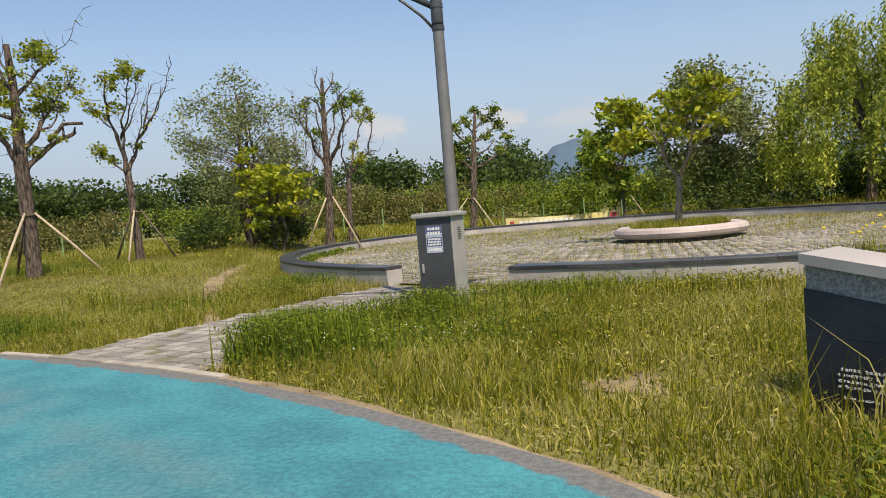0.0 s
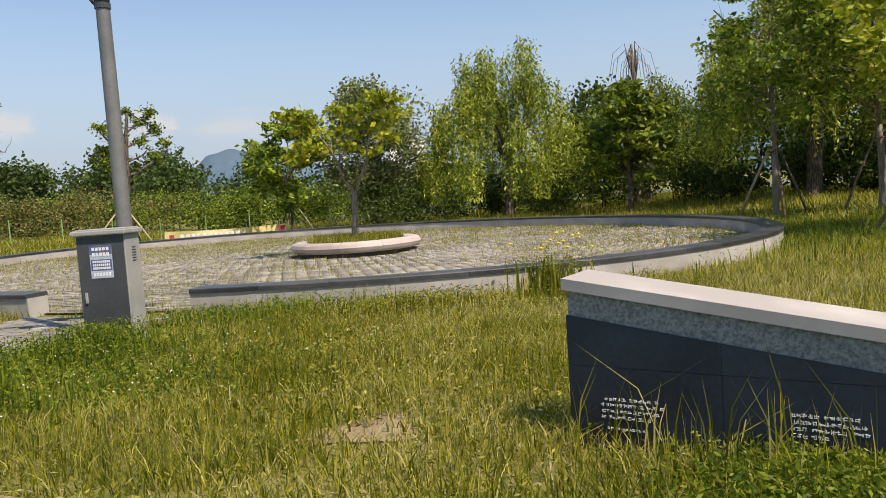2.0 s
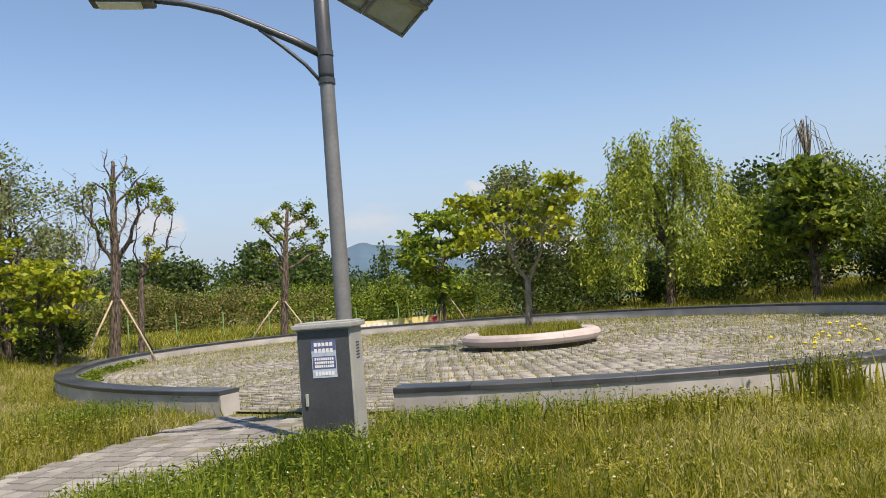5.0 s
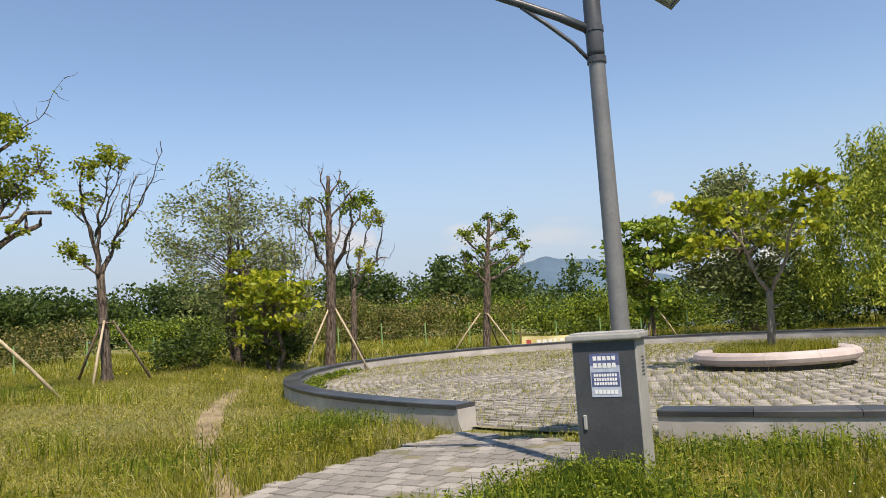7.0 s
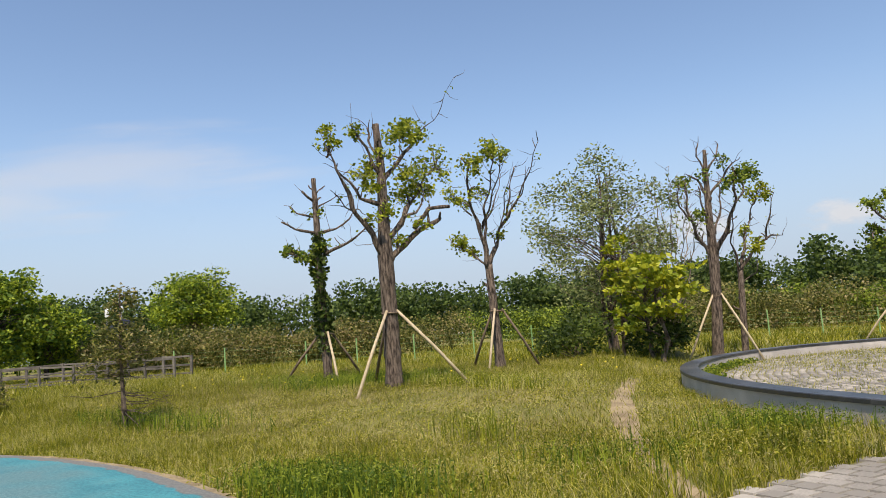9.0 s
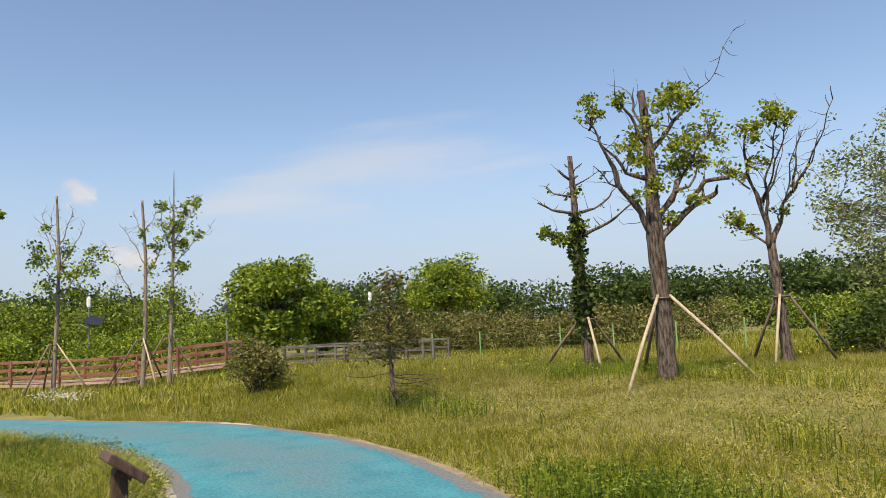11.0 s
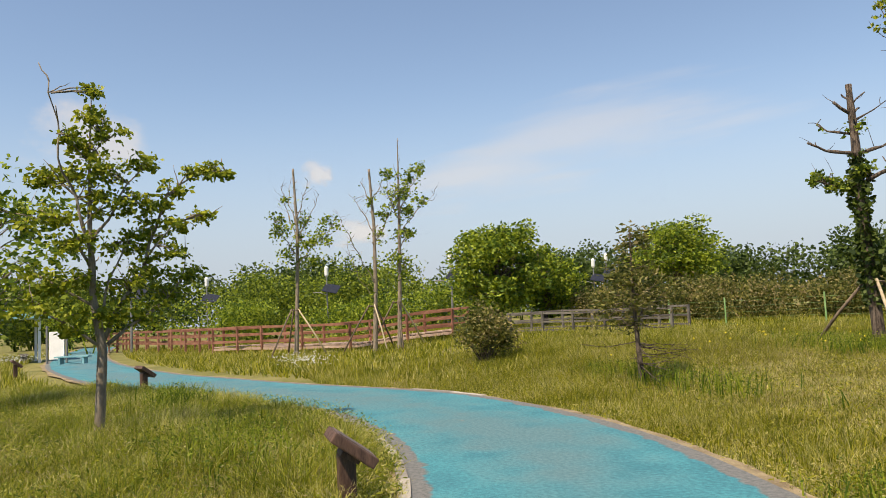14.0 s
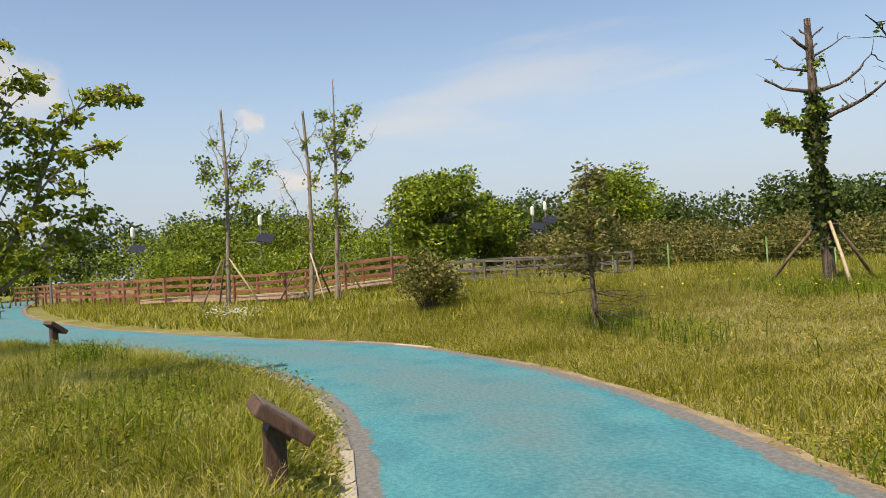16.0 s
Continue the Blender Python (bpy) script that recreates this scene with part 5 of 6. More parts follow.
leafy_tree((-42.2, 20.3), 6.5, 5.4, 0.2, 1.2, M_LEAFB, "broad round tree with dense green crown", 64, clumps=110, leaves=15000, size=0.24, low=0.1, dense=0.24, group="round trees")
leafy_tree((-43.5, 23.6), 4.9, 4.4, 0.16, 1.2, M_LEAFB, "broad round tree with dense green crown", 65, clumps=70, leaves=8000, size=0.24, dense=0.26, low=0.1, group="round trees")
leafy_tree((-65.5, 46.8), 9.4, 9.2, 0.25, 2.5, M_LEAFB, "broad round tree with dense green crown above the scrub", 66, clumps=100, leaves=13000, size=0.32, low=0.2, dense=0.24, group="round trees")
bush((-23.3, 12.75), 1.8, 2.1, M_OLIVE, "upright olive-green shrub in the meadow", 67, 4200, 0.1, clumps=22)


def sparse_conifer(at, h, seed):
    """A thin, half-bare conifer with level branches."""
    rng = np.random.default_rng(seed)
    g = Geo()
    z0 = gz(*at)
    root_flare(g, (*at, z0), (0.05, -0.08), h, 0.055, 0.012, rng, 7)
    pts = []
    for k in range(54):
        s = rng.uniform(0.08, 0.97)
        a = rng.uniform(0, 6.28)
        L = (1 - s * 0.8) * 1.25 * rng.uniform(0.6, 1.1)
        pp = limb(g, (at[0] + 0.05 * s, at[1] - 0.08 * s, z0 + h * s), (math.cos(a), math.sin(a), 0.1 - 0.35 * (1 - s)), L, 0.014, 0.004, rng, 5, 0.12, 0.03, 4)
        for q in (2, 3, 4):
            d = rng.normal(size=3)
            tw = limb(g, pp[q], (d[0], d[1], 0.3), 0.25 * L + 0.08, 0.006, 0.002, rng, 3, 0.2, 0, 3)
            if s > 0.35 and rng.random() < 0.75:
                pts.append(np.array(tw[-1]) + rng.normal(size=(26, 3)) * 0.08)
    return finish_tree("conifer", at, g, M_BARK, [("needles", *leaf_cards(np.concatenate(pts), 0.1, rng, 0.35), M_OLIVE)], "half-bare young conifer with level dead twigs", category="tree")


sparse_conifer((-15.8, 13.12), 2.9, 68)

# ---- scrub and woods beyond ----
_r3 = np.random.default_rng(9)


def band(pts, n, w, h, jitter=2.0):
    line = spline(pts, 1.0)
    out = []
    for _ in range(n):
        p = line[_r3.integers(len(line))] + _r3.normal(size=2) * jitter
        out.append((p[0], p[1], w * _r3.uniform(0.7, 1.3), h * _r3.uniform(0.7, 1.15)))
    return out


woods("scrub_olive", band([(-48, 29), (-40, 28.5), (-34, 30), (-30.5, 34), (-29, 38)], 58, 3.4, 2.4, 1.7), M_OLIVE, "thicket of olive-brown bare-stemmed bushes", 71, 0.13, 1300)
woods("scrub_green", band([(-34, 58), (-18, 58), (-6, 57), (8, 58)], 74, 4.4, 2.9, 2.5), M_LEAF, "band of green bushes beyond the fence", 72, 0.17, 900)
woods("scrub_mixed", band([(-18, 49), (-11, 49), (-5, 52)], 18, 3.8, 3.0, 1.5), M_OLIVE, "mixed low bushes beyond the fence", 73, 0.14, 900)
woods("far_trees", band([(-140, -30), (-130, 10), (-120, 45), (-100, 80), (-70, 105), (-40, 118), (-10, 120)], 170, 9, 10.5, 4), M_FAR, "long row of green trees across the fields", 74, 0.55, 900)
woods("near_trees", band([(-80, -22), (-84, -5), (-80, 12), (-78, 26)], 30, 6.5, 7.4, 3), M_LEAF, "green trees beyond the boardwalk", 75, 0.26, 1200)
woods("low_scrub", band([(-64, -8), (-62, 4), (-58, 16), (-56, 26)], 22, 4.4, 3.6, 2), M_LEAFB, "light green bushes beyond the boardwalk", 76, 0.17, 1100)
woods("right_wood", band([(24, 46), (32, 40), (38, 30), (38, 18), (34, 8)], 44, 6.0, 7.0, 2.5), M_LEAFD, "dark wood beyond the plaza", 77, 0.26, 1500)
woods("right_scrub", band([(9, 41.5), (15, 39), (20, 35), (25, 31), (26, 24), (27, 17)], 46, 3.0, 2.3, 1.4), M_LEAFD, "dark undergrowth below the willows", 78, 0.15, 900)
woods("river_scrub", band([(-2, 47), (2, 49), (13, 50), (20, 52)], 22, 3.2, 3.2, 1.2), M_LEAF, "bushes on the river bank", 79, 0.16, 900)
woods("far_bank", band([(20, 215), (60, 210), (110, 205), (-30, 215)], 46, 14, 11, 5), M_FAR, "trees on the far river bank", 80, 1.0, 260)
woods("behind_trees", band([(14, -22), (0, -26), (-16, -24), (-34, -22), (-50, -20)], 34, 6.5, 7.5, 3), M_LEAF, "row of trees across the meadow", 81, 0.45, 320)
woods("hill_scrub", band([(24, 4), (27, -6), (22, -16)], 18, 5, 6, 2), M_LEAF, "row of trees across the meadow", 82, 0.4, 320)

# ---- boardwalk, fences, signs, far things ----
def railing(name, line, h, mat, label, rails=3, post=0.11, gap=2.0, deck=None, width=1.8, zdeck=0.35, low=None, bar=(0.045, 0.12)):
    """Posts and rails along a line, with a plank deck beside them where one is given."""
    top = thing(name, (*line[0], 0), label, "railing")
    o = Vector((*line[0], 0))
    pts = spline(line, gap)
    for p in pts:
        z = gz(*p)
        part("post", Geo().box((p[0] - o.x, p[1] - o.y, z + (zdeck + h) / 2 - 0.1), (post, post, zdeck + h + 0.2), 20, 0.008), mat, top)
    for a, b in zip(pts, pts[1:]):
        d = b - a
        L, rz = float(np.linalg.norm(d)), math.degrees(math.atan2(d[1], d[0]))
        za, zb = gz(*a), gz(*b)
        c = (a + b) / 2
        tip = -math.degrees(math.atan2(zb - za, L))
        for k in range(rails):
            z = (za + zb) / 2 + zdeck + h * (k + 0.75) / (rails - 0.1)
            part("rail", Geo().box((c[0] - o.x, c[1] - o.y, min(z, (za + zb) / 2 + zdeck + h)), (L + 0.04, bar[0], bar[1]), rz, 0.006, (0, tip, 0)), mat, top)
    return top


def boardwalk(name, line, width, z, mat, label):
    top = thing(name, (*line[0], 0), label, "boardwalk", kind="structure")
    o = line[0]
    pts = spline(line, 0.22)
    d = np.gradient(pts, axis=0)
    d /= np.linalg.norm(d, axis=1)[:, None]
    for p, q in zip(pts, d):
        part("plank", Geo().box((p[0] - o[0] - q[1] * width / 2, p[1] - o[1] + q[0] * width / 2, gz(*p) + z), (0.205, width, 0.05), math.degrees(math.atan2(q[1], q[0]))), mat, top)
    for s in (0.05, width - 0.05):
        side = np.stack((pts[:, 0] - d[:, 1] * s, pts[:, 1] + d[:, 0] * s), 1)
        part("beam", Geo().tube([(x - o[0], y - o[1], gz(x, y) + z - 0.13) for x, y in side[::4]], 0.09, 4), mat, top)
    return top


BR = [(-66.0, -3.5), (-54.7, 1.0), (-45.2, 5.2), (-42.6, 7.6), (-39.6, 11.6), (-38.0, 16.3)]
BR2 = [(x - 1.9 * 0.75, y + 1.9 * 0.66) for x, y in BR]
railing("boardwalk_railing", BR, 1.05, M_BRIDGE, "red-brown wooden railing of a boardwalk, near side", 3, zdeck=0.35)
railing("boardwalk_railing", BR2, 1.05, M_BRIDGE, "red-brown wooden railing of a boardwalk, far side", 3, zdeck=0.35)
boardwalk("boardwalk", BR[2:], 1.9, 0.38, M_DECK, "pale pinkish plank boardwalk across the meadow")
GR = [(-34.8, 16.9), (-32.6, 18.6), (-30.2, 20.2), (-27.4, 21.4)]
railing("ramp_railing", GR, 1.0, M_GREYW, "weathered grey wooden ramp railing, near side", 3, zdeck=-0.1, gap=1.7, bar=(0.04, 0.075), post=0.09)
railing("ramp_railing", [(x - 1.0, y + 1.4) for x, y in GR], 1.0, M_GREYW, "weathered grey wooden ramp railing, far side", 3, zdeck=0.0, gap=1.7, bar=(0.04, 0.075), post=0.09)
boardwalk("ramp", GR, 1.6, 0.02, M_GREYW, "weathered plank ramp between grey railings")

# green wire fence behind the trees
fence = thing("wire_fence", (-30.0, 23.0, 0), "green wire fence with slim posts beyond the trees", "fence")
_fl = spline([(-30.0, 23.0), (-25.0, 26.0), (-18.0, 32.5), (-10.0, 38.5), (0.0, 43.5), (12.0, 44.5)], 2.0)
for _p in _fl:
    part("post", Geo().tube([(_p[0] + 30, _p[1] - 23, gz(*_p) - 0.1), (_p[0] + 30, _p[1] - 23, gz(*_p) + 1.2)], 0.03, 8), M_FENCE, fence)
for _z in np.linspace(0.2, 1.05, 5):
    part("wire", Geo().tube([(p[0] + 30, p[1] - 23, gz(*p) + _z) for p in _fl], 0.0035, 4), M_FENCE, fence)

# banner strung behind the plaza wall
banner = thing("banner", (-3.3, 37.2, 0.02), "yellow printed banner strung low behind the ring wall", "banner")
_v, _f = [], []
for _k in range(25):
    _s = _k / 24
    for _z in (0.0, 0.33, 0.66):
        _v.append((5.3 * _s, -0.1 * _s + 0.05 * math.sin(_s * 14 + _z * 2), 0.1 + _z * 0.7 - 0.06 * math.sin(math.pi * _s)))
_f = [(3 * k + j, 3 * k + 3 + j, 3 * k + 4 + j, 3 * k + 1 + j) for k in range(24) for j in range(2)]
part("cloth", Geo().add(_v, _f), M_BANNER, banner, smooth=True)
for _k in range(16):
    part("print_mark", Geo().box((0.75 + 0.24 * _k, -0.07, 0.31), (0.16, 0.008, 0.16)), M_LETTER, banner)
part("print_end", Geo().box((5.08, -0.13, 0.32), (0.3, 0.008, 0.36)), M_RED, banner, "red printed end")
part("print_start", Geo().box((0.3, -0.06, 0.3), (0.2, 0.008, 0.2)), M_RED, banner, "red printed mark")
for _x in (-0.05, 5.35):
    part("stick", Geo().tube([(_x, 0, -0.3), (_x, 0, 0.85)], 0.02, 6), M_SHADED_DARK, banner)


def sign(x, y, rz, label):
    """A slanted wooden reading board on a squared post."""
    s = thing("sign_board", (x, y, gz(x, y) - 0.09), label, "sign", "path signs", rz=rz)
    part("post", Geo().box((0, -0.02, 0.26), (0.16, 0.13, 0.72), 0, 0.012), M_SIGN, s)
    b = part("board", Geo().box((0, 0.02, 0.665), (0.42, 0.4, 0.085), 0, 0.012, (-36, 0, 0)), M_SIGN, s)
    part("face", Geo().box((0, 0.045, 0.703), (0.37, 0.34, 0.012), 0, 0.003, (-36, 0, 0)), M_SIGNT, b, "faded printed face")
    part("bracket", Geo().box((0, 0.0, 0.6), (0.22, 0.16, 0.04), 0, 0.006, (-30, 0, 0)), M_SIGN, s)


sign(-9.45, 6.74, 0, "slanted dark wooden reading board on a post by the path")
sign(-22.5, 4.0, 28, "slanted dark wooden reading board on a post, further along the path")
sign(-33.0, -1.2, 20, "slanted dark wooden reading board on a post, far along the path")


def solar_lamp(x, y, h, rz):
    """A distant hybrid lamp: pole, panel, white turbine and lamp arm."""
    s = thing("solar_lamp", (x, y, gz(x, y)), "distant lamp post with solar panel and white turbine", "street lamp", "hybrid solar lamps", rz=rz)
    part("pole", Geo().tube([(0, 0, 0), (0, 0, h)], [0.09, 0.05], 8), M_STEEL, s)
    part("panel", Geo().box((0.45, -0.25, h - 0.9), (1.25, 0.95, 0.05), 0, 0.0, (40, 12, 0)), M_CELL, s, "tilted dark solar panel")
    part("turbine", Geo().tube([(0, 0, h), (0, 0, h + 0.15), (0, 0, h + 0.75), (0, 0, h + 0.9)], [0.05, 0.17, 0.17, 0.04], 8), M_WHITE, s, "white upright turbine")
    part("arm", Geo().tube([(0, 0, h - 1.4), (-0.6, 0, h - 1.15), (-1.2, 0, h - 1.15)], 0.03, 6), M_STEEL, s)


for _a in ((-52.0, 20.6, 4.6, 62), (-62.0, 13.5, 4.8, 60), (-66.0, 40.0, 5.2, 50), (-64.0, 37.6, 4.6, 50), (-70.0, 4.4, 4.8, 65), (-56.0, 0.0, 4.8, 65)):
    solar_lamp(*_a)

# car far across the meadow
car = thing("car", (-66.0, 24.5, gz(-66.0, 24.5)), "dark parked car half hidden beyond the boardwalk", "car", rz=70)
_prof = [(-2.1, 0.35), (2.1, 0.35), (2.15, 0.75), (1.2, 0.95), (0.6, 1.45), (-1.0, 1.48), (-1.7, 1.0), (-2.15, 0.92)]
_n = len(_prof)
part("body", Geo().add([(x, -0.85, z) for x, z in _prof] + [(x, 0.85, z) for x, z in _prof], [tuple(range(_n)), tuple(range(2 * _n - 1, _n - 1, -1))] + [(i, i + _n, (i + 1) % _n + _n, (i + 1) % _n) for i in range(_n)]), M_CAB, car)
for _s in (-0.86, 0.86):
    part("window", Geo().box((-0.2, _s, 1.18), (1.5, 0.02, 0.34), 0, 0.005), M_CELL, car)
part("windscreen", Geo().box((0.93, 0, 1.21), (0.04, 1.5, 0.6), 0, 0.005, (0, -50, 0)), M_CELL, car, "pale reflecting windscreen")
for _x in (-1.3, 1.35):
    for _s in (-0.78, 0.78):
        part("wheel", Geo().tube([(_x, _s - 0.1, 0.32), (_x, _s + 0.1, 0.32)], 0.32, 14), M_BLACK, car)

# rest shelter, booth and bench at the path's far end
sh = thing("shelter", (-51.3, -5.8, gz(-51.3, -5.8)), "open rest shelter with teal roof and pale posts", "shelter", rz=15)
for _x in (-1.8, 1.8):
    for _y in (-1.3, 1.3):
        part("post", Geo().box((_x, _y, 1.2), (0.14, 0.14, 2.5), 0, 0.01), M_WHITE, sh)
part("roof", Geo().add([(-2.5, -2, 2.45), (2.5, -2, 2.45), (2.5, 2, 2.45), (-2.5, 2, 2.45), (-2.4, 0, 3.0), (2.4, 0, 3.0)], [(0, 1, 5, 4), (2, 3, 4, 5), (1, 2, 5), (3, 0, 4), (3, 2, 1, 0)]), M_TEALROOF, sh, "teal sheet roof")
part("bench_top", Geo().box((0, 0.6, 0.45), (2.6, 0.4, 0.06), 0, 0.01), M_DECK, sh)
part("bench_leg", Geo().box((0, 0.6, 0.2), (2.2, 0.3, 0.44)), M_GREYW, sh)
board = thing("notice_panel", (-45.8, -2.4, gz(-45.8, -2.4)), "white notice panel standing beside the path", "panel", rz=70)
part("panel", Geo().box((0, 0, 0.95), (0.8, 0.07, 1.4), 0, 0.01), M_WHITE, board)
for _x in (-0.52, 0.52):
    part("post", Geo().box((_x, 0, 0.95), (0.09, 0.1, 2.0), 0, 0.008), M_STEEL, board)
bench = thing("bench", (-43.8, -1.3, gz(-43.8, -1.3)), "low teal-painted bench beside the path", "bench", rz=70)
part("seat", Geo().box((0, 0, 0.4), (1.7, 0.42, 0.07), 0, 0.01), M_TEALROOF, bench)
for _x in (-0.6, 0.6):
    part("leg", Geo().box((_x, 0, 0.18), (0.1, 0.36, 0.4), 0, 0.008), M_TEALROOF, bench)

# apartment blocks on the horizon
for _k, (_x, _y, _h) in enumerate(((86, 610, 42), (104, 622, 48), (122, 605, 40))):
    ap = thing("apartment_building", (_x, _y, -3), "pale apartment block far across the river", "building", "far apartment blocks")
    part("wall", Geo().box((0, 0, _h / 2), (13, 12, _h)), M_WHITE, ap)
    part("roof", Geo().box((0, 0, _h + 1.2), (6, 6, 2.6)), M_GRANITE, ap)
    for _r in range(9):
        for _c in range(4):
            part("window", Geo().box((-4.6 + 3.05 * _c, -6.02, 4 + _r * (_h - 6) / 9), (1.9, 0.1, 2.0)), M_CELL, ap)

# ---- clouds: flat drifts high beyond the hills ----
def cloud_material(name, scale, lo, hi, alpha, flat):
    m = bpy.data.materials.new(name)
    m.use_nodes = True
    nt = m.node_tree
    N, L = nt.nodes, nt.links
    co = N.new("ShaderNodeTexCoord")
    mp = N.new("ShaderNodeMapping")
    mp.inputs["Scale"].default_value = flat
    L.new(co.outputs["UV"], mp.inputs["Vector"])
    n = N.new("ShaderNodeTexNoise")
    n.inputs["Scale"].default_value, n.inputs["Detail"].default_value, n.inputs["Roughness"].default_value = scale, 7, 0.55
    L.new(mp.outputs["Vector"], n.inputs["Vector"])
    c0 = N.new("ShaderNodeVectorMath")
    c0.operation = "DISTANCE"
    c0.inputs[1].default_value = (0.5, 0.5, 0)
    L.new(co.outputs["UV"], c0.inputs[0])
    k = N.new("ShaderNodeMath")
    k.operation = "MULTIPLY_ADD"
    k.inputs[1].default_value = -1.25
    L.new(c0.outputs["Value"], k.inputs[0])
    L.new(n.outputs["Fac"], k.inputs[2])
    r = N.new("ShaderNodeMapRange")
    r.interpolation_type = "SMOOTHSTEP"
    r.inputs[1].default_value, r.inputs[2].default_value, r.inputs[4].default_value = lo, hi, alpha
    L.new(k.outputs[0], r.inputs[0])
    # emission stands in for the sunlight on the cloud
    e = N.new("ShaderNodeEmission")
    e.inputs["Color"].default_value, e.inputs["Strength"].default_value = (0.96, 0.97, 1.0, 1), 0.56
    t = N.new("ShaderNodeBsdfTransparent")
    mx = N.new("ShaderNodeMixShader")
    L.new(r.outputs[0], mx.inputs["Fac"])
    L.new(t.outputs[0], mx.inputs[1])
    L.new(e.outputs[0], mx.inputs[2])
    L.new(mx.outputs[0], N["Material Output"].inputs["Surface"])
    return m


M_CIRRUS = cloud_material("cirrus", 2.4, 0.1, 0.5, 0.34, (1, 1.6, 1))
M_PUFF = cloud_material("cumulus", 3.2, 0.06, 0.42, 0.55, (1, 1, 1))


def haze_band():
    """Added glowing wall, pale haze over the bright horizon all round, thinning upwards."""
    m = bpy.data.materials.new("horizon_haze_glow")
    m.use_nodes = True
    nt = m.node_tree
    N, L = nt.nodes, nt.links
    co = N.new("ShaderNodeTexCoord")
    sp = N.new("ShaderNodeSeparateXYZ")
    L.new(co.outputs["UV"], sp.inputs[0])
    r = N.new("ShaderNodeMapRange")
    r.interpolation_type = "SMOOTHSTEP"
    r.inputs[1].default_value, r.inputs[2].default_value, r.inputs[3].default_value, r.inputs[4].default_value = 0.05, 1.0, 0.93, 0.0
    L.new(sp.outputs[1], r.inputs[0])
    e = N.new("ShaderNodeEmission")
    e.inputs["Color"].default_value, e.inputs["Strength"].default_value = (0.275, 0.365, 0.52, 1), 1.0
    t = N.new("ShaderNodeBsdfTransparent")
    mx = N.new("ShaderNodeMixShader")
    L.new(r.outputs[0], mx.inputs["Fac"])
    L.new(t.outputs[0], mx.inputs[1])
    L.new(e.outputs[0], mx.inputs[2])
    L.new(mx.outputs[0], N["Material Output"].inputs["Surface"])
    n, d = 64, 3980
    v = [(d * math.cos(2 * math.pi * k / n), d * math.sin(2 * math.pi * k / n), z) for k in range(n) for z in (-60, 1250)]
    me = Geo().add(v, [(2 * k, 2 * ((k + 1) % n), 2 * ((k + 1) % n) + 1, 2 * k + 1) for k in range(n)]).mesh("backdrop_haze_glow", m)
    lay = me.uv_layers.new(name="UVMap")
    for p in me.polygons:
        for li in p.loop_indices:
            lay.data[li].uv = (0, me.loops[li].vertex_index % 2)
    ob = tagged(new("backdrop_haze_glow", me), "added glowing band that paints pale blue haze above the horizon", "haze", kind="structure")
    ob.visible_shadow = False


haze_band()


def cloud(az, elev, w, h, mat, tilt, d=3900):
    """A drift of cloud: bearing from +y to +x, elevation, size in degrees."""
    a, e = radians(az), radians(elev)
    c = Vector((math.sin(a) * math.cos(e), math.cos(a) * math.cos(e), math.sin(e))) * d
    right = Vector((math.cos(a), -math.sin(a), 0))
    up = right.cross(c).normalized()
    rr = right * math.cos(radians(tilt)) + up * math.sin(radians(tilt))
    uu = up * math.cos(radians(tilt)) - right * math.sin(radians(tilt))
    sw, sh_ = math.tan(radians(w / 2)) * d, math.tan(radians(h / 2)) * d
    v = [c - rr * sw - uu * sh_, c + rr * sw - uu * sh_, c + rr * sw + uu * sh_, c - rr * sw + uu * sh_]
    me = Geo().add(v, [(0, 1, 2, 3)]).mesh("cloud", mat)
    lay = me.uv_layers.new(name="UVMap")
    for i, q in enumerate(((0, 0), (1, 0), (1, 1), (0, 1))):
        lay.data[i].uv = q
    ob = tagged(new("backdrop_cloud", me), "thin white cloud in the sky", "cloud", "clouds", "structure")
    ob.visible_shadow = False


for _c in ((-63, 12.5, 46, 11, M_CIRRUS, 7), (-72, 10, 30, 7, M_CIRRUS, 5), (-19.5, 6.4, 9, 4.5, M_PUFF, 0), (-10, 6.2, 8, 3.6, M_PUFF, 0), (4.6, 7.8, 3.4, 2.2, M_PUFF, 4), (-83, 11, 4.4, 3.6, M_PUFF, 0),
           (-80, 6.5, 8, 3.5, M_PUFF, 0), (-99, 13, 13, 10, M_PUFF, 0), (-4, 5.5, 16, 5, M_CIRRUS, 0)):
    cloud(*_c)

# ---- kerbs, pavers, setts ----
def kerb_line(name, edge, normal, i0, i1, label, skip):
    top = thing(name, (0, 0, 0), label, "kerb", kind="structure")
    rng = np.random.default_rng(3)
    i = i0
    while i < i1:
        j = min(i + 3, i1)
        if rng.random() > skip(edge[i]):
            pa, pb = edge[i], edge[j]
            d = pb - pa
            L = float(np.linalg.norm(d)) - 0.012
            c = (pa + pb) / 2
            n = np.array((-d[1], d[0])) / np.linalg.norm(d) * normal
            c = c + n * (0.03 + 0.03 * rng.random())
            part("kerb_stone", Geo().box((c[0], c[1], 0.02 * rng.random() - 0.066), (L, 0.11, 0.15), math.degrees(math.atan2(d[1], d[0])), 0.012), M_KERB, top)
        i = j
    return top


def idx(edge, x):
    return int(np.argmin(np.abs(edge[:, 0] - x)))


kerb_line("kerb_right", EDGE_R, -1, idx(EDGE_R, 4.4), idx(EDGE_R, -24), "pale concrete edging, half buried, along the path", lambda p: 0.1 if -4.4 < p[0] < -0.4 or -18 < p[0] < -16.2 else 1.1)
kerb_line("kerb_left", EDGE_L, 1, idx(EDGE_L, 1.5), idx(EDGE_L, -16), "pale concrete edging, half buried, along the path", lambda p: 0.15)

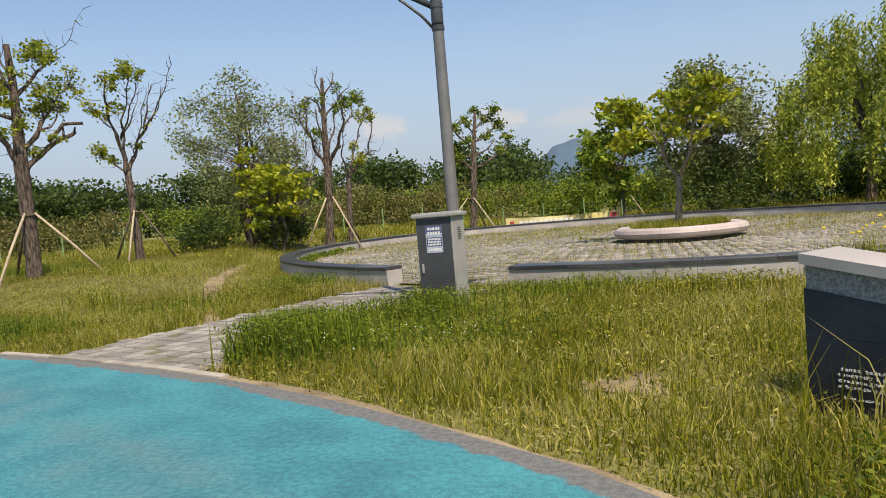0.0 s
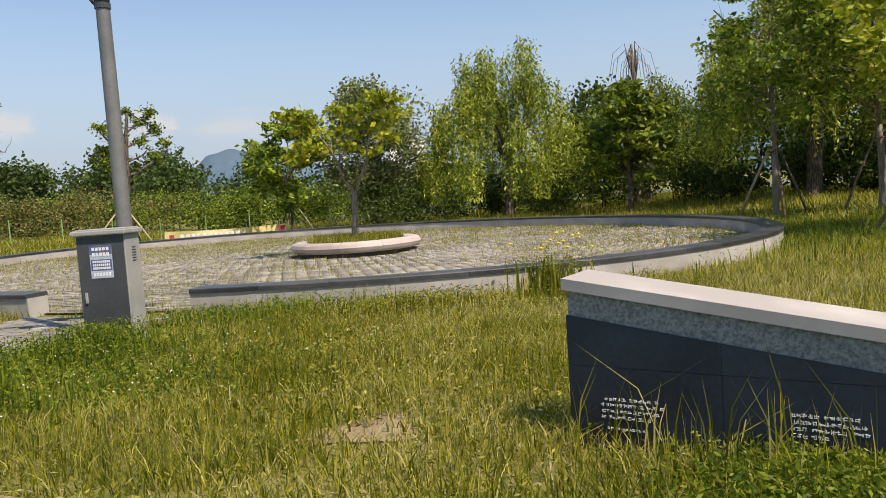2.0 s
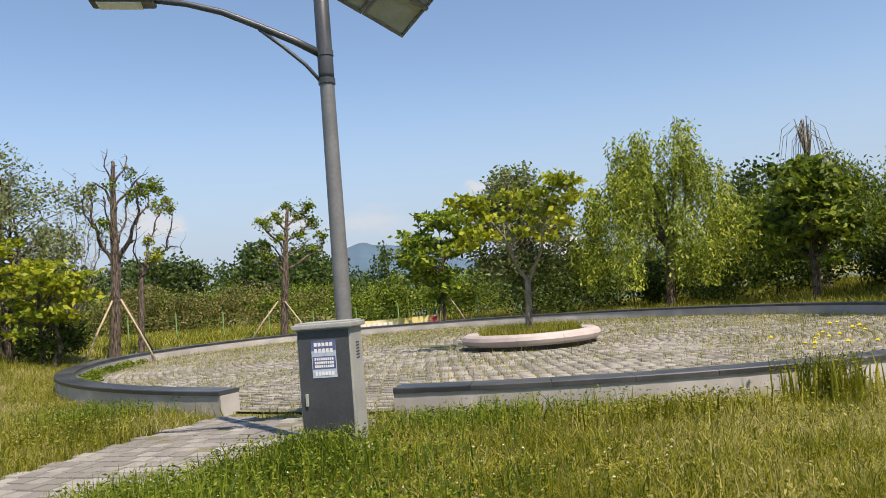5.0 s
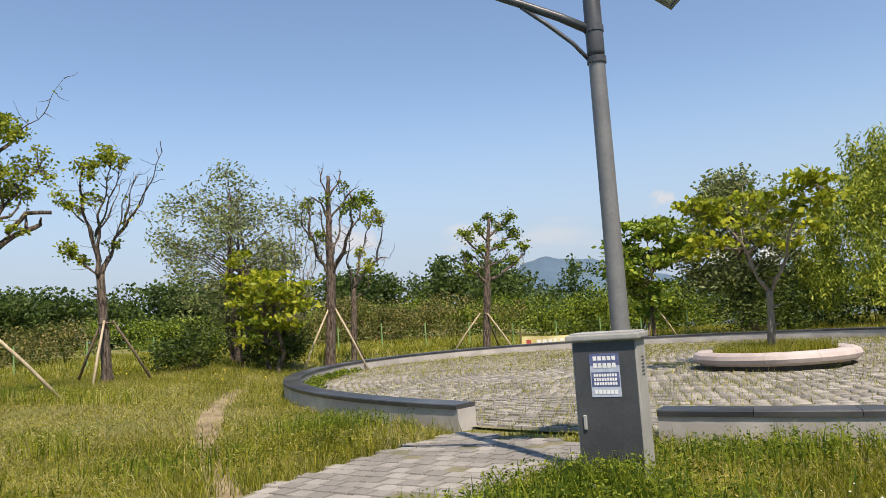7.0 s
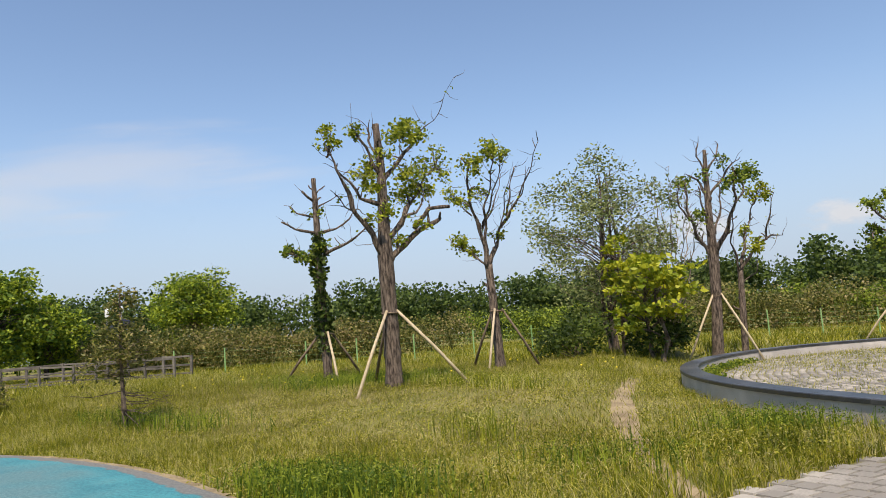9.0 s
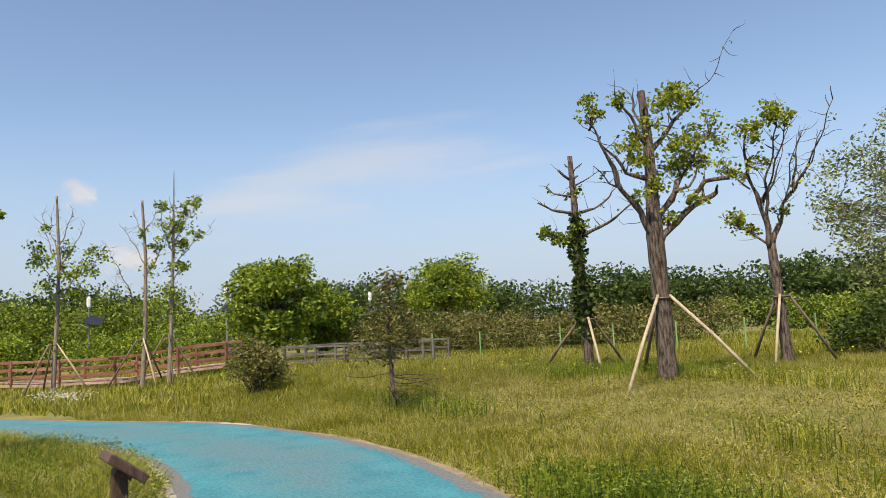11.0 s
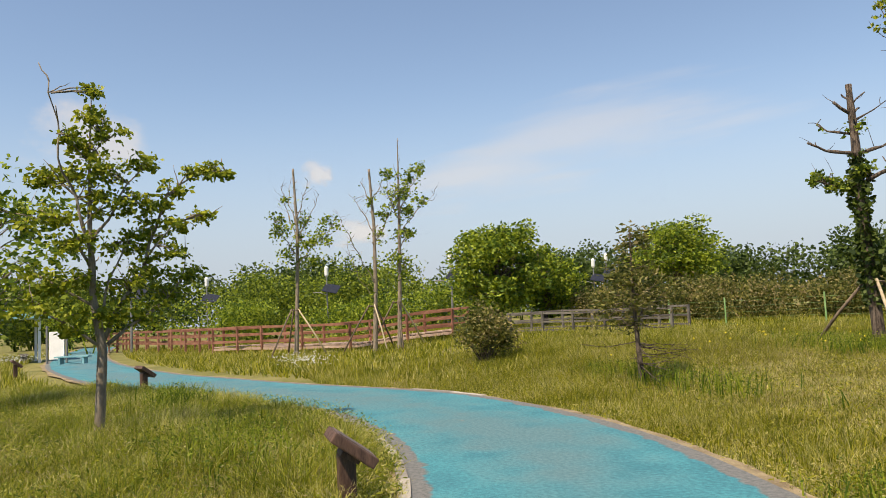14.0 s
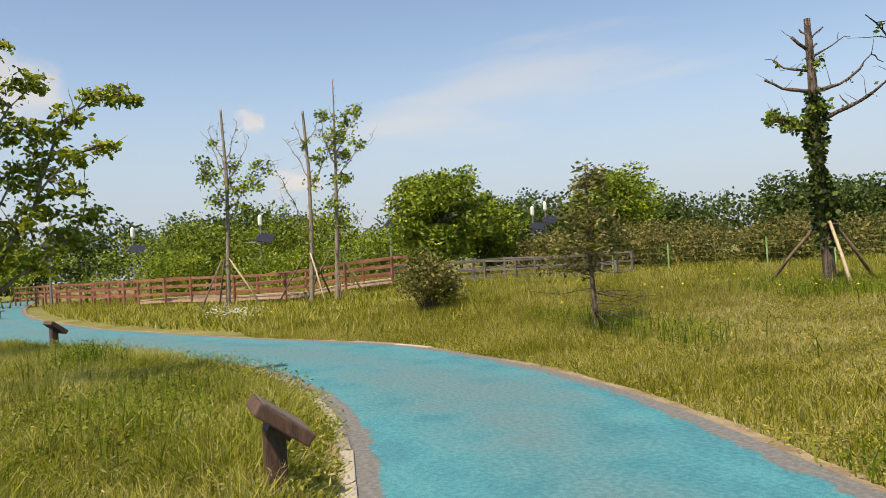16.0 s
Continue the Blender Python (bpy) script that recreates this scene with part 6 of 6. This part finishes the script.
# apron pavers, laid in courses
_r4 = np.random.default_rng(21)
_u = np.array((0.36, 0.933))
_w2 = np.array((0.933, -0.36))
for _i in range(-2, 34):
    for _j in range(-16, 18):
        _c = np.array((-2.6, 8.0)) + _u * (_i * 0.225) + _w2 * ((_j + 0.5 * (_i % 2)) * 0.225)
        if not bool(in_poly(_c[0:1], _c[1:2], APRON)[0]) or in_ring(_c[0], _c[1], -0.3) or _r4.random() < 0.05:
            continue
        _q = [_c + _u * (sa * 0.108) + _w2 * (sb * 0.108) for sa, sb in ((-1, -1), (-1, 1), (1, 1), (1, -1))]
        _vv, _ff = sett_mesh(_q[::-1], -0.04, 0.006 + 0.012 * _r4.random())
        part("paver", Geo().add(_vv, _ff), M_PAVER, apron)

# plaza setts in rings about the planter; the ones nearest the entrance are single stones
_setts = thing("plaza_paving", (0, 0, 0), "rings of worn pale stone setts with grassy joints", "paving", kind="structure")
_allv, _allf, _count = [], [], 0
for _k in range(58):
    _ins = 0.45 + 0.185 * _k
    _rx, _ry = RX - _ins, RY - _ins * 0.98
    if _rx < 1.0 or _ry < 0.7:
        break
    _per = math.pi * (3 * (_rx + _ry) - math.sqrt((3 * _rx + _ry) * (_rx + 3 * _ry)))
    _n = max(8, int(_per / 0.27))
    for _j in range(_n):
        _a0 = 2 * math.pi * (_j + 0.5 * (_k % 2)) / _n
        _a1 = _a0 + 2 * math.pi / _n * 0.86
        _cx, _cy = ring_point(_rx * math.cos(_a0), _ry * math.sin(_a0))
        if (_cx - PLANTER[0]) ** 2 + (_cy - PLANTER[1]) ** 2 < 1.75 ** 2 or _r4.random() < 0.07:
            continue
        _q = [ring_point((_rx - s) * math.cos(a), (_ry - s) * math.sin(a)) for a, s in ((_a0, 0.148), (_a0, 0.0), (_a1, 0.0), (_a1, 0.148))]
        _vv, _ff = sett_mesh([np.array(p) for p in _q], -0.02, 0.012 + 0.025 * _r4.random())
        if _cy < 18.5 and -3.6 < _cx < 1.2 and _count < 290:
            part("sett", Geo().add(_vv, _ff), M_PAVER, _setts)
            _count += 1
        else:
            _o = len(_allv)
            _allv += _vv
            _allf += [tuple(_o + i for i in f) for f in _ff]
tagged(part("setts", fast_mesh("setts", _allv, _allf, M_PAVER), M_PAVER, _setts), kind="stuff")


# ---- grass, flowers, weeds ----
def blades(n_pts, xy, h, width, rng, segs=1, lean=0.6):
    """Bent blades of grass at the points xy, as one mesh's arrays."""
    n = len(xy)
    z = ground(xy[:, 0], xy[:, 1])
    a = rng.uniform(0, 6.28, n)
    b = rng.uniform(0, 6.28, n)
    hh = h * rng.uniform(0.5, 1.25, n)
    k = hh * np.abs(rng.normal(0, lean, n))
    sx, sy = np.cos(a) * width * 0.5, np.sin(a) * width * 0.5
    base = np.stack((xy[:, 0], xy[:, 1], z - 0.01), 1)
    side = np.stack((sx, sy, np.zeros(n)), 1)
    tip = base + np.stack((np.cos(b) * k, np.sin(b) * k, hh), 1)
    if segs == 1:
        return np.stack((base - side, base + side, tip), 1).reshape(-1, 3), np.arange(3 * n).reshape(n, 3)
    mid = base + np.stack((np.cos(b) * k * 0.32, np.sin(b) * k * 0.32, hh * 0.6), 1)
    v = np.stack((base - side, base + side, mid + side * 0.75, mid - side * 0.75, tip), 1).reshape(-1, 3)
    o = 5 * np.arange(n)[:, None]
    f = np.concatenate((o + np.array((0, 1, 2)), o + np.array((0, 2, 3)), o + np.array((3, 2, 4))), 1).reshape(-1, 3)
    return v, f


def patch_noise(x, y, s, seed):
    q = np.zeros_like(x)
    r = np.random.default_rng(seed)
    for k in range(5):
        a, p = r.uniform(0, 6.28), r.uniform(0, 6.28, 2)
        f = s * (1 + 0.7 * k)
        q += np.sin((x * math.cos(a) + y * math.sin(a)) * f + p[0] + 1.2 * np.sin((x * math.sin(a) - y * math.cos(a)) * f * 0.7 + p[1])) / (1 + 0.5 * k)
    return q / 2.2


def scatter(n, x0, x1, y0, y1, rng):
    return np.stack((rng.uniform(x0, x1, n), rng.uniform(y0, y1, n)), 1)


_bx, _by = np.array([BA.x, BA.y]), np.array([BD.x, BD.y])


def clear(xy):
    """Points where grass can stand."""
    x, y = xy[:, 0], xy[:, 1]
    ok = (path_distance(x, y) > PATH_W / 2 + 0.05) & ~in_ring(x, y, 0.0) & ~in_poly(x, y, APRON)
    q = xy - _bx
    s, t = q @ _by, q @ np.array([-_by[1], _by[0]])
    ok &= ~((s > -0.02) & (s < BL) & (t > -0.02) & (t < BT))
    return ok


def near_trail(xy):
    d = np.full(len(xy), 1e9)
    for p in TRAIL:
        np.minimum(d, np.hypot(xy[:, 0] - p[0], xy[:, 1] - p[1]), out=d)
    for cx, cy, r in ((2.85, 7.2, 0.42), (2.45, 10.3, 0.3), (1.6, 9.4, 0.22), (-20.9, 9.75, 0.6)):
        np.minimum(d, np.hypot(xy[:, 0] - cx, xy[:, 1] - cy) * 0.3 / r, out=d)
    return d


def knoll_at(xy):
    x, y = xy[:, 0], xy[:, 1]
    return smooth((-x - 4.5) / 3) * smooth((y - 11.5) / 2.5) * smooth((21 - y) / 4) * smooth((x + 19) / 4)


def lawn(name, n, box, h, width, mat, label, seed, segs=1, dmin=0.0, dmax=1e9, fall=None, keep=None, lean=0.75):
    rng = np.random.default_rng(seed)
    xy = scatter(n, *box, rng)
    d = path_distance(xy[:, 0], xy[:, 1]) - PATH_W / 2
    ok = clear(xy) & (d >= dmin) & (d < dmax) & (rng.random(n) < np.clip((near_trail(xy) - 0.04) * 3.2, 0.06, 1))
    if mat is M_GRASS:
        ok &= rng.random(n) > 0.72 * knoll_at(xy)
    if keep is not None:
        ok &= keep(xy, rng)
    xy = xy[ok]
    hh = h(xy) if callable(h) else np.full(len(xy), h)
    hh = hh * np.clip((path_distance(xy[:, 0], xy[:, 1]) - PATH_W / 2) * 1.2 + 0.25, 0.3, 1)
    v, f = blades(len(xy), xy, hh, width, rng, segs, lean)
    tagged(new(name, fast_mesh(name, v, f, mat)), label, "grass", kind="stuff")


def tall(xy):
    """Taller on the meadow side of the path, short and dry on the knoll."""
    x, y = xy[:, 0], xy[:, 1]
    south = (y < np.interp(x, MID[::-1, 0], MID[::-1, 1]))
    knoll = smooth((-x - 4.5) / 3) * smooth((y - 11.5) / 2.5) * smooth((21 - y) / 4) * smooth((x + 19) / 4)
    base = 0.165 + 0.04 * patch_noise(x, y, 1.1, 4) + 0.07 * patch_noise(x, y, 5.0, 14)
    return np.where(south, 0.28 + 0.06 * patch_noise(x, y, 0.9, 5) + 0.1 * patch_noise(x, y, 4.0, 15), base * (1 - 0.5 * knoll) + 0.06 * smooth((-x - 14) / 4) * smooth((y - 11) / 2))


def dryness(xy, rng):
    x, y = xy[:, 0], xy[:, 1]
    knoll = smooth((-x - 4.5) / 3) * smooth((y - 11.5) / 2.5) * smooth((21 - y) / 4) * smooth((x + 19) / 4)
    return rng.random(len(x)) < np.clip(0.28 + 0.3 * patch_noise(x, y, 0.8, 6) + 0.75 * knoll, 0.04, 1)


lawn("near_grass", 330000, (-13, 9, -1, 15), tall, 0.010, M_GRASS, "meadow grass beside the path", 91, 2, 0, 5.2)
lawn("near_dry_grass", 190000, (-13, 9, -1, 15), tall, 0.008, M_DRY, "dry straw-coloured grass beside the path", 92, 1, 0, 6, keep=dryness, lean=1.0)
lawn("meadow_grass", 520000, (-26, 18, -8, 28), tall, 0.016, M_GRASS, "meadow grass round the plaza and trees", 93, 1, 4.6, 30)
lawn("meadow_dry_grass", 330000, (-26, 18, 2, 28), tall, 0.014, M_DRY, "dry grass on the meadow", 94, 1, 4.6, 30, keep=dryness, lean=1.0)
lawn("far_grass", 330000, (-62, 34, -16, 52), 0.3, 0.05, M_GRASS, "far meadow grass", 95, 1, 1.0, 60, keep=lambda xy, rng: np.hypot(xy[:, 0] + 4, xy[:, 1] - 14) > 16)
lawn("north_grass", 260000, (-27, -11, 8, 24), tall, 0.013, M_GRASS, "meadow grass between the path and the trees", 97, 1, 0, 14)
lawn("north_dry_grass", 110000, (-27, -11, 8, 24), tall, 0.012, M_DRY, "dry grass between the path and the trees", 98, 1, 0, 14, keep=dryness, lean=1.0)
lawn("path_side_dry_grass", 120000, (-24, -6, 0, 9), tall, 0.01, M_DRY, "straw-coloured stalks in the tall meadow grass", 99, 1, 0, 7, keep=lambda xy, rng: (xy[:, 1] < np.interp(xy[:, 0], MID[::-1, 0], MID[::-1, 1])) & (rng.random(len(xy)) < 0.75))
lawn("south_grass", 130000, (-32, 14, -16, 2), 0.3, 0.03, M_GRASS, "meadow grass across the path", 90, 1, 5.0, 40)
lawn("path_side_grass", 260000, (-24, -6, 0, 9), tall, 0.012, M_TALL, "tall meadow grass beside the path", 96, 2, 0, 7, keep=lambda xy, rng: xy[:, 1] < np.interp(xy[:, 0], MID[::-1, 0], MID[::-1, 1]))


def weed_patch(name, cx, cy, rx, ry, n, h, mat, label, seed, width=0.02):
    """A clump of leafy stalks."""
    rng = np.random.default_rng(seed)
    xy = np.stack((cx + rng.normal(size=n) * rx * 0.5, cy + rng.normal(size=n) * ry * 0.5), 1)
    xy = xy[clear(xy)]
    n = len(xy)
    v1, f1 = blades(n, xy, np.full(n, h), width, rng, 2, 0.3)
    z = ground(xy[:, 0], xy[:, 1])
    m = 7
    p = np.stack((np.repeat(xy[:, 0], m) + rng.normal(size=n * m) * 0.04, np.repeat(xy[:, 1], m) + rng.normal(size=n * m) * 0.04, np.repeat(z, m) + rng.uniform(0.1, 1.0, n * m) * h), 1)
    v2, f2 = leaf_cards(p, 0.038, rng, 0.4)
    me = fast_mesh(name, np.concatenate((v1, v2)), np.concatenate((f1, np.concatenate((f2[:, (0, 1, 2)], f2[:, (0, 2, 3)])) + len(v1))), mat)
    tagged(new(name, me), label, "weeds", kind="stuff")


def herbs(name, n, box, h, size, mat, label, seed, keep=None):
    """Small broad leaves that stand between the blades."""
    rng = np.random.default_rng(seed)
    xy = scatter(n, *box, rng)
    d = path_distance(xy[:, 0], xy[:, 1]) - PATH_W / 2
    ok = clear(xy) & (d < 13) & (patch_noise(xy[:, 0], xy[:, 1], 1.7, seed) + rng.normal(size=n) * 0.45 > 0.0) & (near_trail(xy) > 0.25)
    if keep is not None:
        ok &= keep(xy)
    xy = xy[ok]
    z = ground(xy[:, 0], xy[:, 1]) + h * rng.random(len(xy)) ** 0.7
    v, f = leaf_cards(np.stack((xy[:, 0], xy[:, 1], z), 1), size, rng, 0.26, -0.35, 0.5)
    tagged(new(name, fast_mesh(name, v, f, mat)), label, "herbs", kind="stuff")


herbs("lawn_herbs", 130000, (-9, 8, 2, 14.5), 0.15, 0.038, M_GRASS, "small herbs among the meadow grass", 141)
herbs("lawn_dry_leaves", 70000, (-9, 8, 2, 14.5), 0.12, 0.04, M_DRY, "straw-coloured leaves among the meadow grass", 142)
herbs("knoll_herbs", 150000, (-24, -5, 9, 23), 0.12, 0.045, M_GRASS, "small herbs among the grass below the trees", 143)
herbs("side_herbs", 130000, (-22, -5, 0, 8), 0.27, 0.042, M_TALL, "leafy stalks in the tall meadow grass", 144)
herbs("side_dry_stalks", 70000, (-22, -5, 0, 8), 0.33, 0.034, M_DRY, "yellowed seed heads in the tall meadow grass", 145)
herbs("side_dark_leaves", 60000, (-22, -5, 0, 8), 0.28, 0.045, M_LUSH, "dark broad leaves low in the meadow grass", 146)
weed_patch("weeds_by_apron", -0.8, 8.85, 0.8, 0.75, 1500, 0.46, M_LUSH, "dark green weeds beside the paved apron", 101)
weed_patch("weeds_by_cabinet", 0.25, 10.5, 1.2, 0.8, 650, 0.34, M_LUSH, "lush weeds round the foot of the cabinet", 102)
weed_patch("weeds_cabinet_foot", 0.3, 10.78, 0.55, 0.25, 300, 0.42, M_LUSH, "dark weeds against the cabinet's front", 113)
weed_patch("weeds_clover", 0.7, 8.9, 1.6, 1.1, 600, 0.26, M_LUSH, "lush clover and weeds in the grass", 103)
weed_patch("weeds_by_wall", 1.9, 12.5, 1.5, 0.4, 480, 0.3, M_LUSH, "weeds against the ring wall", 104)
weed_patch("weeds_iris", 5.95, 12.3, 0.5, 0.28, 150, 0.52, M_GRASS, "tall iris leaves against the ring wall", 105, 0.028)
weed_patch("weeds_knoll", -4.6, 12.6, 1.5, 1.0, 170, 0.28, M_LUSH, "tufts of weeds on the dry grass", 106)
weed_patch("weeds_left_wall", -3.6, 14.9, 1.0, 0.7, 330, 0.32, M_LUSH, "weeds against the ring wall", 107)
weed_patch("weeds_stone_foot", 4.9, 5.15, 0.75, 0.75, 2600, 0.17, M_LUSH, "creeping dark green weeds at the inscribed wall's foot", 108)
weed_patch("weeds_trees", -15.5, 19.0, 3.5, 1.6, 1600, 0.32, M_LUSH, "lush grass round the staked trees", 109)
weed_patch("weeds_conifer", -15.5, 13.4, 2.8, 0.7, 420, 0.33, M_LUSH, "lush grass round a young conifer", 110)
weed_patch("weeds_meadow", -12.5, 5.9, 1.6, 0.8, 600, 0.42, M_LUSH, "dark tufts in the tall meadow grass", 111)
weed_patch("weeds_trail_foot", -6.6, 10.35, 1.5, 0.7, 900, 0.34, M_LUSH, "dark broad-leaved weeds in the dry grass", 115)
weed_patch("weeds_ring_end", -3.4, 13.5, 1.2, 0.9, 520, 0.27, M_GRASS, "fresh green grass between trail and ring wall", 116)
weed_patch("weeds_wall_front", 3.8, 11.9, 1.5, 0.5, 480, 0.27, M_GRASS, "fresh green weeds before the ring wall", 117)
weed_patch("weeds_meadow_back", -17.3, 5.0, 1.8, 0.5, 380, 0.55, M_LUSH, "dark tall tufts at the meadow's far edge", 118)
weed_patch("weeds_shade", 13.5, 17.5, 5.5, 5.0, 3600, 0.3, M_LUSH, "lush green growth in front of the woods", 151, 0.03)
weed_patch("weeds_mid_knoll", -7.2, 13.7, 0.7, 0.5, 130, 0.38, M_TALL, "tall weeds standing in the dry grass", 152)
weed_patch("weeds_apron_edge", -0.9, 10.6, 0.55, 0.8, 420, 0.36, M_LUSH, "weeds spreading over the apron's edge", 153)
weed_patch("weeds_lawn", 2.2, 9.4, 2.6, 2.0, 420, 0.18, M_GRASS, "low fresh weeds among the lawn grass", 154)
weed_patch("weeds_lawn_near", 3.2, 7.9, 1.6, 1.2, 260, 0.15, M_GRASS, "low fresh weeds among the lawn grass", 155)
weed_patch("weeds_pole_row", -10.2, 18.2, 2.2, 0.6, 420, 0.3, M_TALL, "yellow-green grass round the staked trees", 119)
_r5 = np.random.default_rng(112)
_sx = _r5.uniform(0.02, 1.6, 110)
_sxy = np.stack((BA.x + BD.x * _sx, BA.y + BD.y * _sx), 1) + np.array((-0.714, -0.70)) * _r5.uniform(0.05, 0.4, 110)[:, None]
_sv, _sf = blades(110, _sxy, 0.3 + 0.35 * _r5.random(110), 0.01, _r5, 2, 0.4)
tagged(new("tall_stone_grass", fast_mesh("tall_stone_grass", _sv, _sf, M_GRASS)), "tall grass stalks before the inscribed wall", "grass", kind="stuff")


def blossoms(name, spots, mat, label, seed, size=0.03):
    rng = np.random.default_rng(seed)
    g = Geo()
    for cx, cy, rx, ry, n, h in spots:
        for _ in range(n):
            x, y = cx + rng.normal() * rx * 0.5, cy + rng.normal() * ry * 0.5
            if not clear(np.array([[x, y]]))[0]:
                continue
            z = gz(x, y) + h * rng.uniform(0.75, 1.1)
            s = size * rng.uniform(0.7, 1.2)
            g.add([(x - s, y, z), (x, y - s, z), (x + s, y, z), (x, y + s, z), (x, y, z + s * 0.8), (x, y, z - s * 0.7)], [(0, 1, 4), (1, 2, 4), (2, 3, 4), (3, 0, 4), (1, 0, 5), (2, 1, 5), (3, 2, 5), (0, 3, 5)])
    tagged(new(name, g.mesh(name, mat)), label, "flowers", kind="stuff")


blossoms("clover_flowers", [(0.6, 8.8, 1.6, 1.2, 45, 0.28), (2.2, 9.6, 2, 1.5, 18, 0.22)], M_FLOWER, "white clover heads in the grass", 121, 0.009)
blossoms("white_flowers", [(-28.0, 8.1, 3.2, 0.9, 200, 0.45), (-37, -2.5, 3.5, 1.6, 300, 0.7)], M_FLOWER, "drift of white meadow flowers", 122, 0.02)
blossoms("yellow_flowers", [(5.95, 12.35, 0.5, 0.3, 16, 0.8), (-17, 18, 7, 3, 26, 0.33), (-10, 23, 6, 3, 18, 0.33)], M_YPETAL, "yellow meadow flowers", 123, 0.03)


def tufts_in_plaza():
    """Short grass that grows from the joints, thickest by the wall and in the far half."""
    rng = np.random.default_rng(131)
    n = 190000
    a, q = rng.uniform(0, 6.28, n), np.sqrt(rng.uniform(0, 1, n))
    x, y = ring_point((RX - 0.45) * q * np.cos(a), (RY - 0.45) * q * np.sin(a))
    p = 0.24 + 0.24 * patch_noise(x, y, 0.8, 8) + 0.4 * smooth((y - 24) / 8) + 0.5 * smooth((q - 0.93) / 0.06) + 0.25 * smooth((x - 4) / 8)
    ok = (rng.random(n) < np.clip(p, 0.02, 0.9)) & (np.hypot(x - PLANTER[0], y - PLANTER[1]) > 1.8)
    xy = np.stack((x, y), 1)[ok]
    v, f = blades(len(xy), xy, 0.07 + 0.13 * rng.random(len(xy)) ** 3, 0.012, rng)
    v[:, 2] += 0.04
    tagged(new("joint_grass", fast_mesh("joint_grass", v, f, M_GRASS)), "sparse grass growing from the paving joints", "grass", kind="stuff")
    n = 5200
    a, q = rng.uniform(0, 6.28, n), np.sqrt(rng.uniform(0, 1, n)) * 1.3
    xy = np.stack((PLANTER[0] + q * np.cos(a), PLANTER[1] + q * np.sin(a)), 1)
    v, f = blades(n, xy, np.full(n, 0.24), 0.014, rng)
    v[:, 2] += 0.36
    tagged(new("planter_grass", fast_mesh("planter_grass", v, f, M_GRASS)), "grass growing in the round planter", "grass", kind="stuff")


def hedge_row():
    """Low tufts along the inner foot of the ring wall."""
    rng = np.random.default_rng(133)
    p = []
    for a in np.linspace(ring_angle(-7.2, 20.5), ring_angle(-6.6, 27.5), 26):
        x, y = ell(a, 0.62)
        for _ in range(1 if rng.random() < 0.3 else 3):
            c = np.array((x + rng.normal() * 0.1, y + rng.normal() * 0.1, 0.09))
            p.append(c + ball(rng, 60) * np.array((0.09, 0.09, 0.045 * rng.uniform(0.8, 1.8))))
    q = np.concatenate(p)
    q[:, 2] = np.maximum(q[:, 2], 0.02)
    tagged(new("wall_foot_plants", fast_mesh("wall_foot_plants", *leaf_cards(q, 0.06, rng, 0.6), M_LUSH)), "low green tufts along the inside of the ring wall", "weeds", kind="stuff")


tufts_in_plaza()
hedge_row()
